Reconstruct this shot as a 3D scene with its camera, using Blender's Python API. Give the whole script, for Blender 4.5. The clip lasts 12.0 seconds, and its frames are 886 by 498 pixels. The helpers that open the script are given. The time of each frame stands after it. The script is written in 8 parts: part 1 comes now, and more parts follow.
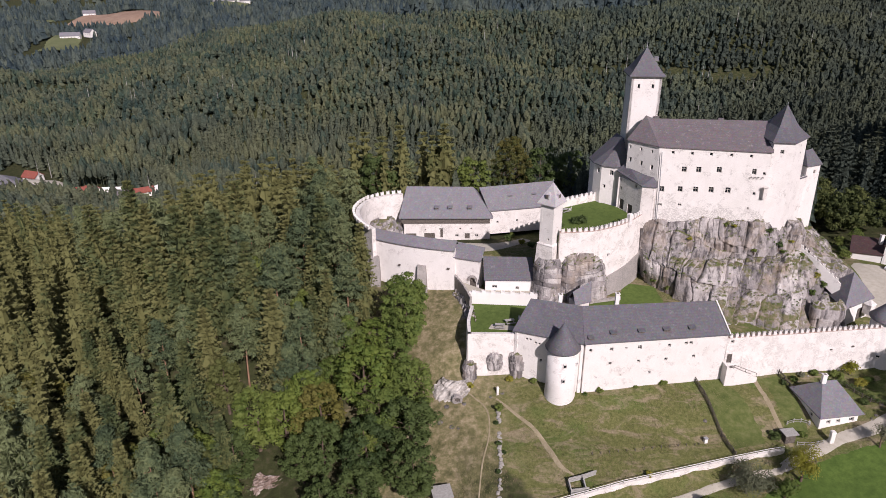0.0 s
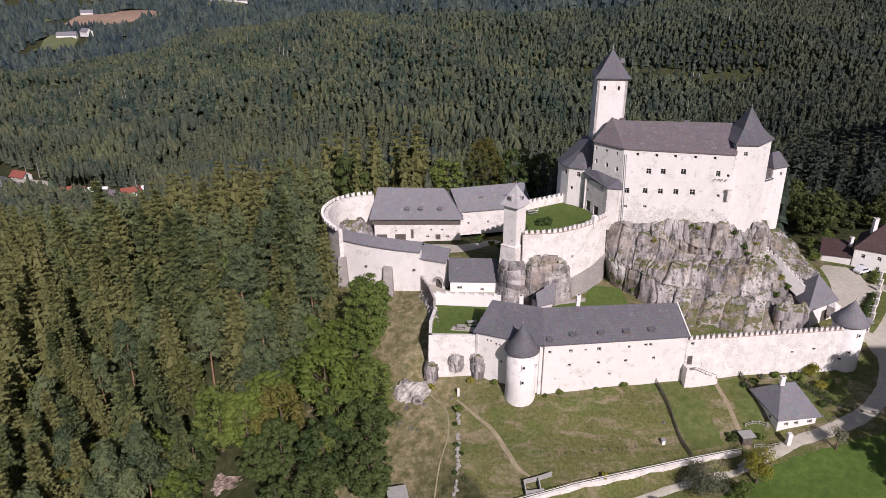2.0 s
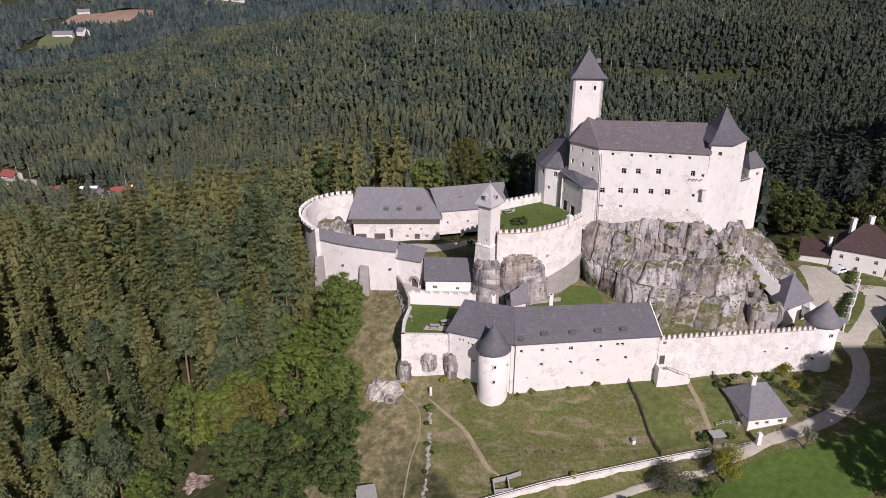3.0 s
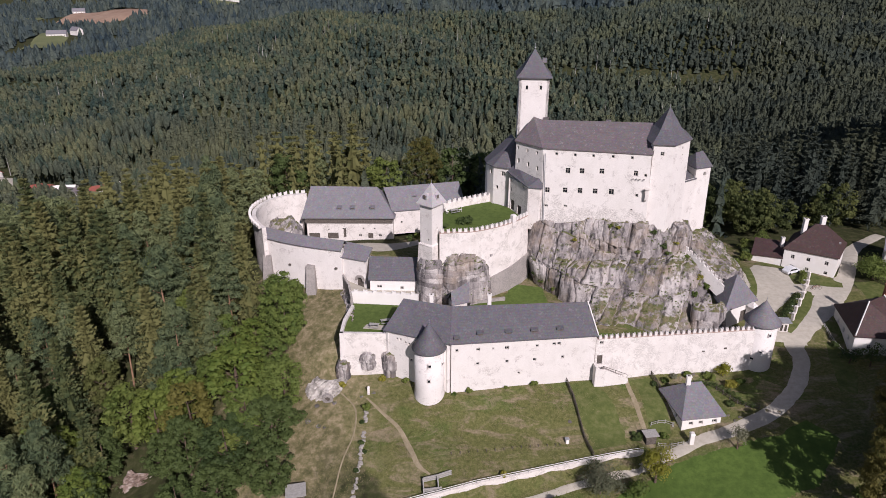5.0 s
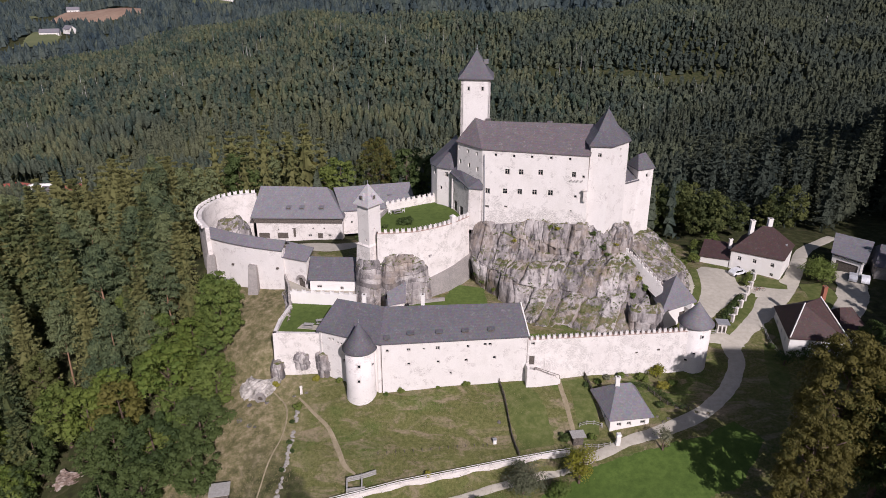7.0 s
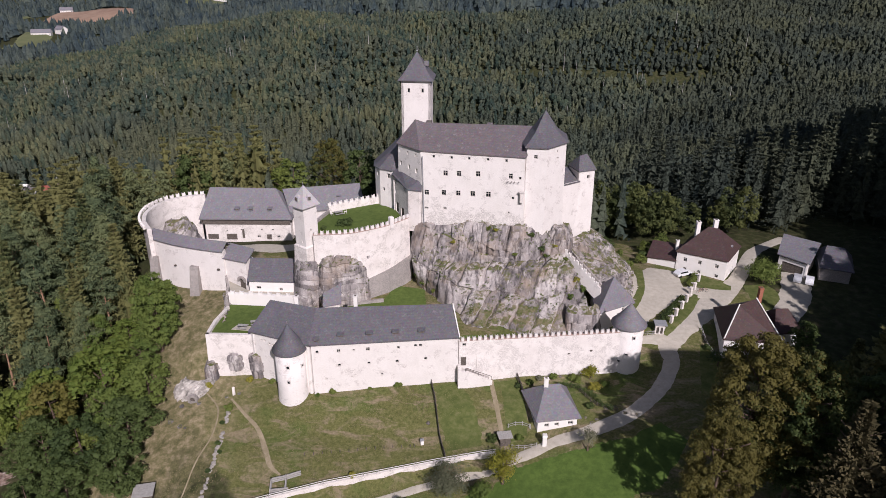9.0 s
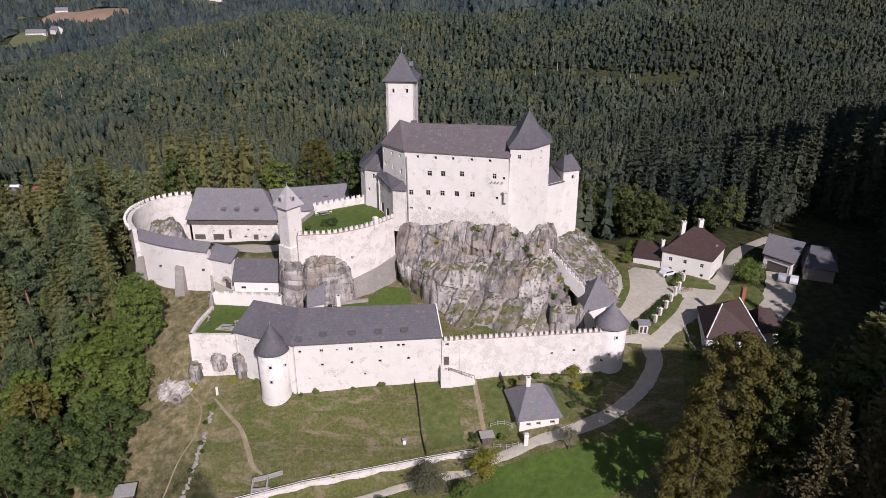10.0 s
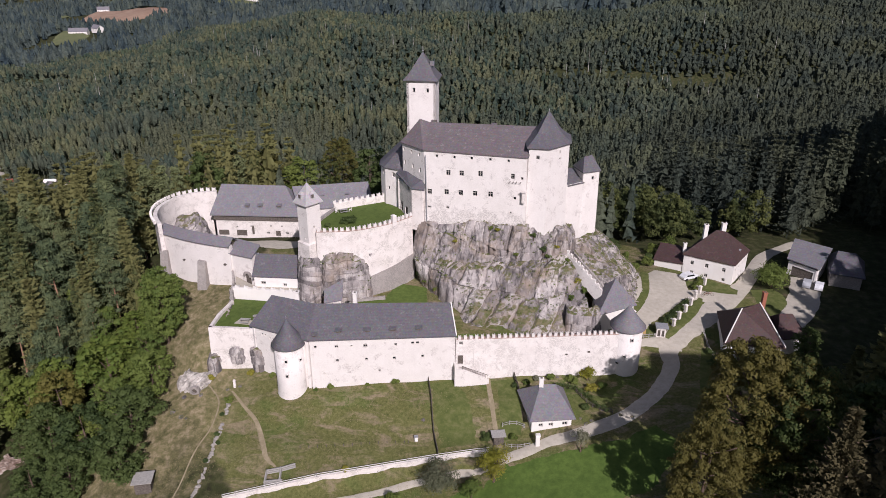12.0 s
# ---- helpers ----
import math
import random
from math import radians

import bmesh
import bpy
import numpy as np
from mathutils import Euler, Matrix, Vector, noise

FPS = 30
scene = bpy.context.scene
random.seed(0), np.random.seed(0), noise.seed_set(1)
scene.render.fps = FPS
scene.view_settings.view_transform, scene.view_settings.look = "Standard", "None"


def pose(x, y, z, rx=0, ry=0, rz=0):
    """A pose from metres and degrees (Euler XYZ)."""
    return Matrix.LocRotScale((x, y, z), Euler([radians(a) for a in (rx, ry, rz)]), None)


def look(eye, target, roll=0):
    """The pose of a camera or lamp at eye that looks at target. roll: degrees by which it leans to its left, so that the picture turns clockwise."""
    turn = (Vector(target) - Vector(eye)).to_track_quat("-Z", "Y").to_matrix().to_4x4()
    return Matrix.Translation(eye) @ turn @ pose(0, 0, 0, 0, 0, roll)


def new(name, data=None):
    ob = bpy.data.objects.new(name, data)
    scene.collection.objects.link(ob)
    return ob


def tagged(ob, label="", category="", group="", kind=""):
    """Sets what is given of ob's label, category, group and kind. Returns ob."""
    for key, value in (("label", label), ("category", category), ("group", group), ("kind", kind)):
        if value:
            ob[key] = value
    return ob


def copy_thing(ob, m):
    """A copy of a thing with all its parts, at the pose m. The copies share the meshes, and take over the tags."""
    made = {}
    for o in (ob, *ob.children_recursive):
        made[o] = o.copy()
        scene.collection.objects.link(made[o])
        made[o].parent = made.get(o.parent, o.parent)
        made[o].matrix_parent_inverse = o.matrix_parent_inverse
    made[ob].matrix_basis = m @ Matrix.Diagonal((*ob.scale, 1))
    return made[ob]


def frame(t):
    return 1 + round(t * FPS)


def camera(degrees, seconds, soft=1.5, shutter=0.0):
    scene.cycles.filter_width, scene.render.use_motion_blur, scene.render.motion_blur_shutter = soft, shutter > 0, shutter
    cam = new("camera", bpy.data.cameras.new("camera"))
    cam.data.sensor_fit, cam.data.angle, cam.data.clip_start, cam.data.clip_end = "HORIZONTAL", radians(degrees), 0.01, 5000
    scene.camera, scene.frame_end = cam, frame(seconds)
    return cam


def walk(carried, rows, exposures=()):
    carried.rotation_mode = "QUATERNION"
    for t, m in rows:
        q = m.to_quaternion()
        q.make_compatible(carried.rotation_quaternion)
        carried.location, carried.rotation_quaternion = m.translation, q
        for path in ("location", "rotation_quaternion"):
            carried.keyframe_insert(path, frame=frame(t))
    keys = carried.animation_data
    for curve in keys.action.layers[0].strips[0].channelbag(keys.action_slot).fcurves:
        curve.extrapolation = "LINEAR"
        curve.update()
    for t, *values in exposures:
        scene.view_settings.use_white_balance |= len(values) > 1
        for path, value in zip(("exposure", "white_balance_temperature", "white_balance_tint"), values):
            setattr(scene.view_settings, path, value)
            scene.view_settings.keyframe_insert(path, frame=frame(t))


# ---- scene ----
cam = camera(64.9, 12.0, 0.85)
PATH = [
    (0.0, pose(0.000, 0.000, 76.700, 65.800, 0.200, -0.100)),
    (0.5, pose(1.242, -0.001, 76.754, 65.800, 0.200, -0.100)),
    (1.0, pose(3.024, -0.004, 76.862, 65.800, 0.200, -0.100)),
    (1.5, pose(4.860, -0.061, 76.969, 65.800, 0.200, -0.100)),
    (2.0, pose(7.236, -0.116, 77.021, 65.800, 0.100, 0.000)),
    (2.5, pose(9.396, -0.170, 77.020, 65.800, 0.100, 0.000)),
    (3.0, pose(12.150, -0.221, 76.911, 65.800, 0.000, 0.000)),
    (5.0, pose(23.598, -0.382, 76.853, 65.800, -0.100, 0.100)),
    (5.5, pose(26.406, -0.437, 76.905, 65.800, -0.200, 0.100)),
    (6.0, pose(29.646, -0.494, 77.012, 65.800, -0.200, 0.100)),
    (6.5, pose(32.562, -0.549, 77.065, 65.800, -0.200, 0.200)),
    (7.0, pose(35.910, -0.604, 77.117, 65.800, -0.300, 0.200)),
    (9.0, pose(48.438, -0.832, 77.598, 65.800, -0.300, 0.200)),
    (9.5, pose(50.274, -0.997, 77.702, 65.800, -0.300, 0.100)),
    (10.0, pose(51.192, -1.160, 77.752, 65.800, -0.300, 0.000)),
    (10.5, pose(51.732, -1.322, 77.748, 65.800, -0.300, 0.000)),
    (11.0, pose(52.812, -1.484, 77.744, 65.800, -0.400, 0.000)),
    (11.5, pose(53.352, -1.593, 77.795, 65.800, -0.400, 0.300)),
    (11.7, pose(53.568, -1.636, 77.794, 65.800, -0.310, 1.840)),
    (11.8, pose(53.676, -1.658, 77.794, 65.800, -0.260, 2.350)),
    (12.0, pose(53.892, -1.701, 77.793, 65.800, -0.200, 2.700)),
]
walk(cam, PATH, [(0.0, 0.12, 6250, 22.0), (6.0, -0.02, 6160, 22.0), (12.0, 0.0, 6150, 22.0)])

# ---- light ----
SUN_AZ, SUN_EL = 160.0, 36.0
TO_SUN = Vector((math.sin(radians(SUN_AZ)) * math.cos(radians(SUN_EL)), math.cos(radians(SUN_AZ)) * math.cos(radians(SUN_EL)), math.sin(radians(SUN_EL))))
world = bpy.data.worlds.new("sky")
scene.world = world
world.use_nodes = True
sky = world.node_tree.nodes.new("ShaderNodeTexSky")
sky.sky_type, sky.sun_disc = "NISHITA", False
sky.sun_elevation, sky.sun_rotation = radians(SUN_EL), radians(SUN_AZ)
sky.air_density, sky.dust_density = 1.0, 1.5
world.node_tree.links.new(sky.outputs[0], world.node_tree.nodes["Background"].inputs[0])
world.node_tree.nodes["Background"].inputs[1].default_value = 0.058
sun = new("sun", bpy.data.lights.new("sun", "SUN"))
sun.data.energy, sun.data.angle, sun.data.color = 4.6, radians(0.55), (1.0, 0.95, 0.89)
sun.matrix_basis = look(tuple(TO_SUN * 300), (0, 0, 0))

# ---- materials ----


def material(name, build, rough=0.9, spec=0.2):
    m = bpy.data.materials.new(name)
    m.use_nodes = True
    nt = m.node_tree
    p = nt.nodes["Principled BSDF"]
    p.inputs["Roughness"].default_value = rough
    p.inputs["Specular IOR Level"].default_value = spec
    build(nt, p)
    return m


def coords(nt, scale=(1, 1, 1)):
    g = nt.nodes.new("ShaderNodeNewGeometry")
    mp = nt.nodes.new("ShaderNodeMapping")
    mp.inputs["Scale"].default_value = scale
    nt.links.new(g.outputs["Position"], mp.inputs["Vector"])
    return mp.outputs[0]


def noise_tex(nt, vec, scale, detail=5, rough=0.6, dist=0.0):
    n = nt.nodes.new("ShaderNodeTexNoise")
    n.inputs["Scale"].default_value, n.inputs["Detail"].default_value = scale, detail
    n.inputs["Roughness"].default_value, n.inputs["Distortion"].default_value = rough, dist
    nt.links.new(vec, n.inputs["Vector"])
    return n.outputs["Fac"]


def ramp(nt, fac, stops):
    r = nt.nodes.new("ShaderNodeValToRGB")
    while len(r.color_ramp.elements) < len(stops):
        r.color_ramp.elements.new(0.5)
    for e, (pos, col) in zip(r.color_ramp.elements, stops):
        e.position = pos
        e.color = (*col, 1) if len(col) == 3 else col
    nt.links.new(fac, r.inputs["Fac"])
    return r.outputs["Color"]


def mix(nt, fac, a, b, blend="MIX"):
    n = nt.nodes.new("ShaderNodeMix")
    n.data_type, n.blend_type = "RGBA", blend
    for sock, val in ((n.inputs["Factor"], fac), (n.inputs["A"], a), (n.inputs["B"], b)):
        if isinstance(val, (int, float)):
            sock.default_value = val
        elif isinstance(val, tuple):
            sock.default_value = (*val, 1)
        else:
            nt.links.new(val, sock)
    return n.outputs["Result"]


def bump(nt, p, height, strength, distance):
    b = nt.nodes.new("ShaderNodeBump")
    b.inputs["Strength"].default_value, b.inputs["Distance"].default_value = strength, distance
    nt.links.new(height, b.inputs["Height"])
    nt.links.new(b.outputs[0], p.inputs["Normal"])


def grey(*stops):
    return [(pos, (v, v, v)) for pos, v in stops]


def plaster(base, stain, stone, amount, foot=None, under=0.16):
    """Old lime plaster: base colour, blotches, streaks running down, stone showing where it has come off."""
    def build(nt, p):
        v = coords(nt)
        blotch = ramp(nt, noise_tex(nt, v, 0.35, 8, 0.65), grey((0.44, 0), (0.72, 0.75)))
        c = mix(nt, blotch, base, stain)
        streak = ramp(nt, noise_tex(nt, coords(nt, (1.3, 1.3, 0.12)), 1.0, 6, 0.6), grey((0.55, 0), (0.78, 0.5)))
        c = mix(nt, streak, c, stain)
        lost = noise_tex(nt, v, 0.5, 9, 0.72, 0.4)
        if foot:
            sep = nt.nodes.new("ShaderNodeSeparateXYZ")
            nt.links.new(v, sep.inputs[0])
            low = nt.nodes.new("ShaderNodeMapRange")
            low.inputs["From Min"].default_value, low.inputs["From Max"].default_value = foot, foot - 3.5
            low.inputs["To Min"].default_value, low.inputs["To Max"].default_value = 0.0, 0.16
            nt.links.new(sep.outputs["Z"], low.inputs["Value"])
            more = nt.nodes.new("ShaderNodeMath")
            nt.links.new(lost, more.inputs[0])
            nt.links.new(low.outputs[0], more.inputs[1])
            lost = more.outputs[0]
        bare = ramp(nt, lost, grey((amount - 0.01, under), (amount + 0.085, 0.92)))
        joints = nt.nodes.new("ShaderNodeTexVoronoi")
        joints.feature = "DISTANCE_TO_EDGE"
        joints.inputs["Scale"].default_value = 1.0
        nt.links.new(coords(nt, (1.7, 1.7, 3.9)), joints.inputs["Vector"])
        stones = mix(nt, ramp(nt, joints.outputs["Distance"], grey((0.03, 1), (0.1, 0))), stone, base)
        grain = noise_tex(nt, v, 5.0, 4)
        stones = mix(nt, ramp(nt, grain, grey((0.35, 0), (0.7, 0.7))), stones, stain)
        c = mix(nt, bare, c, stones)
        nt.links.new(c, p.inputs["Base Color"])
        bump(nt, p, mix(nt, bare, grain, joints.outputs["Distance"]), 0.45, 0.08)
    return build


def shingle(dark, light, moss, course=0.32):
    """Roof of slate or wooden shingles: courses down the slope, uneven pieces, pale lichen."""
    def build(nt, p):
        w = nt.nodes.new("ShaderNodeTexWave")
        w.wave_type, w.bands_direction, w.wave_profile = "BANDS", "Z", "SAW"
        w.inputs["Scale"].default_value, w.inputs["Distortion"].default_value = 0.314 / course, 0.7
        w.inputs["Detail"].default_value, w.inputs["Detail Scale"].default_value = 2, 2.5
        nt.links.new(coords(nt), w.inputs["Vector"])
        cell = nt.nodes.new("ShaderNodeTexVoronoi")
        cell.inputs["Scale"].default_value = 1.0
        nt.links.new(coords(nt, (3.2, 3.2, 1 / course * 1.3)), cell.inputs["Vector"])
        c = mix(nt, noise_tex(nt, coords(nt), 0.5, 7, 0.7), dark, light)
        c = mix(nt, 0.16, c, cell.outputs["Color"], "SOFT_LIGHT")
        c = mix(nt, ramp(nt, w.outputs["Fac"], grey((0.0, 0.22), (0.2, 0))), c, tuple(0.5 * x for x in dark))
        patch = ramp(nt, noise_tex(nt, coords(nt), 1.3, 8, 0.75, 0.5), grey((0.56, 0), (0.68, 0.75)))
        c = mix(nt, patch, c, moss)
        nt.links.new(c, p.inputs["Base Color"])
        bump(nt, p, w.outputs["Fac"], 0.3, 0.03)
    return build


def speckle(stops, scale=1.0, bump_d=0.03, big=0.0):
    def build(nt, p):
        n = noise_tex(nt, coords(nt), scale, 8, 0.68)
        c = ramp(nt, n, stops)
        if big:
            c = mix(nt, ramp(nt, noise_tex(nt, coords(nt), big, 4), grey((0.35, 0), (0.7, 0.45))), c, stops[0][1])
        nt.links.new(c, p.inputs["Base Color"])
        bump(nt, p, noise_tex(nt, coords(nt), scale * 6, 4), 0.4, bump_d)
    return build


def rock_look(nt, p):
    """Granite: mauve-grey slabs of differing tone, dark water streaks, tan stains, moss on what lies flat."""
    v = coords(nt)
    a = nt.nodes.new("ShaderNodeAttribute")
    a.attribute_name = "tone"
    c = ramp(nt, a.outputs["Fac"], [(0.1, (0.15, 0.135, 0.133)), (0.42, (0.3, 0.27, 0.262)), (0.62, (0.41, 0.372, 0.358)), (0.95, (0.5, 0.46, 0.435))])
    mottle = noise_tex(nt, v, 0.5, 9, 0.74)
    c = mix(nt, 1.0, c, ramp(nt, mottle, grey((0.3, 0.55), (0.5, 1.0), (0.7, 1.4))), "MULTIPLY")
    streak = noise_tex(nt, coords(nt, (0.85, 0.85, 0.06)), 1.0, 7, 0.64, 0.5)
    c = mix(nt, ramp(nt, streak, grey((0.38, 0.92), (0.51, 0.0))), c, (0.085, 0.076, 0.078))
    pale = noise_tex(nt, coords(nt, (1.1, 1.1, 0.09)), 1.0, 6, 0.6, 0.3)
    c = mix(nt, ramp(nt, pale, grey((0.56, 0), (0.68, 0.6))), c, (0.6, 0.56, 0.53))
    c = mix(nt, ramp(nt, noise_tex(nt, v, 0.3, 9, 0.72), grey((0.55, 0), (0.7, 0.75))), c, (0.11, 0.1, 0.1))
    c = mix(nt, ramp(nt, noise_tex(nt, v, 0.16, 8, 0.68), grey((0.5, 0), (0.66, 0.6))), c, (0.34, 0.26, 0.19))
    g = nt.nodes.new("ShaderNodeNewGeometry")
    sep = nt.nodes.new("ShaderNodeSeparateXYZ")
    nt.links.new(g.outputs["Normal"], sep.inputs[0])
    level = ramp(nt, sep.outputs["Z"], grey((0.55, 0), (0.8, 1)))
    green = ramp(nt, noise_tex(nt, v, 1.1, 7), [(0.35, (0.2, 0.165, 0.1)), (0.6, (0.1, 0.115, 0.04))])
    c = mix(nt, mix(nt, ramp(nt, noise_tex(nt, v, 0.6, 6), grey((0.44, 0), (0.53, 1))), (0, 0, 0), level), c, green)
    nt.links.new(c, p.inputs["Base Color"])
    bump(nt, p, noise_tex(nt, coords(nt, (1.5, 1.5, 0.8)), 1.6, 10, 0.8), 0.9, 0.3)


def leaf(colors, spread=0.16, fine=0.0, thin=0.35):
    """Foliage: colour by stand and by clump, twig texture, a little light through the leaves."""
    def build(nt, p):
        g = nt.nodes.new("ShaderNodeNewGeometry")
        o = nt.nodes.new("ShaderNodeObjectInfo")
        big = noise_tex(nt, coords(nt), spread, 2, 0.5)
        add = nt.nodes.new("ShaderNodeMath")
        add.operation = "MULTIPLY_ADD"
        nt.links.new(g.outputs["Random Per Island"], add.inputs[0])
        add.inputs[1].default_value = 0.3
        nt.links.new(big, add.inputs[2])
        add2 = nt.nodes.new("ShaderNodeMath")
        add2.operation = "MULTIPLY_ADD"
        nt.links.new(o.outputs["Random"], add2.inputs[0])
        add2.inputs[1].default_value = 0.52
        nt.links.new(add.outputs[0], add2.inputs[2])
        one = nt.nodes.new("ShaderNodeAttribute")
        one.attribute_name = "tree"
        add3 = nt.nodes.new("ShaderNodeMath")
        add3.operation = "MULTIPLY_ADD"
        nt.links.new(one.outputs["Fac"], add3.inputs[0])
        add3.inputs[1].default_value = 0.4
        nt.links.new(add2.outputs[0], add3.inputs[2])
        add2 = add3
        n = len(colors)
        c = ramp(nt, add2.outputs[0], [(0.35 + 0.7 * i / (n - 1), col) for i, col in enumerate(colors)])
        if fine:
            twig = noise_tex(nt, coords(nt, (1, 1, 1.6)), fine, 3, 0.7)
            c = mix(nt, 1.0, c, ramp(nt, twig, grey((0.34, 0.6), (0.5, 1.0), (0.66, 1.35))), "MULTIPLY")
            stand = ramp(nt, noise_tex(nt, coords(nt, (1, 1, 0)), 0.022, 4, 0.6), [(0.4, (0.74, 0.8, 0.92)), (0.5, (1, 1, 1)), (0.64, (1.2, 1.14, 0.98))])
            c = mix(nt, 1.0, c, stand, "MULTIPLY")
            bump(nt, p, twig, 0.9, 0.5)
        nt.links.new(c, p.inputs["Base Color"])
        t = nt.nodes.new("ShaderNodeBsdfTranslucent")
        nt.links.new(c, t.inputs["Color"])
        m = nt.nodes.new("ShaderNodeMixShader")
        m.inputs[0].default_value = thin
        nt.links.new(p.outputs[0], m.inputs[1])
        nt.links.new(t.outputs[0], m.inputs[2])
        nt.links.new(m.outputs[0], nt.nodes["Material Output"].inputs["Surface"])
    return build


def grass_look(nt, p):
    v = coords(nt)
    fine = noise_tex(nt, v, 1.8, 9, 0.75)
    green = ramp(nt, fine, [(0.3, (0.055, 0.068, 0.02)), (0.52, (0.124, 0.125, 0.044)), (0.74, (0.21, 0.188, 0.092))])
    lush = ramp(nt, fine, [(0.3, (0.05, 0.08, 0.018)), (0.7, (0.12, 0.155, 0.045))])
    dry = ramp(nt, fine, [(0.28, (0.14, 0.115, 0.07)), (0.7, (0.34, 0.265, 0.185))])
    c = mix(nt, ramp(nt, noise_tex(nt, coords(nt, (1, 1, 0.3)), 0.09, 6, 0.6), grey((0.52, 0), (0.64, 0.85))), green, lush)
    worn = ramp(nt, noise_tex(nt, coords(nt, (0.8, 1.7, 1)), 0.22, 9, 0.7, 0.9), grey((0.49, 0), (0.63, 0.86)))
    c = mix(nt, worn, c, dry)
    spots = ramp(nt, noise_tex(nt, v, 0.9, 7, 0.75, 0.4), grey((0.6, 0), (0.72, 0.6)))
    c = mix(nt, spots, c, (0.08, 0.085, 0.03))
    nt.links.new(c, p.inputs["Base Color"])
    bump(nt, p, noise_tex(nt, v, 4.0, 6), 0.9, 0.2)


def flat(col):
    return lambda nt, p: speckle([(0.3, tuple(0.8 * c for c in col)), (0.7, tuple(min(1, 1.12 * c) for c in col))], 2.5, 0.01)(nt, p)


WHITE = material("lime_plaster", plaster((0.742, 0.7, 0.666), (0.65, 0.61, 0.57), (0.46, 0.41, 0.39), 0.55))
OLD = material("worn_plaster", plaster((0.75, 0.70, 0.662), (0.6, 0.545, 0.5), (0.45, 0.415, 0.385), 0.5))
PALWALL = material("palace_plaster", plaster((0.742, 0.7, 0.664), (0.65, 0.61, 0.565), (0.41, 0.375, 0.355), 0.55, 27.5))
CURTAINWALL = material("coursed_rubble_wall", plaster((0.76, 0.715, 0.678), (0.63, 0.575, 0.535), (0.5, 0.465, 0.44), 0.47))
CLEAN = material("house_paint", plaster((0.755, 0.722, 0.688), (0.7, 0.66, 0.61), (0.5, 0.45, 0.4), 0.8, None, 0.0))
STONE = material("rubble_masonry", plaster((0.38, 0.345, 0.32), (0.28, 0.25, 0.23), (0.25, 0.23, 0.22), 0.42))
SLATE = material("slate_roof", shingle((0.085, 0.08, 0.09), (0.142, 0.135, 0.147), (0.2, 0.188, 0.192)), 0.75, 0.3)
GREYSHINGLE = material("weathered_shingle_roof", shingle((0.145, 0.138, 0.152), (0.222, 0.211, 0.224), (0.29, 0.277, 0.28)), 0.8)
BROWNROOF = material("brown_shingle_roof", shingle((0.118, 0.098, 0.103), (0.185, 0.158, 0.163), (0.31, 0.285, 0.285)), 0.8)
TILE = material("dark_tile_roof", shingle((0.05, 0.03, 0.028), (0.085, 0.05, 0.047), (0.12, 0.09, 0.085), 0.26), 0.7, 0.3)
REDTILE = material("red_tile_roof", shingle((0.2, 0.06, 0.045), (0.3, 0.095, 0.07), (0.28, 0.16, 0.12), 0.26), 0.7)
ROCK = material("granite_rock", rock_look, 0.95)
LAWN = material("mown_lawn", speckle([(0.3, (0.068, 0.1, 0.025)), (0.7, (0.125, 0.168, 0.044))], 1.2, 0.05, 0.2), 0.95, 0.1)
GARDEN = material("garden_grass", speckle([(0.3, (0.062, 0.08, 0.024)), (0.5, (0.105, 0.122, 0.038)), (0.72, (0.18, 0.168, 0.08))], 0.8, 0.06, 0.13), 0.95, 0.1)
LUSH = material("lush_grass", speckle([(0.3, (0.055, 0.092, 0.02)), (0.7, (0.11, 0.165, 0.036))], 0.9, 0.1, 0.15), 0.95, 0.1)
GRAVEL = material("pale_gravel", speckle([(0.3, (0.38, 0.345, 0.285)), (0.7, (0.53, 0.485, 0.41))], 1.0, 0.03, 0.12), 0.95, 0.1)
DIRT = material("trodden_dirt", speckle([(0.3, (0.2, 0.165, 0.1)), (0.7, (0.36, 0.3, 0.21))], 1.2, 0.04, 0.3), 1.0, 0.1)
TIMBER = material("grey_timber", speckle([(0.3, (0.06, 0.05, 0.043)), (0.7, (0.17, 0.145, 0.125))], 3.0, 0.02))
PALEWOOD = material("silvered_wood", speckle([(0.3, (0.26, 0.25, 0.235)), (0.7, (0.42, 0.4, 0.37))], 3.0, 0.02))
BARK = material("bark", speckle([(0.3, (0.06, 0.042, 0.032)), (0.7, (0.17, 0.12, 0.09))], 2.0, 0.05))
PINEBARK = material("pine_bark", speckle([(0.3, (0.16, 0.085, 0.05)), (0.7, (0.36, 0.23, 0.15))], 2.0, 0.05))
TILECAP = material("weathered_tile", speckle([(0.3, (0.3, 0.2, 0.165)), (0.7, (0.46, 0.36, 0.31))], 4.0, 0.02))
PALESHINGLE = material("pale_shingle_roof", shingle((0.36, 0.34, 0.345), (0.47, 0.445, 0.445), (0.5, 0.48, 0.46)), 0.8)
BRICK = material("brick", speckle([(0.3, (0.26, 0.09, 0.055)), (0.7, (0.4, 0.17, 0.11))], 5.0, 0.02))
FRAME = material("painted_window_frame", flat((0.5, 0.47, 0.43)), 0.6, 0.3)
LEAD = material("sheet_metal", flat((0.3, 0.3, 0.31)), 0.45, 0.5)
CARPAINT = material("white_car_paint", flat((0.75, 0.75, 0.76)), 0.25, 0.5)
SILVER = material("silver_car_paint", flat((0.42, 0.43, 0.45)), 0.25, 0.5)
RUBBER = material("rubber", flat((0.02, 0.02, 0.02)), 0.8)
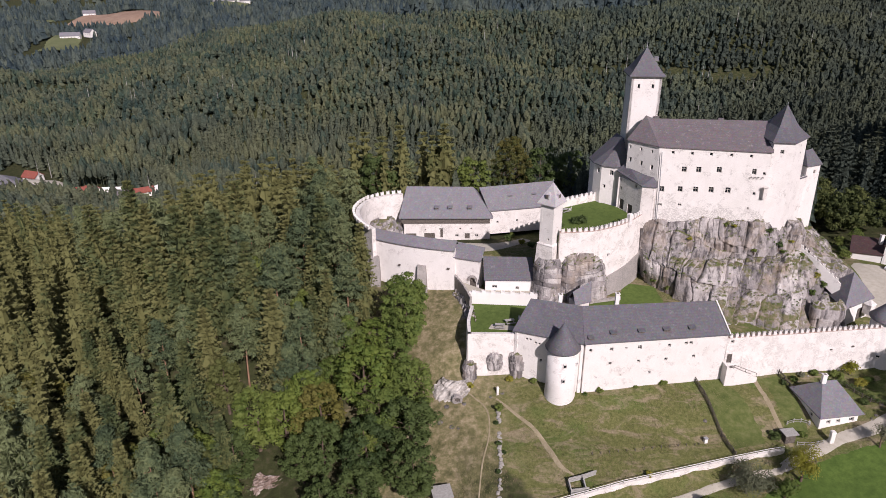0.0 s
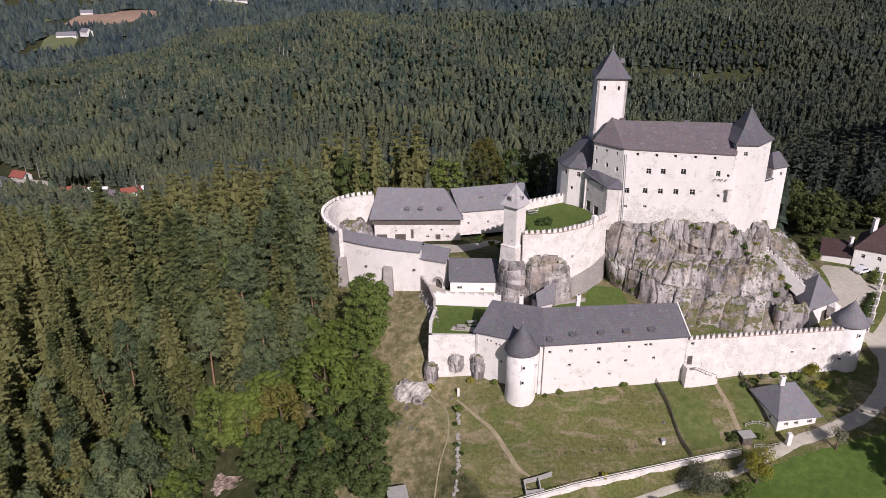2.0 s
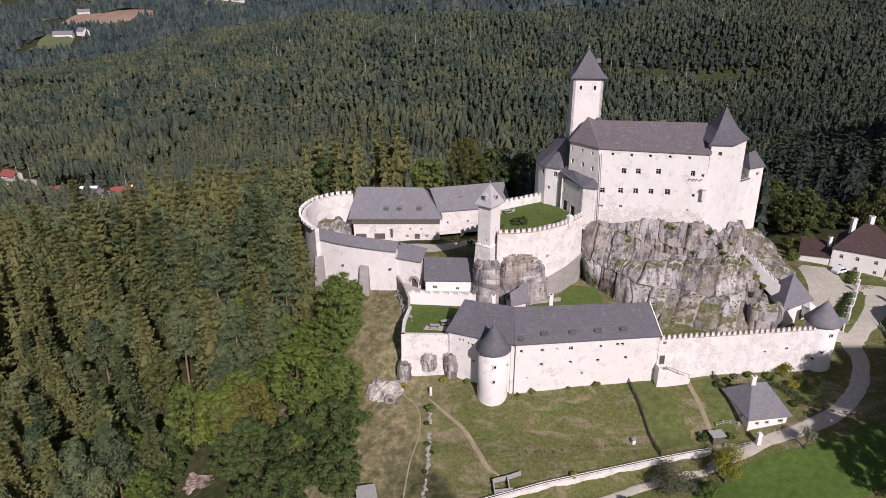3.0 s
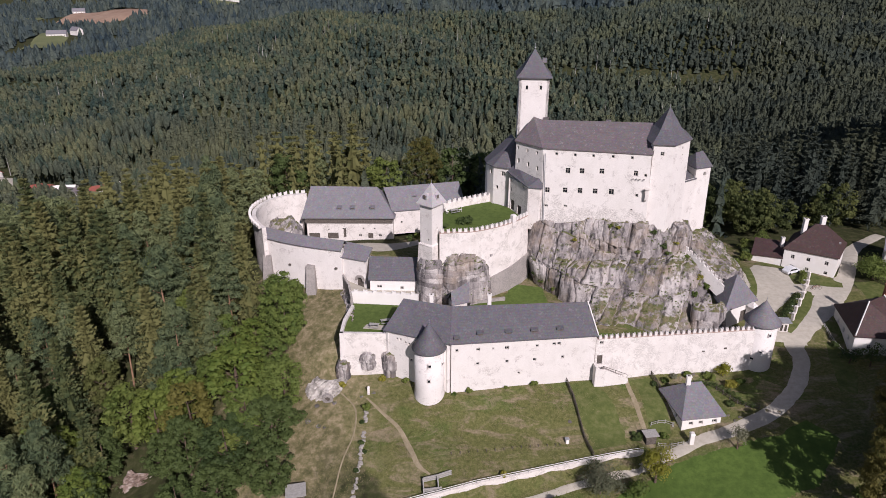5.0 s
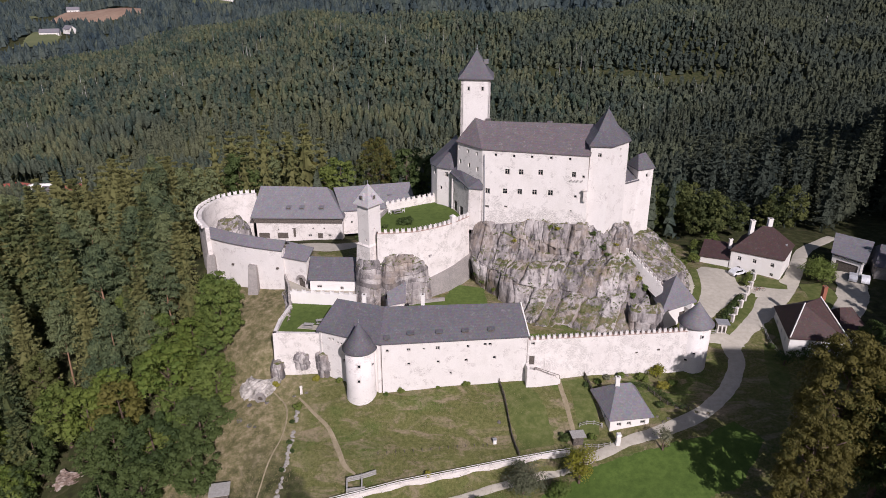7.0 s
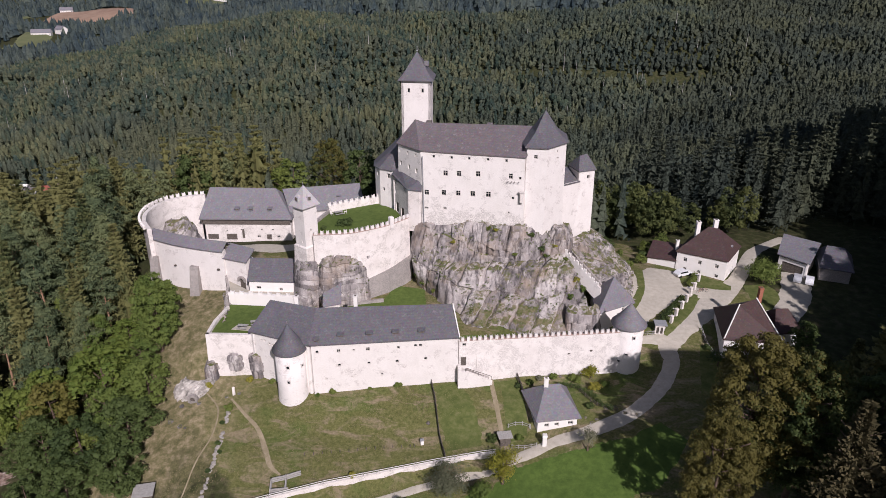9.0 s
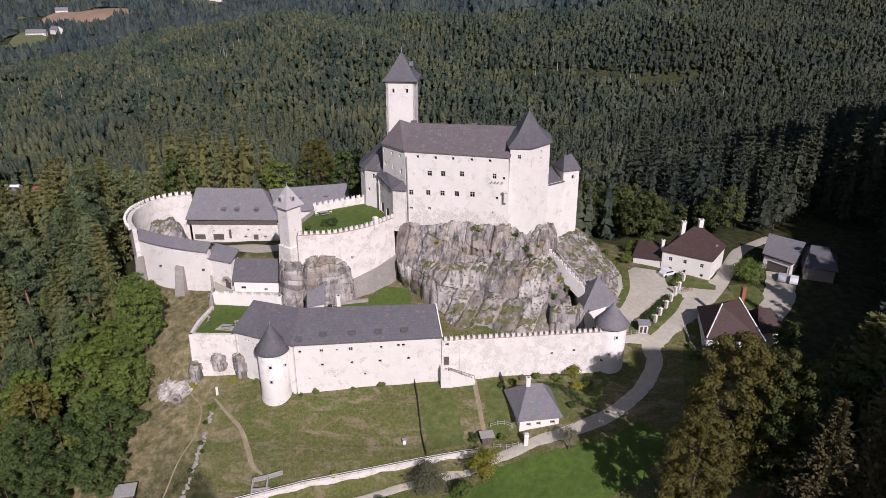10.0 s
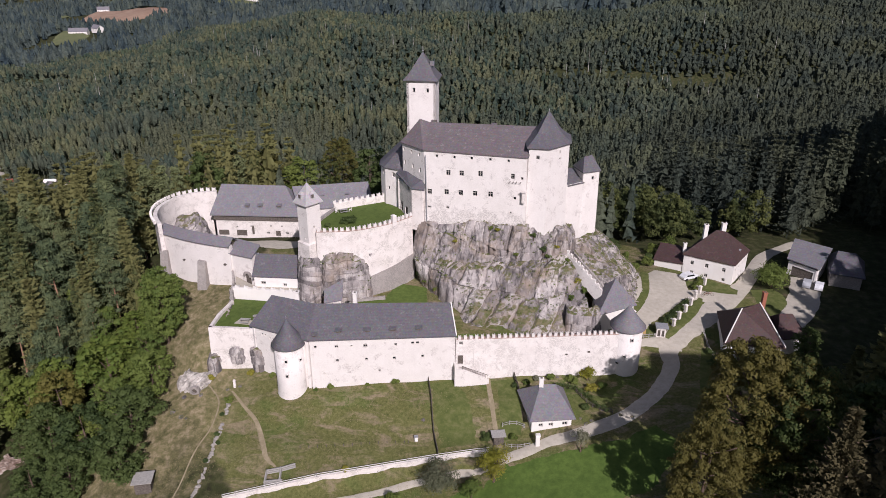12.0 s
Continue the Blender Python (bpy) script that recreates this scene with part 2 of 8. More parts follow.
SPRUCE = material("spruce_needles", leaf([(0.025, 0.039, 0.017), (0.052, 0.07, 0.027), (0.085, 0.099, 0.036), (0.135, 0.133, 0.048)], 0.3, 0, 0.15), 0.8, 0.25)
PINE = material("pine_needles", leaf([(0.036, 0.056, 0.03), (0.077, 0.104, 0.05), (0.145, 0.168, 0.075)], 0.3, 0, 0.15), 0.8, 0.25)
LEAVES = material("green_leaves", leaf([(0.06, 0.1, 0.022), (0.097, 0.14, 0.029), (0.15, 0.184, 0.042)]), 0.7, 0.3)
DEEP = material("dark_green_leaves", leaf([(0.038, 0.062, 0.02), (0.058, 0.088, 0.026), (0.085, 0.118, 0.034)]), 0.7, 0.3)
MIDGREEN = material("mid_green_leaves", leaf([(0.056, 0.098, 0.024), (0.096, 0.146, 0.033), (0.15, 0.195, 0.045)], 0.3), 0.7, 0.3)
GOLDEN = material("golden_green_leaves", leaf([(0.06, 0.082, 0.02), (0.1, 0.115, 0.026), (0.155, 0.142, 0.033)], 0.4), 0.7, 0.3)
OLIVE = material("olive_green_leaves", leaf([(0.045, 0.06, 0.022), (0.075, 0.094, 0.032), (0.12, 0.132, 0.042)], 0.12), 0.75, 0.2)
AUTUMN = material("autumn_leaves", leaf([(0.03, 0.052, 0.018), (0.05, 0.078, 0.022), (0.074, 0.094, 0.025), (0.125, 0.11, 0.027)], 0.11), 0.7, 0.3)
SUNLEAF = material("light_green_leaves", leaf([(0.066, 0.11, 0.02), (0.105, 0.155, 0.028), (0.155, 0.195, 0.038)], 0.3), 0.7, 0.3)
YELLOW = material("yellow_green_leaves", leaf([(0.12, 0.14, 0.015), (0.2, 0.2, 0.02), (0.27, 0.25, 0.04)]), 0.7, 0.3)
GREYLEAF = material("grey_green_leaves", leaf([(0.09, 0.1, 0.06), (0.14, 0.15, 0.09), (0.2, 0.2, 0.13)]), 0.8, 0.2)
DEADLEAF = material("dead_needles", leaf([(0.06, 0.055, 0.028), (0.105, 0.09, 0.046), (0.155, 0.13, 0.07)]), 0.9, 0.1)
# air haze is put into the blue of these four base colours
DARKSPRUCE = material("hazed_dark_spruce", leaf([(0.032, 0.047, 0.037), (0.054, 0.07, 0.051), (0.086, 0.1, 0.066)], 0.09, 0.9, 0.2), 0.85, 0.15)
HAZEWOODS = material("hazed_distant_woods", leaf([(0.042, 0.06, 0.063), (0.058, 0.077, 0.075), (0.08, 0.099, 0.088)], 0.02, 0.45, 0.2), 0.95, 0.1)
# DARKSPRUCE at about two thirds of its tone, haze blue kept
DEEPSPRUCE = material("hazed_deep_spruce", leaf([(0.021, 0.031, 0.026), (0.036, 0.047, 0.036), (0.06, 0.07, 0.048)], 0.09, 0.9, 0.15), 0.85, 0.15)
WOODS = material("hazed_far_woods", leaf([(0.031, 0.051, 0.041), (0.05, 0.073, 0.053), (0.07, 0.089, 0.061), (0.102, 0.112, 0.07)], 0.06, 0.9, 0.2), 0.9, 0.1)


def glass_look(nt, p):
    p.inputs["Base Color"].default_value = (0.015, 0.017, 0.02, 1)
    n = noise_tex(nt, coords(nt), 3.0, 2)
    bump(nt, p, n, 0.1, 0.01)


GLASS = material("dark_window_glass", glass_look, 0.08, 0.5)

# ---- building kit ----


class Shape:
    def __init__(self):
        self.v, self.f = [], []

    def face(self, *pts):
        n = len(self.v)
        self.v += [tuple(p) for p in pts]
        self.f.append(tuple(range(n, n + len(pts))))

    def box(self, cx, cy, cz, sx, sy, sz, rz=0.0, taper=1.0):
        c, s = math.cos(radians(rz)), math.sin(radians(rz))
        lo = [(-sx / 2, -sy / 2), (sx / 2, -sy / 2), (sx / 2, sy / 2), (-sx / 2, sy / 2)]
        a = [(cx + x * c - y * s, cy + x * s + y * c) for x, y in lo]
        b = [(cx + (x * c - y * s) * taper, cy + (x * s + y * c) * taper) for x, y in lo]
        self.prism(a, cz - sz / 2, cz + sz / 2, b)
        return self

    def prism(self, lo, z0, z1, hi=None):
        hi = hi or lo
        n = len(lo)
        k = len(self.v)
        self.v += [(x, y, z0) for x, y in lo] + [(x, y, z1) for x, y in hi]
        self.f += [(k + i, k + (i + 1) % n, k + n + (i + 1) % n, k + n + i) for i in range(n)]
        self.f += [tuple(range(k + n - 1, k - 1, -1)), tuple(range(k + n, k + 2 * n))]
        return self

    def lathe(self, cx, cy, profile, n=32, wob=0.0):
        k = len(self.v)
        for r, z in profile:
            for i in range(n):
                a = 2 * math.pi * i / n
                rr = r * (1 + wob * noise.noise((math.cos(a) * 2, math.sin(a) * 2, z * 0.3)))
                self.v.append((cx + rr * math.cos(a), cy + rr * math.sin(a), z))
        for j in range(len(profile) - 1):
            for i in range(n):
                a, b = k + j * n + i, k + j * n + (i + 1) % n
                self.f.append((a, b, b + n, a + n))
        self.f.append(tuple(range(k + n - 1, k - 1, -1)))
        self.f.append(tuple(range(k + (len(profile) - 1) * n, k + len(profile) * n)))
        return self

    def tube(self, pts, r, n=6):
        for (a, b) in zip(pts[:-1], pts[1:]):
            a, b = Vector(a), Vector(b)
            d = (b - a).normalized()
            u = d.orthogonal().normalized()
            w = d.cross(u)
            k = len(self.v)
            for p in (a, b):
                self.v += [tuple(p + (u * math.cos(2 * math.pi * i / n) + w * math.sin(2 * math.pi * i / n)) * r) for i in range(n)]
            self.f += [(k + i, k + (i + 1) % n, k + n + (i + 1) % n, k + n + i) for i in range(n)]
            self.f += [tuple(range(k + n - 1, k - 1, -1)), tuple(range(k + n, k + 2 * n))]
        return self

    def mesh(self, name, mat, tidy=True, smooth=False):
        me = bpy.data.meshes.new(name)
        me.from_pydata(self.v, [], self.f)
        if tidy:
            bm = bmesh.new()
            bm.from_mesh(me)
            bmesh.ops.remove_doubles(bm, verts=bm.verts, dist=0.001)
            bmesh.ops.recalc_face_normals(bm, faces=bm.faces)
            bm.to_mesh(me)
            bm.free()
        if smooth:
            me.polygons.foreach_set("use_smooth", [True] * len(me.polygons))
        me.materials.append(mat)
        return me


def thing(name, at, label, category, group="", kind=""):
    ob = new(name)
    ob.matrix_basis = Matrix.Translation(at)
    ob.empty_display_size = 0.5
    return tagged(ob, label, category, group, kind)


def under(ob, parent, m=None):
    ob.parent = parent
    top = parent
    while top.parent:
        top = top.parent
    ob.matrix_parent_inverse = (parent.matrix_parent_inverse @ parent.matrix_basis).inverted() if parent.parent is None else (parent.parent.matrix_basis @ parent.matrix_parent_inverse @ parent.matrix_basis).inverted()
    if m is not None:
        ob.matrix_basis = m
    return ob


def part(name, shape, mat, parent=None, label="", smooth=False, m=None):
    ob = new(name, shape if isinstance(shape, bpy.types.Mesh) else shape.mesh(name, mat, True, smooth))
    if parent:
        under(ob, parent, m)
    elif m is not None:
        ob.matrix_basis = m
    if label:
        tagged(ob, label)
    return ob


def lerp(a, b, t):
    return tuple(x + (y - x) * t for x, y in zip(a, b))


WINDOWS = {}


def window_meshes(w, h):
    key = (round(w, 2), round(h, 2))
    if key not in WINDOWS:
        s = Shape()
        b = 0.07
        for x in (-w / 2 + b / 2, w / 2 - b / 2):
            s.box(x, 0, 0, b, 0.1, h)
        for z in (-h / 2 + b / 2, h / 2 - b / 2):
            s.box(0, 0, z, w - 2 * b, 0.1, b)
        if w > 0.6:
            s.box(0, 0, 0, 0.06, 0.08, h - 2 * b)
            s.box(0, 0, h * 0.1, w - 2 * b, 0.07, 0.05)
        g = Shape().box(0, 0.02, 0, w - b, 0.02, h - b)
        WINDOWS[key] = (s.mesh("window", FRAME), g.mesh("pane", GLASS))
    return WINDOWS[key]


def put_window(parent, x, y, z, ang, w, h):
    f, g = window_meshes(w, h)
    m = Matrix.Translation((x, y, z)) @ Matrix.Rotation(ang, 4, "Z")
    win = part("window", f, None, parent, m=m)
    pane = new("pane", g)
    pane.parent = win
    return win


def wall_panel(parent, mat, a0, b0, z0, z1, a1=None, b1=None, holes=(), th=0.5, doors=()):
    """One wall from a to b with openings cut through it; the outside is on the right of a to b."""
    a1, b1 = a1 or a0, b1 or b0
    length = math.dist(a1, b1)
    d = ((b0[0] - a0[0]) / math.dist(a0, b0), (b0[1] - a0[1]) / math.dist(a0, b0))
    out = (d[1], -d[0])
    opens = [(u - w / 2, u + w / 2, z - h / 2, z + h / 2) for u, z, w, h in [*holes, *doors]]
    us = sorted({0.0, length, *[x for o in opens for x in o[:2]]})
    zs = sorted({z0, z1, *[x for o in opens for x in o[2:]]})

    def at(u, z, k):
        lo, hi = lerp(a0, b0, u / length), lerp(a1, b1, u / length)
        x, y = lerp(lo, hi, (z - z0) / (z1 - z0))
        return (x - out[0] * k, y - out[1] * k, z)
    s = Shape()
    for u0, u1 in zip(us[:-1], us[1:]):
        for w0, w1 in zip(zs[:-1], zs[1:]):
            um, wm = (u0 + u1) / 2, (w0 + w1) / 2
            if any(o[0] < um < o[1] and o[2] < wm < o[3] for o in opens):
                continue
            for k in (0, th):
                s.face(at(u0, w0, k), at(u1, w0, k), at(u1, w1, k), at(u0, w1, k))
    for o in opens:
        c = [(o[0], o[2]), (o[1], o[2]), (o[1], o[3]), (o[0], o[3])]
        for (p, q) in zip(c, c[1:] + c[:1]):
            s.face(at(*p, 0), at(*q, 0), at(*q, th), at(*p, th))
    for (p, q) in (((0, z1), (length, z1)), ((0, z0), (0, z1)), ((length, z0), (length, z1))):
        s.face(at(*p, 0), at(*q, 0), at(*q, th), at(*p, th))
    me = s.mesh("wall", mat, False)
    ob = part("wall", me, mat, parent)
    ang = math.atan2(d[1], d[0])
    for u, z, w, h in holes:
        x, y, zz = at(u, z, 0.3)
        put_window(parent, x, y, zz, ang, w, h)
    for u, z, w, h in doors:
        x, y, zz = at(u, z, 0.25)
        leafs = Shape().box(0, 0, 0, w, 0.08, h)
        door = part("door", leafs, TIMBER, parent, "dark plank door", m=Matrix.Translation((x, y, zz)) @ Matrix.Rotation(ang, 4, "Z"))
        plank = Shape().box(0, 0, 0, w / 5 - 0.03, 0.03, h - 0.06).mesh("plank", TIMBER)
        for i in range(5):
            board = new("plank", plank)
            board.parent = door
            board.matrix_basis = Matrix.Translation((-w / 2 + (i + 0.5) * w / 5, -0.055, 0))
    return ob


def building(name, poly, z0, z1, mat, label, category, holes=None, top=None, th=0.5, doors=None, skip=()):
    """Walls round a counter-clockwise plan; holes and doors are listed by wall."""
    at = (sum(p[0] for p in poly) / len(poly), sum(p[1] for p in poly) / len(poly), z0)
    root = thing(name, at, label, category)
    top = top or poly
    n = len(poly)
    for i in range(n):
        if i not in skip:
            wall_panel(root, mat, poly[i], poly[(i + 1) % n], z0, z1, top[i], top[(i + 1) % n], (holes or {}).get(i, ()), th, (doors or {}).get(i, ()))
    return root


def roof(parent, mat, faces, th=0.22, label="", name="roof"):
    """A roof of plane faces with a thickness and closed edges."""
    s = Shape()
    edges = {}
    for f in faces:
        s.face(*f)
        s.face(*[(x, y, z - th) for x, y, z in reversed(f)])
        for p, q in zip(f, f[1:] + f[:1]):
            key = frozenset((tuple(round(c, 3) for c in p), tuple(round(c, 3) for c in q)))
            edges.setdefault(key, []).append((p, q))
    for e in edges.values():
        if len(e) == 1:
            p, q = e[0]
            s.face(p, q, (q[0], q[1], q[2] - th), (p[0], p[1], p[2] - th))
    return part(name, s, mat, parent, label)


def grow(poly, d):
    """A convex plan moved outwards by d."""
    n = len(poly)
    out = []
    for i in range(n):
        p, c, q = poly[i - 1], poly[i], poly[(i + 1) % n]
        e1, e2 = Vector((c[0] - p[0], c[1] - p[1])).normalized(), Vector((q[0] - c[0], q[1] - c[1])).normalized()
        n1, n2 = Vector((e1.y, -e1.x)), Vector((e2.y, -e2.x))
        b = (n1 + n2) / (1 + n1.dot(n2))
        out.append((c[0] + b.x * d, c[1] + b.y * d))
    return out


def hip(poly, z, ridge, over=0.4, drop=0.0):
    """Faces of a hipped or gabled roof over four corners; the ridge runs from side 3-0 to side 1-2."""
    e = [(x, y, z - drop) for x, y in grow(poly, over)]
    r0, r1 = ridge
    return [[e[0], e[1], r1, r0], [e[1], e[2], r1], [e[2], e[3], r0, r1], [e[3], e[0], r0]]


def tent(poly, z, tip, over=0.35):
    e = [(x, y, z) for x, y in grow(poly, over)]
    return [[e[i], e[(i + 1) % len(e)], tip] for i in range(len(e))]


def flared(poly, z, tip, over=0.35, up=0.3, share=0.56):
    """A pointed roof whose slopes sweep out towards the eaves."""
    e = [(x, y, z) for x, y in grow(poly, over)]
    rings = [e]
    for k, w in ((up * 0.5, (1 + share) / 2 - 0.03), (up, share)):
        rings.append([(tip[0] + (x - tip[0]) * w, tip[1] + (y - tip[1]) * w, z + (tip[2] - z) * k) for x, y, _ in e])
    n = len(e)
    out = []
    for p, q in zip(rings[:-1], rings[1:]):
        out += [[p[i], p[(i + 1) % n], q[(i + 1) % n], q[i]] for i in range(n)]
    return out + [[rings[-1][i], rings[-1][(i + 1) % n], tip] for i in range(n)]


def gable_walls(parent, mat, poly, z, ridge):
    """The triangles of wall under a gabled roof."""
    for (a, b, r) in ((poly[1], poly[2], ridge[1]), (poly[3], poly[0], ridge[0])):
        d = Vector((b[0] - a[0], b[1] - a[1])).normalized()
        o = (d.y * 0.5, -d.x * 0.5)
        s = Shape()
        f = [(a[0], a[1], z), (b[0], b[1], z), (r[0], r[1], r[2] - 0.25)]
        g = [(x - o[0], y - o[1], w) for x, y, w in f]
        s.face(*f)
        s.face(*reversed(g))
        for i in range(3):
            s.face(f[i], f[(i + 1) % 3], g[(i + 1) % 3], g[i])
        part("gable", s, mat, parent)


def dormer(parent, x, y, z, ang, mat, w=0.9):
    """A small sloping roof hatch standing out of the roof slope."""
    s = Shape()
    s.prism([(-w / 2, -0.55), (w / 2, -0.55), (w / 2, 0.9), (-w / 2, 0.9)], -0.3, 0.35)
    ob = part("dormer", s, mat, parent, "small roof dormer", m=Matrix.Translation((x, y, z)) @ Matrix.Rotation(ang, 4, "Z"))
    t = Shape().box(0, -0.56, 0.08, w - 0.25, 0.04, 0.4)
    p = new("shutter", t.mesh("shutter", TIMBER))
    p.parent = ob
    c = Shape()
    c.face((-w / 2 - 0.1, -0.75, 0.36), (w / 2 + 0.1, -0.75, 0.36), (w / 2 + 0.1, 1.3, 0.62), (-w / 2 - 0.1, 1.3, 0.62))
    c.face((-w / 2 - 0.1, -0.75, 0.28), (w / 2 + 0.1, -0.75, 0.28), (w / 2 + 0.1, 1.3, 0.54), (-w / 2 - 0.1, 1.3, 0.54))
    c.face((-w / 2 - 0.1, -0.75, 0.28), (w / 2 + 0.1, -0.75, 0.28), (w / 2 + 0.1, -0.75, 0.36), (-w / 2 - 0.1, -0.75, 0.36))
    p = new("cap", c.mesh("cap", mat))
    p.parent = ob


def chimney(parent, x, y, z0, z1, w=0.7, d=0.7, mat=None, rz=0.0):
    s = Shape().box(x, y, (z0 + z1) / 2, w, d, z1 - z0, rz)
    s.box(x, y, z1 + 0.06, w + 0.16, d + 0.16, 0.14, rz)
    ch = part("chimney", s, mat or CLEAN, parent)
    f = Shape().box(x, y, z1 + 0.17, w * 0.5, d * 0.5, 0.1, rz)
    part("flue", f, TIMBER, ch)


def offset_line(pts, d):
    out = []
    for i, c in enumerate(pts):
        p = pts[max(i - 1, 0)]
        q = pts[min(i + 1, len(pts) - 1)]
        e = Vector((q[0] - p[0], q[1] - p[1])).normalized()
        out.append((c[0] - e.y * d, c[1] + e.x * d))
    return out


def wall_run(name, pts, z0, z1, th, mat, parent=None, z1s=None, foot=0.0):
    """A free-standing wall along a line, its outer face on the line, the outside on the right."""
    lo, hi, inn = offset_line(pts, -foot), pts, offset_line(pts, th)
    s = Shape()
    z0s = z0 if isinstance(z0, (list, tuple)) else [z0] * len(pts)
    z1s = z1s or [z1] * len(pts)
    for i in range(len(pts) - 1):
        j = i + 1
        a, b = (*lo[i], z0s[i]), (*lo[j], z0s[j])
        c, d = (*hi[j], z1s[j]), (*hi[i], z1s[i])
        e, f = (*inn[i], z0s[i]), (*inn[j], z0s[j])
        g, h = (*inn[j], z1s[j]), (*inn[i], z1s[i])
        s.face(a, b, c, d)
        s.face(f, e, h, g)
        s.face(d, c, g, h)
        if i == 0:
            s.face(e, a, d, h)
        if j == len(pts) - 1:
            s.face(b, f, g, c)
    return part(name, s, mat, parent)


def smooth_line(pts, step=1.0):
    out = []
    for i in range(len(pts) - 1):
        p0, p1, p2, p3 = (Vector(pts[max(i - 1, 0)]), Vector(pts[i]), Vector(pts[i + 1]), Vector(pts[min(i + 2, len(pts) - 1)]))
        n = max(1, int((p2 - p1).length / step))
        for k in range(n):
            t = k / n
            out.append(tuple(0.5 * (2 * p1 + (p2 - p0) * t + (2 * p0 - 5 * p1 + 4 * p2 - p3) * t * t + (3 * p1 - p0 - 3 * p2 + p3) * t ** 3)))
    out.append(tuple(pts[-1]))
    return out


def along(pts, step, start=0.0):
    """Places and angles at even steps along a line of x, y (, z)."""
    out, left = [], start
    for a, b in zip(pts[:-1], pts[1:]):
        length = math.dist(a[:2], b[:2])
        while left < length:
            out.append((lerp(a, b, left / length), math.atan2(b[1] - a[1], b[0] - a[0])))
            left += step
        left -= length
    return out


MERLONS = {}


def merlons(parent, pts, z, step=1.35, w=0.72, d=0.45, h=0.85, mat=None, inset=0.03):
    """Swallow-tailed merlons on a parapet."""
    mat = mat or WHITE
    key = (w, d, h, mat.name)
    if key not in MERLONS:
        s = Shape()
        prof = [(-w / 2, 0), (w / 2, 0), (w / 2, h), (w * 0.16, h * 0.72), (-w * 0.16, h * 0.72), (-w / 2, h)]
        f = [(x, 0.0, zz) for x, zz in prof]
        g = [(x, d, zz) for x, zz in prof]
        s.face(*f)
        s.face(*reversed(g))
        for i in range(6):
            s.face(f[i], f[(i + 1) % 6], g[(i + 1) % 6], g[i])
        MERLONS[key] = s.mesh("merlon", mat)
    for p, ang in along(pts, step, step / 2):
        zz = z if len(p) < 3 else p[2]
        m = Matrix.Translation((p[0] - math.sin(ang) * inset, p[1] + math.cos(ang) * inset, zz)) @ Matrix.Rotation(ang + random.uniform(-0.04, 0.04), 4, "Z") @ Matrix.Diagonal((random.uniform(0.9, 1.08), 1, random.uniform(0.88, 1.06), 1))
        part("merlon", MERLONS[key], None, parent, m=m)

# ---- ground ----
GX = [-130, -60, -35, -15, 5, 30, 60, 80, 92, 120, 180]
GY = [55, 85, 95, 104, 108.5, 115, 125, 145, 170]
GZ = np.array([
    [-28, -26, -25, -21, -15, -14, -12, -9, -7, -4, 2],
    [-24, -22, -18, -12, -7, -5.0, -4.6, -2.4, -1.2, 1, 5],
    [-22, -19, -15, -8, -3.4, -2.6, -2.9, -0.3, 1.2, 2.4, 6],
    [-20, -16, -12, -5, -0.6, 1.0, 1.0, 0.8, 1.4, 3.2, 6],
    [-19, -15, -11, -4, 1.0, 2.4, 1.8, 0.9, 1.5, 3.4, 6],
    [-17, -12, -8, -1, 6.0, 8.6, 6.6, 3.0, 2.0, 3.4, 6],
    [-14, -8, -4, 4.0, 8.5, 9.0, 8.0, 5.5, 4.2, 4.2, 6],
    [-8, -3, 2, 10.5, 10.9, 11.0, 12, 12.5, 6.3, 5.2, 6],
    [-11, -8, -4, 4, 7, 8, 6, 5, 5, 5, 6.5]])
FA = [-0.62, -0.33, -0.1, 0.15, 0.4, 0.7]
FD = [170, 230, 300, 380, 480, 560, 650, 900, 1200, 2000, 5200]
FZ = np.array([
    [-14, -24, -38, -44, -38, -34, -42, -66, -74, -40, 0],
    [-10, -30, -50, -52, -24, -10, -12, -50, -50, -25, 5],
    [-6, -30, -46, -44, -17, -2, 5, -22, -14, -2, 20],
    [-4, -26, -42, -42, -22, -3, 9, 0, 4, 8, 30],
    [0, -10, -26, -34, -22, 8, 22, 18, 14, 15, 40],
    [4, 2, -6, -10, -2, 14, 24, 20, 15, 20, 40]])


def ease(x, knots):
    """Index and smoothed share of x between the knots."""
    knots = np.asarray(knots, float)
    x = np.clip(x, knots[0], knots[-1])
    i = np.clip(np.searchsorted(knots, x, side="right") - 1, 0, len(knots) - 2)
    t = (x - knots[i]) / (knots[i + 1] - knots[i])
    return i, 0.45 * t + 0.55 * t * t * (3 - 2 * t)


def table(z, a, ka, b, kb):
    i, s = ease(a, ka)
    j, t = ease(b, kb)
    return (z[i, j] * (1 - s) + z[i + 1, j] * s) * (1 - t) + (z[i, j + 1] * (1 - s) + z[i + 1, j + 1] * s) * t


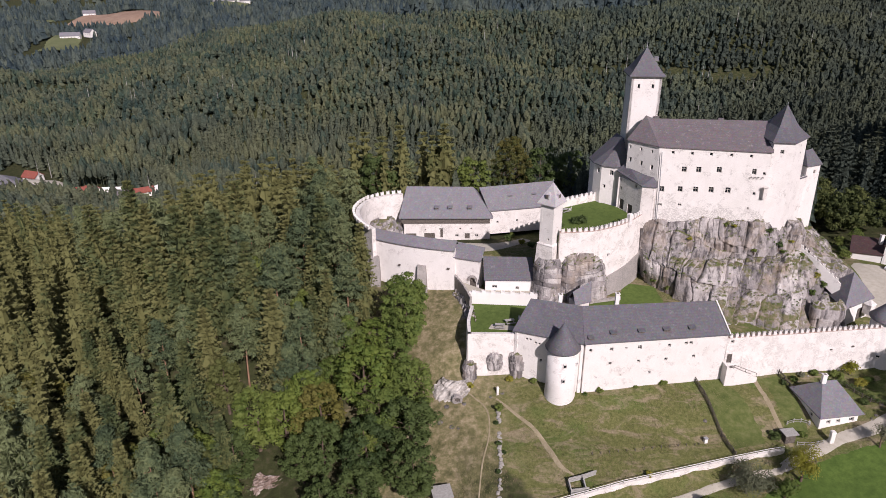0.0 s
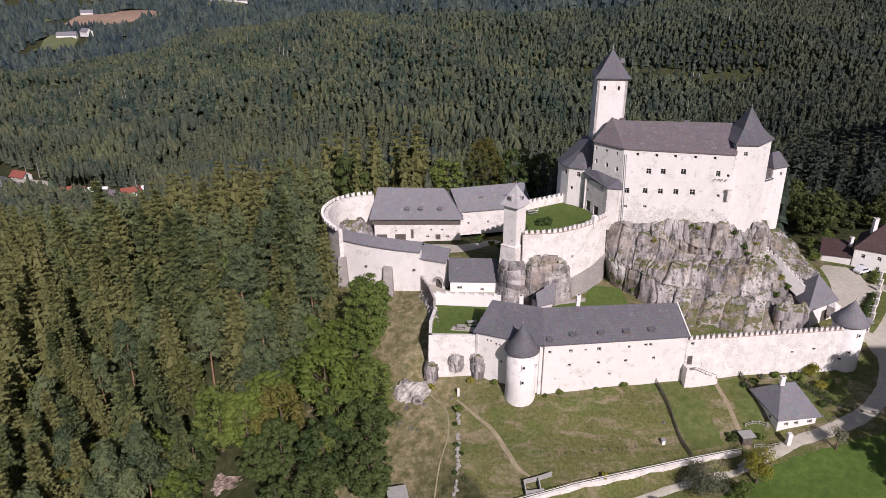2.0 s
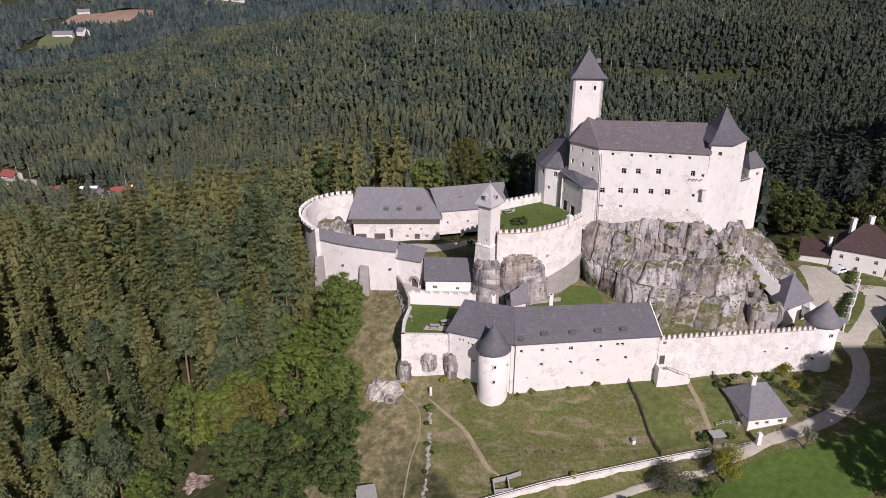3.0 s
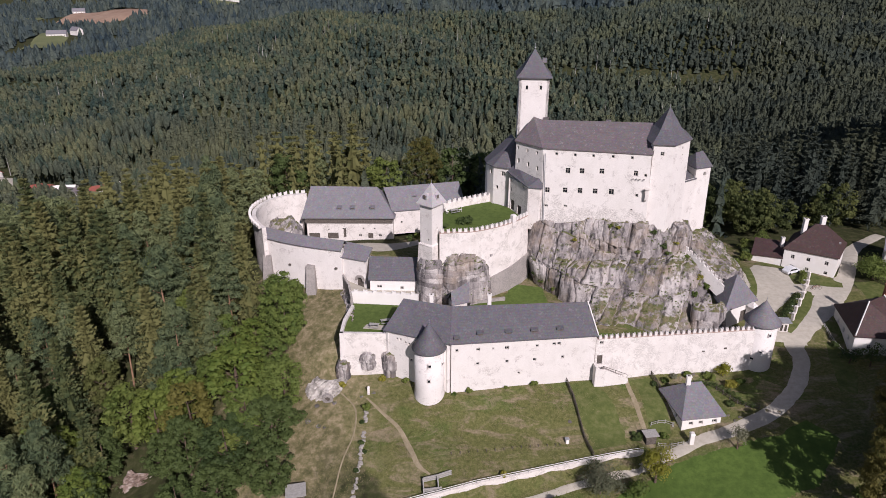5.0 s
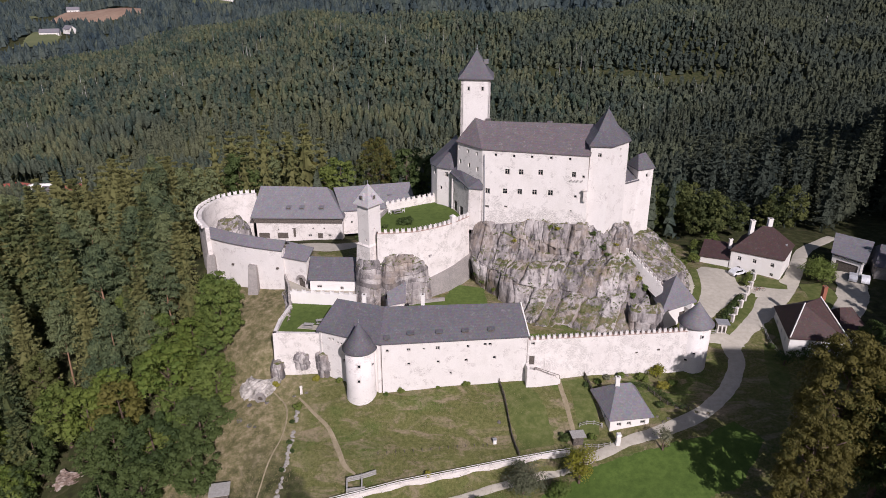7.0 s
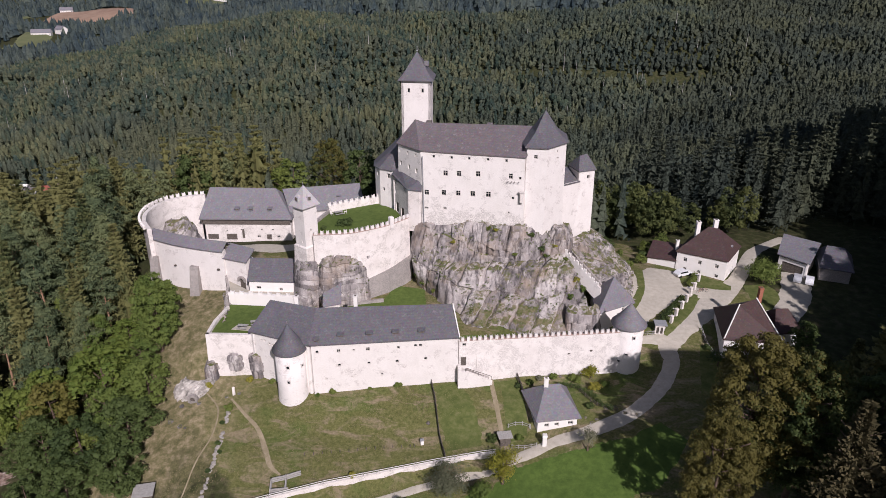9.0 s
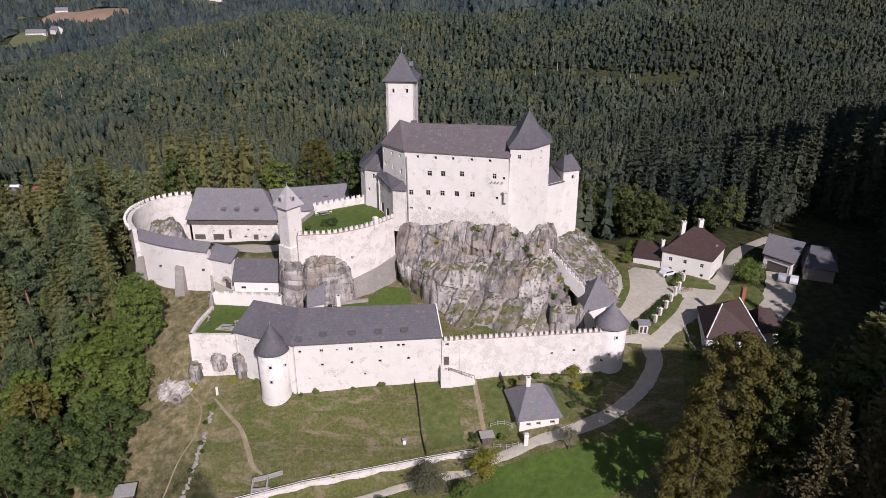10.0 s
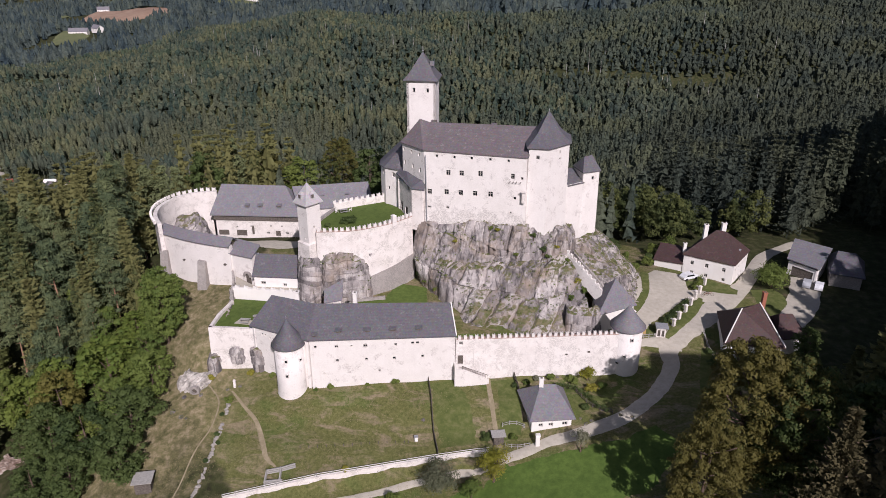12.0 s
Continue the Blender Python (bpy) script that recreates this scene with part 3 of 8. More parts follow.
def height(x, y):
    """The ground's height at plan places (arrays or numbers)."""
    x, y = np.asarray(x, float), np.asarray(y, float)
    near = table(GZ, y, GY, x, GX)
    d = np.hypot(np.maximum(np.abs(x - 27) - 0.75 * np.maximum(y, 40), 0) * 0.7, y)
    far = table(FZ, (x - 27) / np.maximum(y, 60), FA, d, FD)
    far = far + np.clip((d - 330) / 200, 0, 1) * (6.0 * np.sin(x * 0.021 + 1.7 * np.sin(y * 0.011)) * np.sin(y * 0.019 + 1.2 * np.sin(x * 0.009)) + 4.0 * np.sin(x * 0.043 + 2.0) * np.sin(y * 0.037 + x * 0.01))
    far = far + 3.0 * np.sin(x * 0.017 + y * 0.006) * np.clip((d - 250) / 300, 0, 1) + 5 * np.sin(x * 0.0049 - y * 0.0071) * np.clip((d - 600) / 600, 0, 1)
    side = np.clip(np.maximum(-130 - x, x - 180) / 60, 0, 1)
    k = np.clip(np.maximum((y - 165) / 40, side), 0, 1)
    k = k * k * (3 - 2 * k)
    z = near * (1 - k) + far * k
    # ridge beyond the right edge of view, added to shade the east side
    along = (x - 130) * 0.469 + (y + 30) * 0.883
    across = (x - 130) * 0.883 - (y + 30) * 0.469
    z = z + (60 + 20 * np.clip((along - 115) / 60, 0, 1)) * np.clip((along + 90) / 70, 0, 1) * np.clip((390 - along) / 80, 0, 1) * np.exp(-((across - 8) / 27) ** 2)
    # bare hump out of view, added only to shade the road bend
    shade_spur = 77 * np.clip((x - 109) / 12.5, 0, 1) * np.clip((185 - x) / 40, 0, 1) * np.exp(-((y - 25) / 17) ** 2)
    z = np.where(shade_spur > 2, np.maximum(z, shade_spur - 3), z)
    for cx, cy, rise, rx, ry in ((-570, 1320, 5, 120, 70), (-385, 1285, 8, 75, 60), (-560, 1090, 2, 45, 50)):
        z = z + rise * np.exp(-((x - cx) / rx) ** 2 - ((y - cy) / ry) ** 2)
    drop = np.clip((85.2 + (x - 20.9) * 0.2235 - y) / 1.3 + 0.15, 0, 1) * np.clip((x - 8) / 8, 0, 1) * np.clip((61 - x) / 5, 0, 1)
    z = z - 1.5 * drop * drop * (3 - 2 * drop)
    return z + 0.12 * np.sin(x * 0.45 + 1.3 * np.sin(y * 0.3)) * np.sin(y * 0.52 + np.sin(x * 0.27))


def gz(x, y):
    return float(height(x, y))


def spaced(lo, hi, step, far_lo, far_hi, rate):
    c = list(np.arange(lo, hi + 0.01, step))
    s = step
    while c[0] > far_lo:
        s *= rate
        c.insert(0, c[0] - s)
    s = step
    while c[-1] < far_hi:
        s *= rate
        c.append(c[-1] + s)
    return np.array(c)


def grid_mesh(name, xs, ys, mat, fn=height, lift=0.0):
    gx, gy = np.meshgrid(xs, ys)
    co = np.stack([gx, gy, fn(gx, gy) + lift], -1).reshape(-1, 3)
    nx, ny = len(xs), len(ys)
    i = (np.arange(ny - 1)[:, None] * nx + np.arange(nx - 1)[None]).ravel()
    quads = np.stack([i, i + 1, i + nx + 1, i + nx], -1)
    return fast_mesh(name, co, quads, mat, True)


def fast_mesh(name, co, faces, mat, smooth=False):
    me = bpy.data.meshes.new(name)
    k = faces.shape[1]
    me.vertices.add(len(co))
    me.vertices.foreach_set("co", np.asarray(co, np.float32).ravel())
    me.loops.add(faces.size)
    me.loops.foreach_set("vertex_index", faces.astype(np.int32).ravel())
    me.polygons.add(len(faces))
    me.polygons.foreach_set("loop_start", np.arange(0, faces.size, k, dtype=np.int32))
    me.update(calc_edges=True)
    if smooth:
        me.polygons.foreach_set("use_smooth", [True] * len(faces))
    me.materials.append(mat)
    return me


def ground_look(nt, p):
    """Meadow round the castle, forest floor under the woods beyond."""
    grass_look(nt, p)
    meadow = p.inputs["Base Color"].links[0].from_socket
    v = coords(nt)
    soil = ramp(nt, noise_tex(nt, v, 0.6, 7), [(0.3, (0.03, 0.028, 0.016)), (0.5, (0.045, 0.052, 0.02)), (0.75, (0.1, 0.08, 0.05))])
    dist = nt.nodes.new("ShaderNodeVectorMath")
    dist.operation = "DISTANCE"
    flat_v = coords(nt, (1, 1, 0))
    wob = nt.nodes.new("ShaderNodeMath")
    wob.operation = "MULTIPLY_ADD"
    nt.links.new(noise_tex(nt, v, 0.12, 4), wob.inputs[0])
    wob.inputs[1].default_value = 0.0
    scaled = nt.nodes.new("ShaderNodeMapping")
    scaled.inputs["Scale"].default_value = (0.0155, 0.0175, 0)
    scaled.inputs["Location"].default_value = (-0.93, -2.1, 0)
    nt.links.new(flat_v, scaled.inputs["Vector"])
    nt.links.new(scaled.outputs[0], dist.inputs[0])
    nt.links.new(dist.outputs["Value"], wob.inputs[2])
    wob.inputs[1].default_value = 0.12
    edge = ramp(nt, wob.outputs[0], grey((0.98, 0), (1.1, 1)))
    parched = nt.nodes.new("ShaderNodeVectorMath")
    parched.operation = "LENGTH"
    bank = nt.nodes.new("ShaderNodeMapping")
    bank.inputs["Scale"].default_value = (0.024, 0.0113, 0)
    bank.inputs["Location"].default_value = (0.084, -1.254, 0)
    nt.links.new(flat_v, bank.inputs["Vector"])
    nt.links.new(bank.outputs[0], parched.inputs[0])
    ragged = nt.nodes.new("ShaderNodeMath")
    ragged.operation = "MULTIPLY_ADD"
    nt.links.new(noise_tex(nt, v, 0.35, 8, 0.7), ragged.inputs[0])
    ragged.inputs[1].default_value = 0.73
    nt.links.new(parched.outputs["Value"], ragged.inputs[2])
    straw = ramp(nt, noise_tex(nt, v, 0.8, 8, 0.7), [(0.34, (0.1, 0.1, 0.042)), (0.5, (0.2, 0.172, 0.09)), (0.66, (0.36, 0.29, 0.19))])
    both = mix(nt, edge, meadow, soil)
    nt.links.new(mix(nt, ramp(nt, ragged.outputs[0], grey((0.58, 0.9), (0.8, 0))), both, straw), p.inputs["Base Color"])


GROUND = material("meadow_and_forest_floor", ground_look, 0.95, 0.1)
ground = new("ground", grid_mesh("ground", spaced(-40, 135, 1.25, -4200, 4600, 1.07), spaced(76, 172, 1.25, -400, 4900, 1.06), GROUND))
tagged(ground, "grassy castle hill sloping into wooded valleys", "ground", kind="structure")


def ribbon(name, pts, widths, mat, label, category, lift=0.07, kind="structure"):
    line = smooth_line([(x, y, w) for (x, y), w in zip(pts, widths)], 0.8)
    n = 7
    left, rows = [], []
    for i, (x, y, w) in enumerate(line):
        p, q = line[max(i - 1, 0)], line[min(i + 1, len(line) - 1)]
        e = Vector((q[0] - p[0], q[1] - p[1])).normalized()
        j = 1 + 0.12 * noise.noise((x * 0.5, y * 0.5, 3.0))
        rows.append([(x - e.y * w * j * s, y + e.x * w * j * s) for s in np.linspace(-0.5, 0.5, n)])
    flat_xy = np.array(rows).reshape(-1, 2)
    z = height(flat_xy[:, 0], flat_xy[:, 1]) + lift
    z.reshape(-1, n)[:, [0, -1]] -= lift + 0.03
    co = np.column_stack([flat_xy, z])
    m = len(rows)
    i = (np.arange(m - 1)[:, None] * n + np.arange(n - 1)[None]).ravel()
    ob = new(name, fast_mesh(name, co, np.stack([i, i + 1, i + n + 1, i + n], -1), mat, True))
    return tagged(ob, label, category, kind=kind)


ribbon("road", [(28, 83), (40, 86.4), (46, 88.4), (54, 90.6), (62.4, 92.9), (68, 95.2), (74.2, 96.6), (80, 99.0), (85, 102.6), (89.4, 107.5), (92.9, 113.9), (93.6, 119.0), (98.0, 124.4), (104.6, 130.5), (109.5, 135.5), (115.5, 142.5), (121, 151), (127, 160), (138, 168)],
       [1.5, 1.5, 1.6, 1.9, 2.3, 2.4, 2.9, 3.1, 3.2, 3.3, 3.4, 4.6, 6.2, 6.2, 5.8, 4.2, 3.8, 3.5, 3.0], GRAVEL, "pale gravel road curving up to the castle", "road")
ribbon("courtyard", [(88.3, 124.5), (90.5, 130), (94.3, 136.5), (97.6, 142), (99.5, 147.3)], [3.5, 7.5, 12, 12, 6.0], GRAVEL, "pale gravel forecourt before the gatehouse", "courtyard", 0.1)
ribbon("courtyard", [(98.5, 138.5), (104, 137.4), (110, 137)], [5, 4.5, 5], GRAVEL, "pale gravel strip joining forecourt and road", "courtyard", 0.12)
ribbon("courtyard", [(86.5, 119.8), (91, 120.5), (96, 120.5)], [2.2, 2.6, 5], GRAVEL, "pale gravel strip under the round tower", "courtyard", 0.11)
ribbon("courtyard", [(120, 128), (127, 137), (131, 147)], [7, 7, 6], GRAVEL, "pale gravel yard before the farm shed", "courtyard", 0.09)
ribbon("path", [(57.4, 108.3), (58, 103), (58.7, 98.5), (59.5, 94.5)], [1.0, 0.95, 0.9, 0.9], DIRT, "straight pale garden path", "path")
ribbon("path", [(9.6, 104.5), (12.5, 101.5), (15.8, 98.3), (18, 94.2), (19.4, 91.2), (21.5, 89.5)], [0.4, 0.6, 0.8, 1.0, 0.8, 0.4], DIRT, "trodden dirt path across the meadow", "path")
ribbon("path", [(3.5, 107.0), (7.5, 102.8), (8.0, 98), (6.5, 92), (5.6, 86), (5, 80)], [0.25, 0.32, 0.3, 0.3, 0.28, 0.25], DIRT, "faint trodden path down the slope", "path")
ribbon("lawn", [(54, 80), (63, 84.4), (72, 86.8), (80, 89.5), (88, 95)], [14, 14.5, 14, 12, 7], LUSH, "lush green meadow below the road", "lawn", 0.05)
ribbon("lawn", [(49.2, 107), (51, 101), (52.5, 94.5)], [5.5, 7, 7.5], GARDEN, "green garden lawn between fences", "lawn", 0.055)
ribbon("lawn", [(60.6, 108), (61.4, 102), (61.5, 97)], [4.0, 4.2, 4.0], GARDEN, "green garden lawn beside the lodge", "lawn", 0.055)
ribbon("lawn", [(106.5, 143.2), (110.5, 140.8), (113.5, 139.6)], [3, 5, 3], GARDEN, "green strip before the white house", "lawn", 0.08)
ribbon("lawn", [(119.5, 141.5), (120, 136), (119, 130.5)], [6, 8, 7], GARDEN, "green lawn beside the neighbour house", "lawn", 0.08)
ribbon("lawn", [(97, 104), (99.6, 111), (101.2, 118.5)], [3, 4.5, 3], GARDEN, "green verge beside the road", "lawn", 0.06)
ribbon("lawn", [(26, 120.5), (36, 121), (40, 124.5), (41.2, 131)], [6, 10, 10, 7], LAWN, "green lawn inside the lower bailey", "lawn", 0.1)
ribbon("lawn", [(49, 112.5), (56, 114), (62, 114.5)], [4, 4, 2], LAWN, "grass strip behind the curtain wall", "lawn", 0.08)
ribbon("lawn", [(93.6, 121.6), (97.6, 126.6), (101.6, 131.6), (104.4, 136.2)], [1.2, 2.6, 2.6, 1.2], GARDEN, "grass verge between hedge and road", "lawn", 0.16)
ribbon("lawn", [(87.0, 127.4), (90.2, 132.6), (92.8, 138.6), (94.2, 146.5)], [1.4, 2.2, 2.2, 2.2], GARDEN, "grass verge along the foot of the rock", "lawn", 0.16)
ribbon("courtyard", [(-5, 148.5), (3, 148.8), (10, 148.2), (15, 150), (20, 154)], [4, 6, 6, 4.5, 3.5], GRAVEL, "pale inner yard before the barn", "courtyard", 0.09)
ribbon("lawn", [(-12, 152), (-9, 149), (-6, 145)], [4, 5, 3], LAWN, "grass inside the ring wall", "lawn", 0.08)

# ---- castle rock ----


def lattice(x, y, z, seed=0):
    """Smooth value noise in -1 to 1 over arrays."""
    xi, yi, zi = np.floor(x).astype(np.int64), np.floor(y).astype(np.int64), np.floor(z).astype(np.int64)
    fx, fy, fz = x - xi, y - yi, z - zi
    fx, fy, fz = fx * fx * (3 - 2 * fx), fy * fy * (3 - 2 * fy), fz * fz * (3 - 2 * fz)
    out = 0.0
    for a in (0, 1):
        for b in (0, 1):
            for c in (0, 1):
                w = (fx if a else 1 - fx) * (fy if b else 1 - fy) * (fz if c else 1 - fz)
                out = out + w * spread_hash(xi + a, yi + b, zi + c + 57 * seed)
    return out


def spread_hash(a, b, c):
    h = (a * 374761393 + b * 668265263 + c * 2147483647 + 1013904223) & 0xFFFFFFFF
    h = ((h ^ (h >> 13)) * 1274126177) & 0xFFFFFFFF
    h = ((h ^ (h >> 16)) * 2246822519) & 0xFFFFFFFF
    return (h ^ (h >> 15)) / 2147483647.5 - 1.0


def blocks(su, w, bw, bh, seed):
    """Joint pattern of split rock: per place a block's depth, tilt, tone and nearness to its joints."""
    row = np.floor(w / bh)
    wr = w / bh - row
    sc = su / bw + 0.5 * spread_hash(row.astype(np.int64), row.astype(np.int64) * 0 + seed, row.astype(np.int64) * 0 + 3)
    col = np.floor(sc)
    cr = sc - col
    r, c = row.astype(np.int64), col.astype(np.int64)
    k = r * 0 + seed
    depth, tilt, lean, tone = (spread_hash(r, c, k + 11 * j) for j in (1, 2, 3, 4))
    bed = np.where(spread_hash(r, k, k + 77) > 0.2, 1.6, 9.0)
    gap = np.minimum(np.minimum(cr, 1 - cr) * bw, np.minimum(wr, 1 - wr) * bh * bed)
    return depth + 0.9 * tilt * (cr - 0.5) + 0.7 * lean * (wr - 0.5), gap, tone


def crag(name, lines, label, nu=200, nv=90, block=(3.6, 4.6), depth=0.45, groove=0.5, rough=0.3):
    """A rock face hung on guide lines from foot to brow, split along joints into slabs and chips."""
    u = np.linspace(0, 1, nu)
    guides = []
    for line in lines:
        fine = np.array(smooth_line([tuple(p) for p in line], 0.4))
        knots = np.linspace(0, 1, len(line))
        at = [0]
        for p in line[1:]:
            at.append(int(np.argmin(((fine - np.array(p)) ** 2).sum(1))))
        pos = np.interp(u, knots, at)
        guides.append(np.stack([np.interp(pos, np.arange(len(fine)), fine[:, k]) for k in range(3)], 1))
    guides = np.array(guides)
    run = np.concatenate([[0], np.cumsum(np.linalg.norm(np.diff(guides, axis=0), axis=2).mean(1))])
    v = np.linspace(0, run[-1], nv)
    i = np.clip(np.searchsorted(run, v, side="right") - 1, 0, len(run) - 2)
    f = ((v - run[i]) / (run[i + 1] - run[i]))[:, None, None]
    p = guides[i] * (1 - f) + guides[i + 1] * f
    du, dv = np.gradient(p, axis=1), np.gradient(p, axis=0)
    n = np.cross(du, dv)
    for _ in range(3):
        n = (n + np.roll(n, 1, 0) + np.roll(n, -1, 0)) / 3
    n[:, :, 2] *= 0.35
    n /= np.linalg.norm(n, axis=2, keepdims=True) + 1e-9
    su = np.cumsum(np.linalg.norm(du, axis=2), axis=1)
    w = np.cumsum(np.linalg.norm(dv, axis=2), axis=0)
    x, y, z = p[..., 0], p[..., 1], p[..., 2]
    sw = su + 0.9 * lattice(x * 0.3, z * 0.22, y * 0.1, 1) + 0.22 * lattice(x * 1.1, z * 0.8, y, 2)
    ww = w + 1.1 * lattice(x * 0.2, z * 0.3, y * 0.2, 3) + 0.25 * lattice(x * 0.9, z * 1.1, y, 4)
    d1, g1, t1 = blocks(sw, ww, *block, 5)
    d2, g2, t2 = blocks(sw * 1.02 + 3, ww + 1.3, block[0] * 0.37, block[1] * 0.6, 9)
    broken = np.clip(0.3 + 1.5 * lattice(x * 0.13, z * 0.2, y * 0.13, 6), 0.03, 1)
    d = depth * d1 + depth * 0.5 * d2 * broken - groove * np.exp(-(g1 / 0.2) ** 2) - groove * 0.45 * broken * np.exp(-(g2 / 0.12) ** 2)
    d += rough * (1.1 * lattice(x * 0.22, y * 0.22, z * 0.15, 7) + 0.5 * lattice(x * 0.6, y * 0.6, z * 0.4, 8) + 0.3 * broken * lattice(x * 1.7, y * 1.7, z * 1.5, 10) + 0.14 * lattice(x * 4, y * 4, z * 3.2, 12))
    fade = np.clip((run[-1] - v) / (0.06 * run[-1]) + 0.25, 0, 1)[:, None]
    p = p + n * (d * fade)[..., None]
    p[..., 2] += 0.3 * rough * lattice(x * 0.8, y * 0.8, z * 0.8, 14)
    k = (np.arange(nv - 1)[:, None] * nu + np.arange(nu - 1)[None]).ravel()
    me = fast_mesh(name, p.reshape(-1, 3), np.stack([k, k + 1, k + nu + 1, k + nu], -1), ROCK, False)
    tone = me.attributes.new("tone", "FLOAT", "POINT")
    tone.data.foreach_set("value", (0.5 + 0.3 * t1 + 0.2 * t2 * broken).astype(np.float32).ravel())
    return tagged(new(name, me), label, "rock", kind="structure")


def lifted(line, z):
    return [(x, y, z) for x, y in line]


crag("castle_rock", [
    [(41.6, 137, 8.5), (44.3, 130.7, 7.8), (48.2, 126, 7.5), (52.3, 120.5, 7.3), (55, 117.8, 7.2), (59.3, 118.4, 6.8), (65, 116.8, 6.4), (70, 118.5, 5.8), (78.5, 121.5, 5)],
    [(41.4, 136, 10.5), (43.8, 131, 10), (47.6, 126.5, 9.8), (51.8, 123, 10), (55.3, 121.4, 9.9), (58.1, 123, 10), (65.6, 122.3, 9.8), (70, 122.4, 9.4), (77.5, 123.6, 9.8)],
    [(41.2, 135, 12.5), (42.9, 130.6, 12.6), (46.6, 126.9, 12.7), (51.1, 125, 13), (54.6, 124.5, 12.8), (59, 124.8, 13), (65.5, 124.7, 13.2), (71.3, 124.8, 13.4), (77, 125.4, 12)],
    [(41, 134.9, 15), (42.5, 130.9, 14.9), (46, 129, 15), (50.4, 126.6, 15.4), (54.5, 126.1, 15.9), (59.8, 126.6, 15.7), (65.5, 126.9, 16.2), (70.5, 127.2, 16.2), (75.2, 127.6, 15.6)],
    [(41, 135.2, 16.5), (42.7, 132, 16.4), (45.8, 130.6, 16.4), (50.8, 128.6, 16.3), (54.8, 128.9, 16.3), (59.5, 128.9, 16.3), (66, 129.1, 16.8), (70.5, 129.5, 17), (74.4, 129.6, 16.8)],
    [(41, 135.6, 18.5), (42.9, 133.4, 18.5), (45.6, 132.4, 18.6), (51.6, 130.4, 20.2), (54.2, 129.9, 19.6), (57.2, 129, 19.4), (64.1, 129.2, 19.4), (69.5, 130, 19.2), (73, 131.8, 18.3)],
    [(41.4, 136.6, 22.6), (43.2, 134.8, 22.6), (47.9, 133.2, 22.9), (51.5, 133, 23.3), (54, 132.7, 23.9), (58, 131.6, 23.8), (62.5, 130.8, 23.7), (68.3, 132, 22.6), (72.5, 133.6, 20.4)],
    [(42, 138, 22.7), (43.8, 136.2, 22.7), (48.2, 134.8, 23), (52, 134.2, 23.4), (54.6, 134, 24), (58.4, 133, 23.9), (63, 132.2, 23.8), (68.8, 133.4, 22.8), (73, 135, 20.6)]],
     "tall grey granite cliff in two tiers, streaked dark, carrying the palace", 380, 170, (3.9, 8.5), 0.5, 0.5, 0.4)
crag("rock_shoulder", [
    [(80.8, 123.5, 5.5), (88.5, 131.5, 4.5), (91.8, 137, 4), (93, 145, 4), (90, 155, 4)],
    [(80.5, 127.5, 11), (85.9, 132.8, 12), (88.3, 136.5, 9.8), (90, 143.5, 9.2), (89, 152, 8.5)],
    [(77, 130.5, 15.5), (80.5, 134.6, 14.8), (84.2, 138, 13.4), (86.2, 143, 13.4), (86, 150, 12.5)],
    [(73, 133, 19.6), (76.2, 135, 18.5), (79.2, 138.6, 17.8), (81.8, 143, 17.4), (81, 149, 17)],
    [(72, 134, 19.7), (75.4, 136.2, 18.7), (78, 139.8, 18), (80, 144, 17.5), (79.6, 149, 17.2)]],
     "broken grey and tan rock slope below the corner tower", 190, 110, (1.7, 1.5), 0.4, 0.3, 0.55)
crag("tower_rock", [
    [(17.9, 126, 8), (18.4, 123.5, 8), (20.2, 121.9, 8), (22.9, 122.3, 8), (23.7, 124, 8)],
    [(18.2, 126.2, 14), (18.7, 123.9, 14), (20.5, 122.5, 14), (22.9, 122.9, 14), (23.6, 124.4, 14)],
    [(18.2, 126.3, 16.6), (18.9, 124.2, 16.8), (20.6, 122.8, 17), (22.9, 123.3, 17), (23.6, 124.8, 17)],
    [(18.8, 126.9, 18.2), (19.4, 125.0, 18.4), (21, 123.9, 18.6), (22.7, 124.2, 18.6), (23.4, 125.2, 18.4)]],
     "layered grey rock pier under the square tower", 120, 110, (4.6, 1.2), 0.08, 0.2, 0.12)
crag("tower_rock", [
    [(22.9, 124.4, 8), (24.2, 122.2, 8), (27, 122.6, 8), (30, 123.2, 8), (32.3, 124.4, 8), (33.6, 126.2, 8)],
    [(23.1, 124.6, 13.6), (24.5, 123, 13.8), (27, 123.6, 14), (29.6, 123.9, 14), (31.9, 124.6, 13.6), (33.2, 126.4, 13)],
    [(23.3, 124.7, 17.2), (24.5, 123.5, 17.8), (27, 124.2, 18.2), (29.6, 124.5, 18), (31.6, 125.2, 17), (32.8, 126.6, 15.6)],
    [(23.6, 125.2, 18.6), (24.7, 124.6, 19.2), (27, 125, 19.8), (29.6, 125.6, 19.6), (31.4, 126.3, 18.4), (32.5, 127.2, 16.8)]],
     "dark streaked rock face below the terrace wall", 140, 110, (4.4, 1.3), 0.13, 0.24, 0.2)
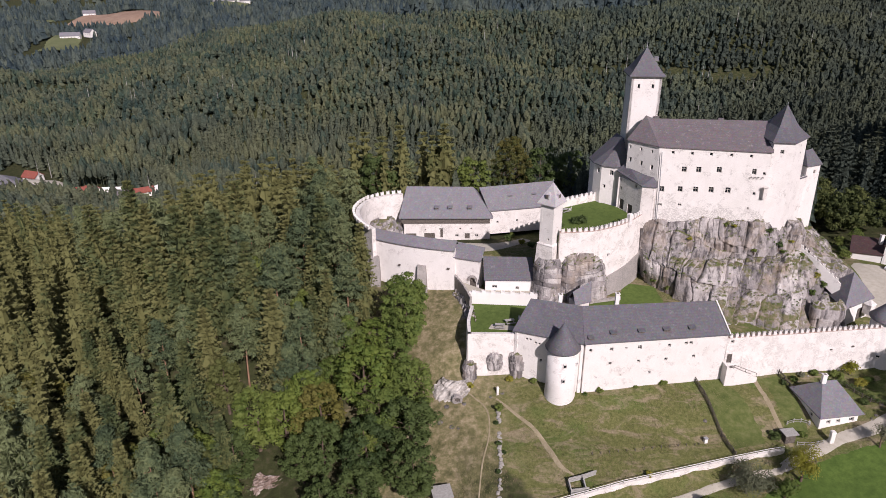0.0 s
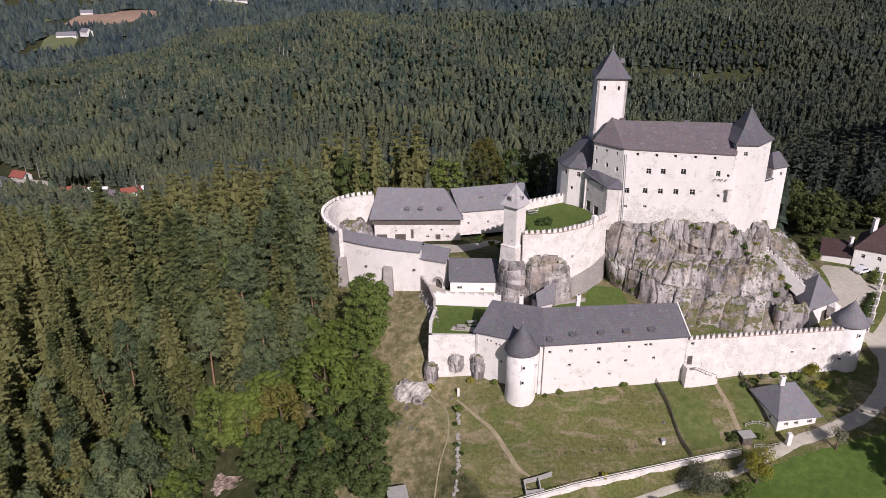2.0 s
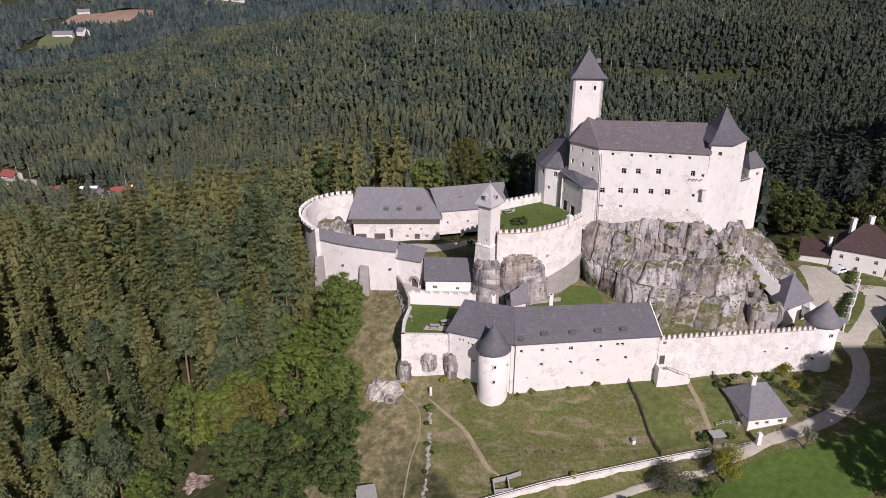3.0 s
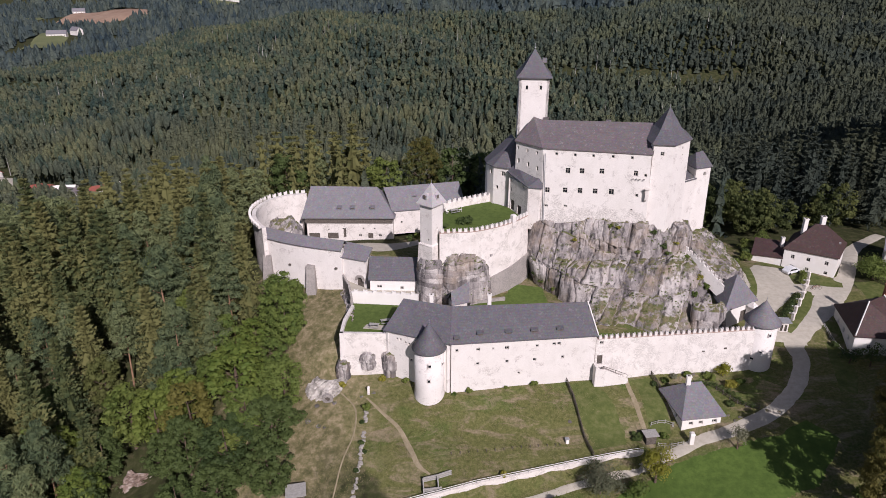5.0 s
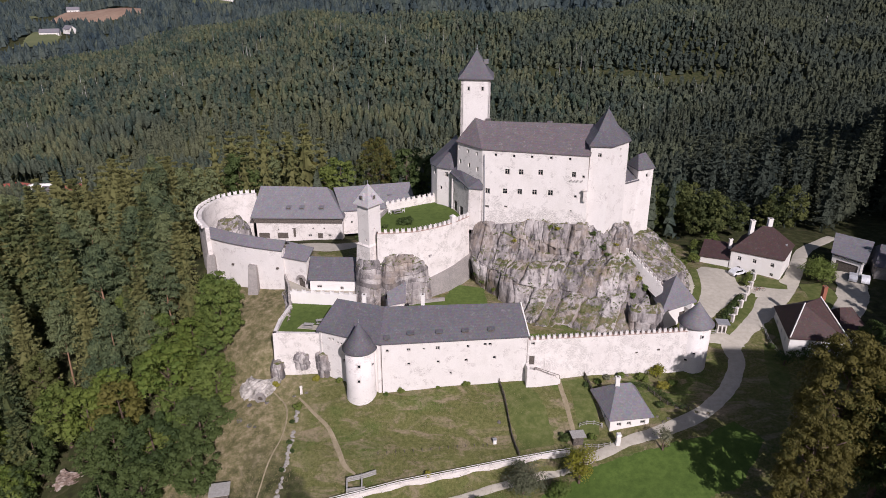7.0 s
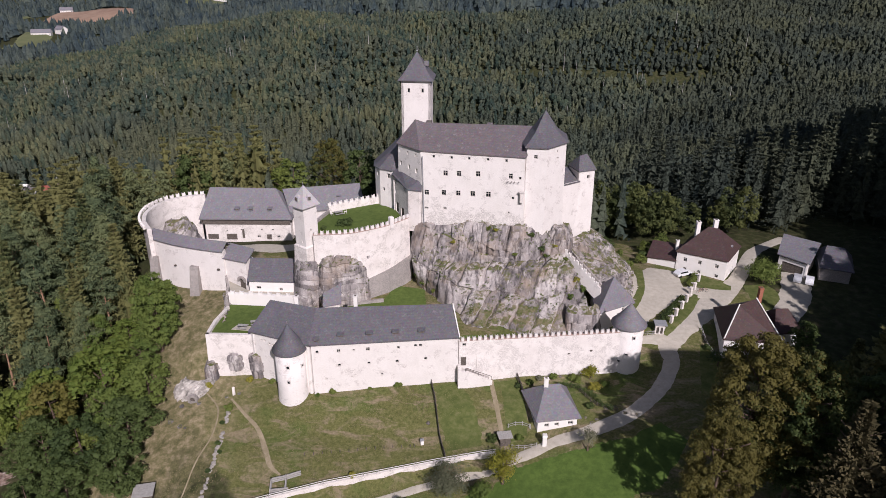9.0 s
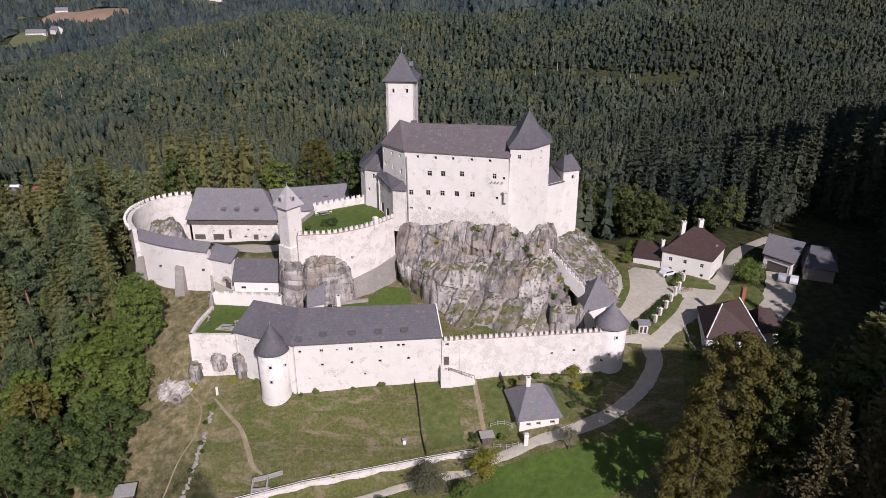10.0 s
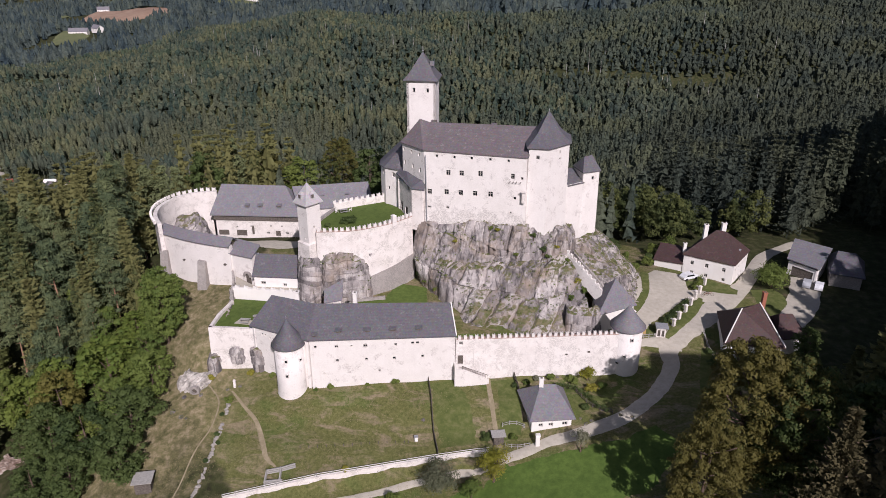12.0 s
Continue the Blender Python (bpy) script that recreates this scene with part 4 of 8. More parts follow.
for ends, z0, z1, out in ((((25.2, 124.9), (31.6, 126.2)), 20.0, 21.4, 0.55), (((24.0, 124.7), (29.4, 125.6)), 18.5, 19.8, 0.75), (((30.6, 125.9), (34.0, 127.4)), 17.2, 18.8, 0.5)):
    (ax_, ay_), (bx_, by_) = ends
    side = Vector((by_ - ay_, ax_ - bx_)).normalized()
    bow = [(ax_ + (bx_ - ax_) * f + side.x * (out * (1 - (2 * f - 1) ** 4) - 0.35), ay_ + (by_ - ay_) * f + side.y * (out * (1 - (2 * f - 1) ** 4) - 0.35)) for f in (0, 0.12, 0.35, 0.65, 0.88, 1)]
    back = [(ax_ + (bx_ - ax_) * f - side.x * 0.5, ay_ + (by_ - ay_) * f - side.y * 0.5) for f in (0, 0.12, 0.35, 0.65, 0.88, 1)]
    crag("rock_ledge", [lifted(back, z0 - 0.4), lifted(bow, z0), lifted(bow, z1 - 0.3), lifted(back, z1 + 0.2)], "bulging grey rock ledge let into the terrace wall", 70, 40, (4.0, 2.4), 0.1, 0.2, 0.2)
crag("ring_rock", [lifted([(-18.6, 150), (-16.5, 143.5), (-11.5, 143.5), (-8.6, 148), (-10, 153)], 10.5), lifted([(-17.6, 150.2), (-15.9, 145.4), (-12, 145.3), (-9.8, 148.5), (-11, 152)], 14.6), lifted([(-16.6, 150.4), (-15.2, 147.4), (-12.6, 147.2), (-11.2, 149), (-12, 151.5)], 16.6), lifted([(-15, 150.2), (-14.6, 149.2), (-13.4, 149.2), (-12.9, 149.6), (-13, 150.6)], 17.3)],
     "low rounded pale rock inside the ring wall", 80, 50, (2.2, 2.0), 0.3, 0.3, 0.5)
pale_rock = crag("outcrop", [lifted([(-3.2, 107.5), (-2.2, 104.8), (1.6, 103.8), (5.2, 104.6), (7.2, 107.2)], -2.8), lifted([(-1.4, 108.2), (-0.4, 106.4), (2.0, 105.7), (4.6, 106.4), (6, 108.4)], 0.4), lifted([(0, 109), (0.8, 108), (2.2, 107.6), (4.0, 108), (5, 109.4)], 1.6)],
     "pale weathered rock below the terrace wall", 110, 50, (1.5, 1.2), 0.3, 0.22, 0.35)
pale_rock.data.materials[0] = material("whitish_weathered_rock", speckle([(0.36, (0.14, 0.13, 0.115)), (0.5, (0.37, 0.34, 0.31)), (0.64, (0.58, 0.54, 0.5))], 0.6, 0.2), 0.95, 0.1)
for at, z0, z1, wide, what in (((5.0, 109.6), 0.6, 4.8, 1.35, "grey boulder at the terrace wall's corner"), ((9.5, 109.8), 2.9, 6.5, 1.5, "grey rock face let into the terrace wall"), ((13.6, 109.4), 1.2, 6.8, 1.45, "grey rock face let into the terrace wall")):
    arc = [(at[0] - wide, at[1] + 0.6), (at[0] - wide * 0.85, at[1] - 0.6), (at[0], at[1] - 1.0), (at[0] + wide * 0.85, at[1] - 0.7), (at[0] + wide, at[1] + 0.5)]
    inner = [(at[0] + (x - at[0]) * 0.86, at[1] + (y - at[1]) * 0.86) for x, y in arc]
    core = [(at[0] + (x - at[0]) * 0.5, at[1] + 0.3 + (y - at[1]) * 0.3) for x, y in arc]
    crag("outcrop", [lifted(arc, z0), lifted(arc, z0 + (z1 - z0) * 0.6), lifted(inner, z1 - 0.6), lifted(core, z1)], what, 60, 50, (1.5, 2.2), 0.2, 0.25, 0.3)
crag("outcrop", [lifted([(1.0, 127.5), (2.5, 123.5), (4.6, 119), (5.0, 114)], 4.0), lifted([(1.8, 128.6), (3.4, 124), (5.1, 119.4), (5.4, 114.4)], 7.5), lifted([(3.0, 130), (4.6, 125), (5.8, 120), (6.0, 115)], 10.0)], "jagged dark rock beside the gate ramp", 110, 60, (1.4, 1.8), 0.4, 0.35, 0.6)
crag("outcrop", [lifted([(72.6, 121.6), (73, 119.6), (76, 118.8), (79, 118.9), (80.4, 121.5)], 4.5), lifted([(72.8, 121.8), (73.2, 119.9), (76, 119.2), (78.6, 119.3), (79.8, 121.6)], 9.6), lifted([(73.4, 122.6), (74, 121.4), (76, 121), (78, 121), (78.8, 122.4)], 10.6)], "square grey granite block at the foot of the cliff", 90, 50, (3.2, 3), 0.25, 0.4, 0.3)
crag("outcrop", [lifted([(70.2, 131.6), (71, 130.4), (73.6, 130.4), (75.4, 132.4), (75.6, 135)], 17.0), lifted([(70.4, 131.9), (71.3, 130.9), (73.4, 130.9), (74.9, 132.6), (75.2, 135)], 20.6), lifted([(70.9, 132.8), (71.7, 132), (73.2, 132), (74.1, 133), (74.4, 135)], 22.6), lifted([(71.6, 133.6), (72.1, 133.2), (72.8, 133.2), (73.2, 133.8), (73.4, 135)], 23.0)], "rounded brown-grey rock beside the stair tower's foot", 70, 50, (2.6, 3), 0.2, 0.2, 0.3)

# ---- castle: palace and its towers ----
PB = [(43.9, 134.6), (64.7, 130.7), (69.5, 148.5), (45.5, 153), (38.7, 141.2)]
PT = [(43.6, 135.9), (64.3, 131.6), (69.5, 148.8), (45.5, 153), (38.7, 141.2)]
palace = building("palace", PB, 21.0, 38.05, PALWALL, "tall off-white plastered castle palace on a rock, brown shingle roof", "castle building", {
    0: [(2.7, 36.9, 0.55, 0.6), (6.4, 36.9, 0.55, 0.6), (10.0, 36.95, 0.55, 0.6), (13.8, 37.0, 0.55, 0.6), (17.5, 37.0, 0.55, 0.6),
        (5.1, 33.6, 0.95, 1.15), (7.9, 33.7, 0.95, 1.15), (11.8, 33.9, 0.95, 1.15), (18.4, 33.9, 0.8, 1.15), (20.3, 33.6, 0.5, 0.6),
        (1.1, 29.3, 0.95, 1.15), (4.7, 29.5, 0.95, 1.15), (7.7, 29.6, 0.95, 1.15), (10.7, 29.7, 0.95, 1.15), (13.9, 29.8, 1.0, 1.2), (18.9, 29.4, 0.55, 0.6),
        (1.0, 26.0, 0.8, 0.5), (4.9, 26.2, 0.7, 0.5), (18.1, 26.3, 0.4, 0.4)],
    4: [(0.5, 36.6, 0.5, 0.7), (3.1, 36.6, 0.5, 0.7), (5.6, 36.6, 0.5, 0.7), (0.8, 33.9, 0.6, 1.0), (3.4, 33.7, 0.6, 1.0), (5.8, 33.4, 0.6, 1.0)]}, PT)
pe = [(x, y, 38.1) for x, y in grow(PT, 0.3)]
peak, ridge_l, ridge_r = (42.3, 143.2, 42.6), (44.3, 144.6, 41.6), (68.2, 140.4, 42.0)
roof(palace, BROWNROOF, [[pe[0], pe[1], ridge_r, ridge_l], [pe[1], pe[2], ridge_r], [pe[2], pe[3], ridge_l, ridge_r], [pe[3], pe[4], peak, ridge_l], [pe[4], pe[0], peak], [pe[0], ridge_l, peak]], 0.25, "brown weathered shingle roof")
for x, y in ((45.2, 145.4), (58.0, 143.4)):
    part("ridge_vent", Shape().box(x, y, 41.6, 1.1, 0.7, 0.5, -11), BROWNROOF, palace)
# bay on brackets and the drain pipe under it
bay = Shape().box(64.0, 130.6, 29.9, 0.7, 0.45, 2.2, -11)
bay.box(64.0, 130.5, 31.1, 1.1, 0.6, 0.2, -11)
part("bay", bay, OLD, palace, "small walled-up bay")
# small stone stubs for the dark putlog marks in the front wall
for x in (61.2, 61.9, 62.5, 63.3):
    part("corbel", Shape().box(x, 131.4 - 0.19 * (x - 62), 32.9, 0.16, 0.5, 0.16, -11), STONE, palace)
part("drain_pipe", Shape().tube([(44.0, 135.2, 37), (44.2, 134.5, 29), (44.3, 134.2, 22)], 0.09), LEAD, palace)

keep = building("keep_tower", [(39.3, 146.1), (45.5, 145.7), (45.9, 151.9), (39.7, 152.3)], 22, 50.4, WHITE, "tall square white keep tower with a grey pyramid roof", "castle tower",
                {0: [(1.6, 48.0, 0.5, 0.9), (4.5, 48.0, 0.5, 0.9)], 3: [(1.7, 48.0, 0.5, 0.9), (4.4, 48.0, 0.5, 0.9)], 1: [(3, 48.0, 0.5, 0.9)]})
kt = [(39.3, 146.1), (45.5, 145.7), (45.9, 151.9), (39.7, 152.3)]
roof(keep, SLATE, flared(kt, 50.2, (42.6, 149.0, 55.6), 0.62, 0.34, 0.6), 0.2, "grey slate pyramid roof")
part("finial", Shape().tube([(42.6, 149.0, 55.1), (42.6, 149.0, 56.6)], 0.06).lathe(42.6, 149.0, [(0.03, 55.5), (0.22, 55.65), (0.03, 55.9)], 10), LEAD, keep)
part("roof_hatch", Shape().box(44.6, 148.6, 53.2, 0.9, 0.8, 0.9, -4), GREYSHINGLE, keep)

sb = [(64.7, 131.6), (68.7, 131.0), (73.3, 135.6), (73.8, 142), (67, 145), (64.4, 140)]
st = [(64.7, 132.3), (68.6, 131.8), (73.1, 136.2), (73.6, 142), (67, 145), (64.5, 140)]
stair = building("stair_tower", sb, 18.5, 40.1, WHITE, "many-sided white corner tower with a pointed dark roof", "castle tower",
                 {0: [(1.8, 37.9, 0.7, 0.8)], 1: [(3.4, 38.5, 0.45, 0.6), (3.6, 37.1, 0.6, 0.4)]}, st)
roof(stair, SLATE, flared(st, 39.9, (68.8, 138.2, 45.9), 0.45, 0.34, 0.52), 0.2, "pointed dark shingle roof")
part("finial", Shape().tube([(68.8, 138.2, 45.1), (68.8, 138.2, 46.3)], 0.05), LEAD, stair)

ct = [(77.3, 141.6), (80.9, 143.2), (79.6, 147.6), (75.9, 146.2)]
corner = building("corner_tower", grow(ct, 0.25), 14.5, 32.1, WHITE, "slim white corner tower with a small hipped grey roof", "castle tower", {0: [(2.4, 30.4, 0.6, 0.8)]}, ct)
roof(corner, SLATE, hip(ct, 32.0, ((77.6, 144.3, 34.6), (79.3, 144.9, 34.9)), 0.3), 0.18)
ln = [(73.2, 138.6), (77.4, 141.5), (76.0, 146.5), (73.0, 146)]
lean = building("tower_link", ln, 15, 29.9, WHITE, "white wall block joining two castle towers", "castle building", None, None, 0.5)
le = grow(ln, 0.2)
roof(lean, SLATE, [[(*le[0], 29.8), (*le[1], 29.8), (*le[2], 31.4), (*le[3], 31.4)]], 0.2)

cp = [(33.2, 146.6), (34.4, 144.5), (37.2, 143.1), (39.6, 143.3), (39.4, 152), (35.2, 152.4), (33.0, 150)]
chapel = building("chapel", cp, 20.5, 31.6, WHITE, "rounded white chapel end with a grey shingle roof", "chapel",
                  {0: [(1.5, 30.1, 0.8, 1.1)], 1: [(2.2, 30.0, 0.8, 1.1), (0.9, 26.8, 0.5, 0.8)]})
ce = [(x, y, 31.5) for x, y in grow(cp, 0.3)]
c0, c1 = (39.0, 146.2, 36.9), (38.6, 151, 36.9)
roof(chapel, SLATE, [[ce[0], ce[1], c0], [ce[1], ce[2], c0], [ce[2], ce[3], c0], [ce[3], ce[4], c1, c0], [ce[4], ce[5], c1], [ce[5], ce[6], c1], [ce[6], ce[0], c0, c1]], 0.2)
pp = [(37.6, 141.9), (41.0, 135.6), (43.6, 134.9), (43.7, 136.1), (38.9, 141.7)]
porch = building("entrance_wing", pp, 20.5, 29.8, OLD, "grey-white entrance wing with a lean-to slate roof and two arched doors", "castle building",
                 {0: [(0.9, 29.3, 0.4, 0.6), (5.4, 29.2, 0.5, 0.7), (1.0, 27.4, 0.5, 0.8)]}, None, 0.4, {0: [(1.6, 24.0, 1.4, 2.3), (4.2, 23.6, 1.5, 2.2)]})
ge = grow(pp, 0.25)
roof(porch, SLATE, [[(*ge[0], 31.0), (*ge[1], 29.8), (*ge[3], 32.0), (*ge[4], 33.0)], [(*ge[1], 29.8), (*ge[2], 29.8), (*ge[3], 32.0)]], 0.2)

# ---- upper platform with the square bell tower ----
plat = [(22.6, 124.9), (30.7, 126.1), (36.6, 129.6), (41.2, 134.3), (38.2, 142), (33.6, 146.6), (23.5, 140.2), (20.5, 130)]
terrace = thing("upper_terrace", (31, 133, 9), "raised grassed terrace behind a battlemented white wall", "terrace", kind="structure")
part("lawn", Shape().prism(grow(plat, -0.5), 20.0, 22.9), LAWN, terrace, "bright green grass")
front = smooth_line([(22.8, 124.7), (26.5, 125.1), (30.7, 126.0), (36.6, 129.6), (39.5, 132.5), (41.1, 134.4)], 1.2)
wall_run("wall", front, 7.0, 24.0, 0.8, OLD, terrace, foot=0.7)
part("coping", Shape().prism(offset_line(front, -0.08) + list(reversed(offset_line(front, 0.75))), 23.92, 24.02), TILECAP, terrace, "weathered tile coping")
wall_run("wall", offset_line([(32.6, 127.0), (36.6, 129.6), (39.5, 132.5), (41.1, 134.4)], -0.62), 7.0, 14.6, 0.5, STONE, terrace, z1s=[13.4, 14.4, 15.2, 15.6], foot=0.2)
merlons(terrace, front, 24.0, 1.15, 0.62, 0.5, 0.8)
back = smooth_line([(34.2, 146.4), (29, 143.6), (23.3, 140.2)], 1.2)
wall_run("wall", back, 12.0, 24.4, 0.6, OLD, terrace)
merlons(terrace, back, 24.35, 1.3, 0.75, 0.5, 0.75)
wall_run("wall", [(23.4, 140.3), (21.8, 135), (20.6, 129.2)], 10.0, 23.4, 0.6, STONE, terrace)
part("pier", Shape().box(37.7, 130.7, 24.2, 0.9, 0.8, 2.6, 38).box(37.7, 130.7, 25.55, 1.0, 0.9, 0.2, 38, 0.6), WHITE, terrace)
q = [(19.0, 126.3), (21.3, 124.5), (23.4, 127.1), (21.2, 128.9)]
qb = grow(q, 0.35)
bell = building("square_tower", q, 21.3, 29.75, WHITE, "slim square white tower with a pale shingled spire", "castle tower", {0: [(2.0, 22.4, 0.4, 0.5)], 1: [(1.6, 24.6, 0.35, 0.45)]})
part("plinth", Shape().prism(grow(q, 0.5), 16.0, 21.2, grow(q, 0.25)).prism(grow(q, 0.38), 21.2, 21.45, grow(q, 0.1)), OLD, bell)
roof(bell, PALESHINGLE, tent(q, 29.7, (21.2, 126.7, 33.7), 0.55), 0.15, "pale grey shingled spire")
for i, (x, y, a) in enumerate(((20.3, 125.7, -37), (22.1, 126.0, 51))):
    part("dormer", Shape().box(x, y, 31.2, 0.8, 0.9, 0.9, a).box(x, y, 31.85, 0.95, 1.0, 0.5, a, 0.1), PALESHINGLE, bell, "small louvred spire dormer")
    # solid dark box, its colour standing for the opening's shade
    part("opening", Shape().box(x - 0.33 * (-1 if i else 1) * 0.9, y - 0.3, 31.25, 0.5, 0.3, 0.62, a), TIMBER, bell)
part("finial", Shape().tube([(21.2, 126.7, 33.4), (21.2, 126.7, 34.3)], 0.05), LEAD, bell)

# ---- inner bailey: barns, gatehouse, wall walk ----
bn = [(-9.9, 155.2), (11.4, 155.2), (11.2, 165), (-9.9, 165)]
barn = building("barn", bn, 9.0, 13.7, OLD, "long white barn under a steep grey shingle roof", "barn",
                {0: [(5.7, 12.0, 0.4, 0.4), (9.2, 12.2, 0.4, 0.4), (14.1, 12.3, 0.45, 0.45), (16.8, 12.3, 0.45, 0.45), (13.3, 10.5, 0.8, 0.6), (18.1, 10.5, 0.8, 0.6)]},
                None, 0.5, {0: [(6.7, 10.4, 2.6, 1.6), (2.2, 10.4, 2.6, 1.4), (15.8, 10.4, 1.2, 1.4), (9.6, 11.2, 0.6, 2.4)]})
roof(barn, GREYSHINGLE, hip(bn, 15.3, ((-8.7, 160.2, 21.4), (7.4, 160.2, 21.2)), 0.6), 0.25, "steep grey shingle roof with three hatches")
part("timber_band", Shape().box(0.75, 155.2, 14.5, 21.1, 0.3, 1.6), TIMBER, barn, "dark open timber gap under the eaves")
for x in (-1.4, 1.8, 6.5):
    dormer(barn, x, 156.4, 17.2, 0, GREYSHINGLE, 1.0)
b2 = [(11.4, 157.2), (28.6, 161.0), (26.8, 169.0), (9.6, 165.4)]
rear = building("rear_barn", b2, 10.0, 16.4, OLD, "second white barn with a pale grey shingle roof", "barn", {0: [(2, 13, 0.5, 0.6), (7, 13, 0.5, 0.6)]})
roof(rear, GREYSHINGLE, [[(*grow(b2, 0.4)[0], 16.3), (*grow(b2, 0.4)[1], 16.3), (27.3, 164.6, 21.2), (8.9, 160.4, 21.0)], [(*grow(b2, 0.4)[2], 16.3), (*grow(b2, 0.4)[3], 16.3), (8.9, 160.4, 21.0), (27.3, 164.6, 21.2)]], 0.25)
gable_walls(rear, OLD, b2, 16.4, ((9.6, 160.8, 21.1), (26.9, 164.4, 21.1)))
for x, y in ((16.3, 160.6), (22.3, 161.9)):
    dormer(rear, x, y, 18.6, 0.22, GREYSHINGLE, 1.0)

ring = thing("ring_wall", (-17, 148, 10), "curved white battlemented ring wall of the inner bailey", "wall", kind="structure")
ring_line = smooth_line([(-9.6, 158.8), (-14, 157.6), (-17.9, 154), (-19.4, 148), (-18.0, 142), (-14.8, 136.8)], 1.2)
wall_run("wall", offset_line(ring_line, -0.35), 6.0, 20.0, 0.9, OLD, ring)
merlons(ring, offset_line(list(reversed(ring_line)), 0.5), 19.95, 1.4, 0.85, 0.5, 0.8)

wing = thing("wall_walk", (-6, 133, 8), "white outer wall carrying a roofed wall walk in grey shingle", "wall", kind="structure")
wl = smooth_line([(-15.9, 138.4), (-9.3, 134.9), (-3, 132.5), (2.5, 131.0)], 1.5)
wall_run("wall", wl, 6.0, 17.55, 1.0, WHITE, wing, foot=0.8)
wo, wi = offset_line(wl, -0.45), offset_line(wl, 3.2)
wm = offset_line(wl, 1.7)
roof(wing, GREYSHINGLE, [f for i in range(len(wl) - 1) for f in ([(*wo[i], 17.55), (*wo[i + 1], 17.55), (*wm[i + 1], 19.0), (*wm[i], 19.0)], [(*wm[i], 19.0), (*wm[i + 1], 19.0), (*wi[i + 1], 17.7), (*wi[i], 17.7)])], 0.2)
wall_run("wall", list(reversed(offset_line(wl, 2.9))), 9.0, 17.2, 0.3, TIMBER, wing)
for k, h in ((1, 13.6), (7, 13.4)):
    x, y = wl[min(k, len(wl) - 1)]
    part("buttress", Shape().prism([(x - 1.2, y - 3.2), (x + 1.2, y - 3.8), (x + 1.4, y + 0.6), (x - 1.0, y + 0.8)], 5.0, h, [(x - 0.9, y - 0.9), (x + 0.9, y - 1.3), (x + 1.1, y + 0.6), (x - 0.7, y + 0.8)]), STONE, wing, "sloping rubble buttress")
for u in (4, 7, 10):
    x, y = wl[min(u, len(wl) - 1)]
    # solid dark block painted as a shaded slit
    part("loophole", Shape().box(x, y - 0.55, 13.4 - 0.2 * u % 1, 0.5, 0.4, 0.28, -20), TIMBER, wing)

gp = [(2.5, 131.2), (7.5, 129.3), (8.4, 131.8), (3.2, 134.2)]
gate = building("gatehouse", gp, 7.0, 15.9, WHITE, "small white gatehouse with an arched gateway and lean-to roof", "gatehouse", None, None, 0.6, {0: [(4.0, 10.2, 1.5, 2.9)]})
gg = grow(gp, 0.35)
roof(gate, GREYSHINGLE, [[(*gg[0], 16.0), (*gg[1], 16.0), (*gg[2], 17.7), (*gg[3], 17.9)]], 0.22)
arch = Shape()
for k in range(9):
    a = math.pi * k / 8
    arch.box(6.15 + 0.8 * math.cos(a) * 0.93, 129.6 - 0.8 * math.cos(a) * 0.36, 11.4 + 0.8 * math.sin(a), 0.4, 0.5, 0.36, -21)
part("arch", arch, STONE, gate, "stone gate arch")
kp = [(8.6, 126.4), (18.5, 126.1), (18.2, 132.6), (8.9, 132.8)]
keeper = building("keeper_house", kp, 7.5, 13.1, CLEAN, "low white gatekeeper house with a dark slate roof", "house", {0: [(1.9, 11.5, 1.0, 0.7), (6.5, 11.2, 0.7, 0.7)]})
ke = grow(kp, 0.3)
roof(keeper, SLATE, [[(*ke[0], 13.15), (*ke[1], 13.15), (18.3, 130.0, 16.4), (8.3, 130.2, 16.5)], [(*ke[2], 13.6), (*ke[3], 13.6), (8.3, 130.2, 16.5), (18.3, 130.0, 16.4)]], 0.22, "dark slate roof")
gable_walls(keeper, CLEAN, kp, 12.9, ((8.8, 130.2, 16.3), (18.2, 130, 16.3)))
outer = thing("gate_ramp_wall", (12, 119.5, 8), "white wall with swallow-tailed merlons before the gatekeeper house", "wall", kind="structure")
vl = [(5.2, 122.7), (9, 122.4), (14, 121.9), (18.6, 121.4)]
wall_run("wall", vl, 8.0, 12.1, 0.6, CLEAN, outer)
merlons(outer, vl, 12.05, 1.9, 0.8, 0.4, 0.6, CLEAN)
part("paving", Shape().prism([(5.6, 123), (18.4, 121.8), (18.4, 126), (8, 127), (3, 131)], 8.0, 10.6), GRAVEL, outer)
wall_run("wall", [(2.2, 131.0), (4.1, 126.0), (5.2, 121.0)], 6.0, 11.6, 0.5, STONE, outer)
merlons(outer, [(2.2, 131.0), (4.1, 126.0), (5.2, 121.0)], 11.55, 1.1, 0.6, 0.4, 0.6, STONE)

# ---- lower bailey ----
tw = thing("garden_terrace", (9, 114, 2), "walled garden terrace with lawn above a pale stone wall", "terrace", kind="structure")
tl = [(6.2, 119.8), (4.6, 114.5), (4.5, 109.8), (9, 109.9), (13.3, 109.9)]
wall_run("wall", [(5.4, 120.6), (4.5, 115), (4.5, 109.9)], 1.0, 10.3, 0.6, OLD, tw, foot=0.3)
wall_run("wall", [(4.5, 109.9), (9, 109.8), (13.4, 109.7)], 0.5, 10.3, 0.6, OLD, tw, foot=0.5)
part("lawn", Shape().prism([(5.0, 110.4), (13.6, 110.3), (18.5, 121.3), (5.6, 122.4)], 7.0, 9.7), LAWN, tw, "green grass")
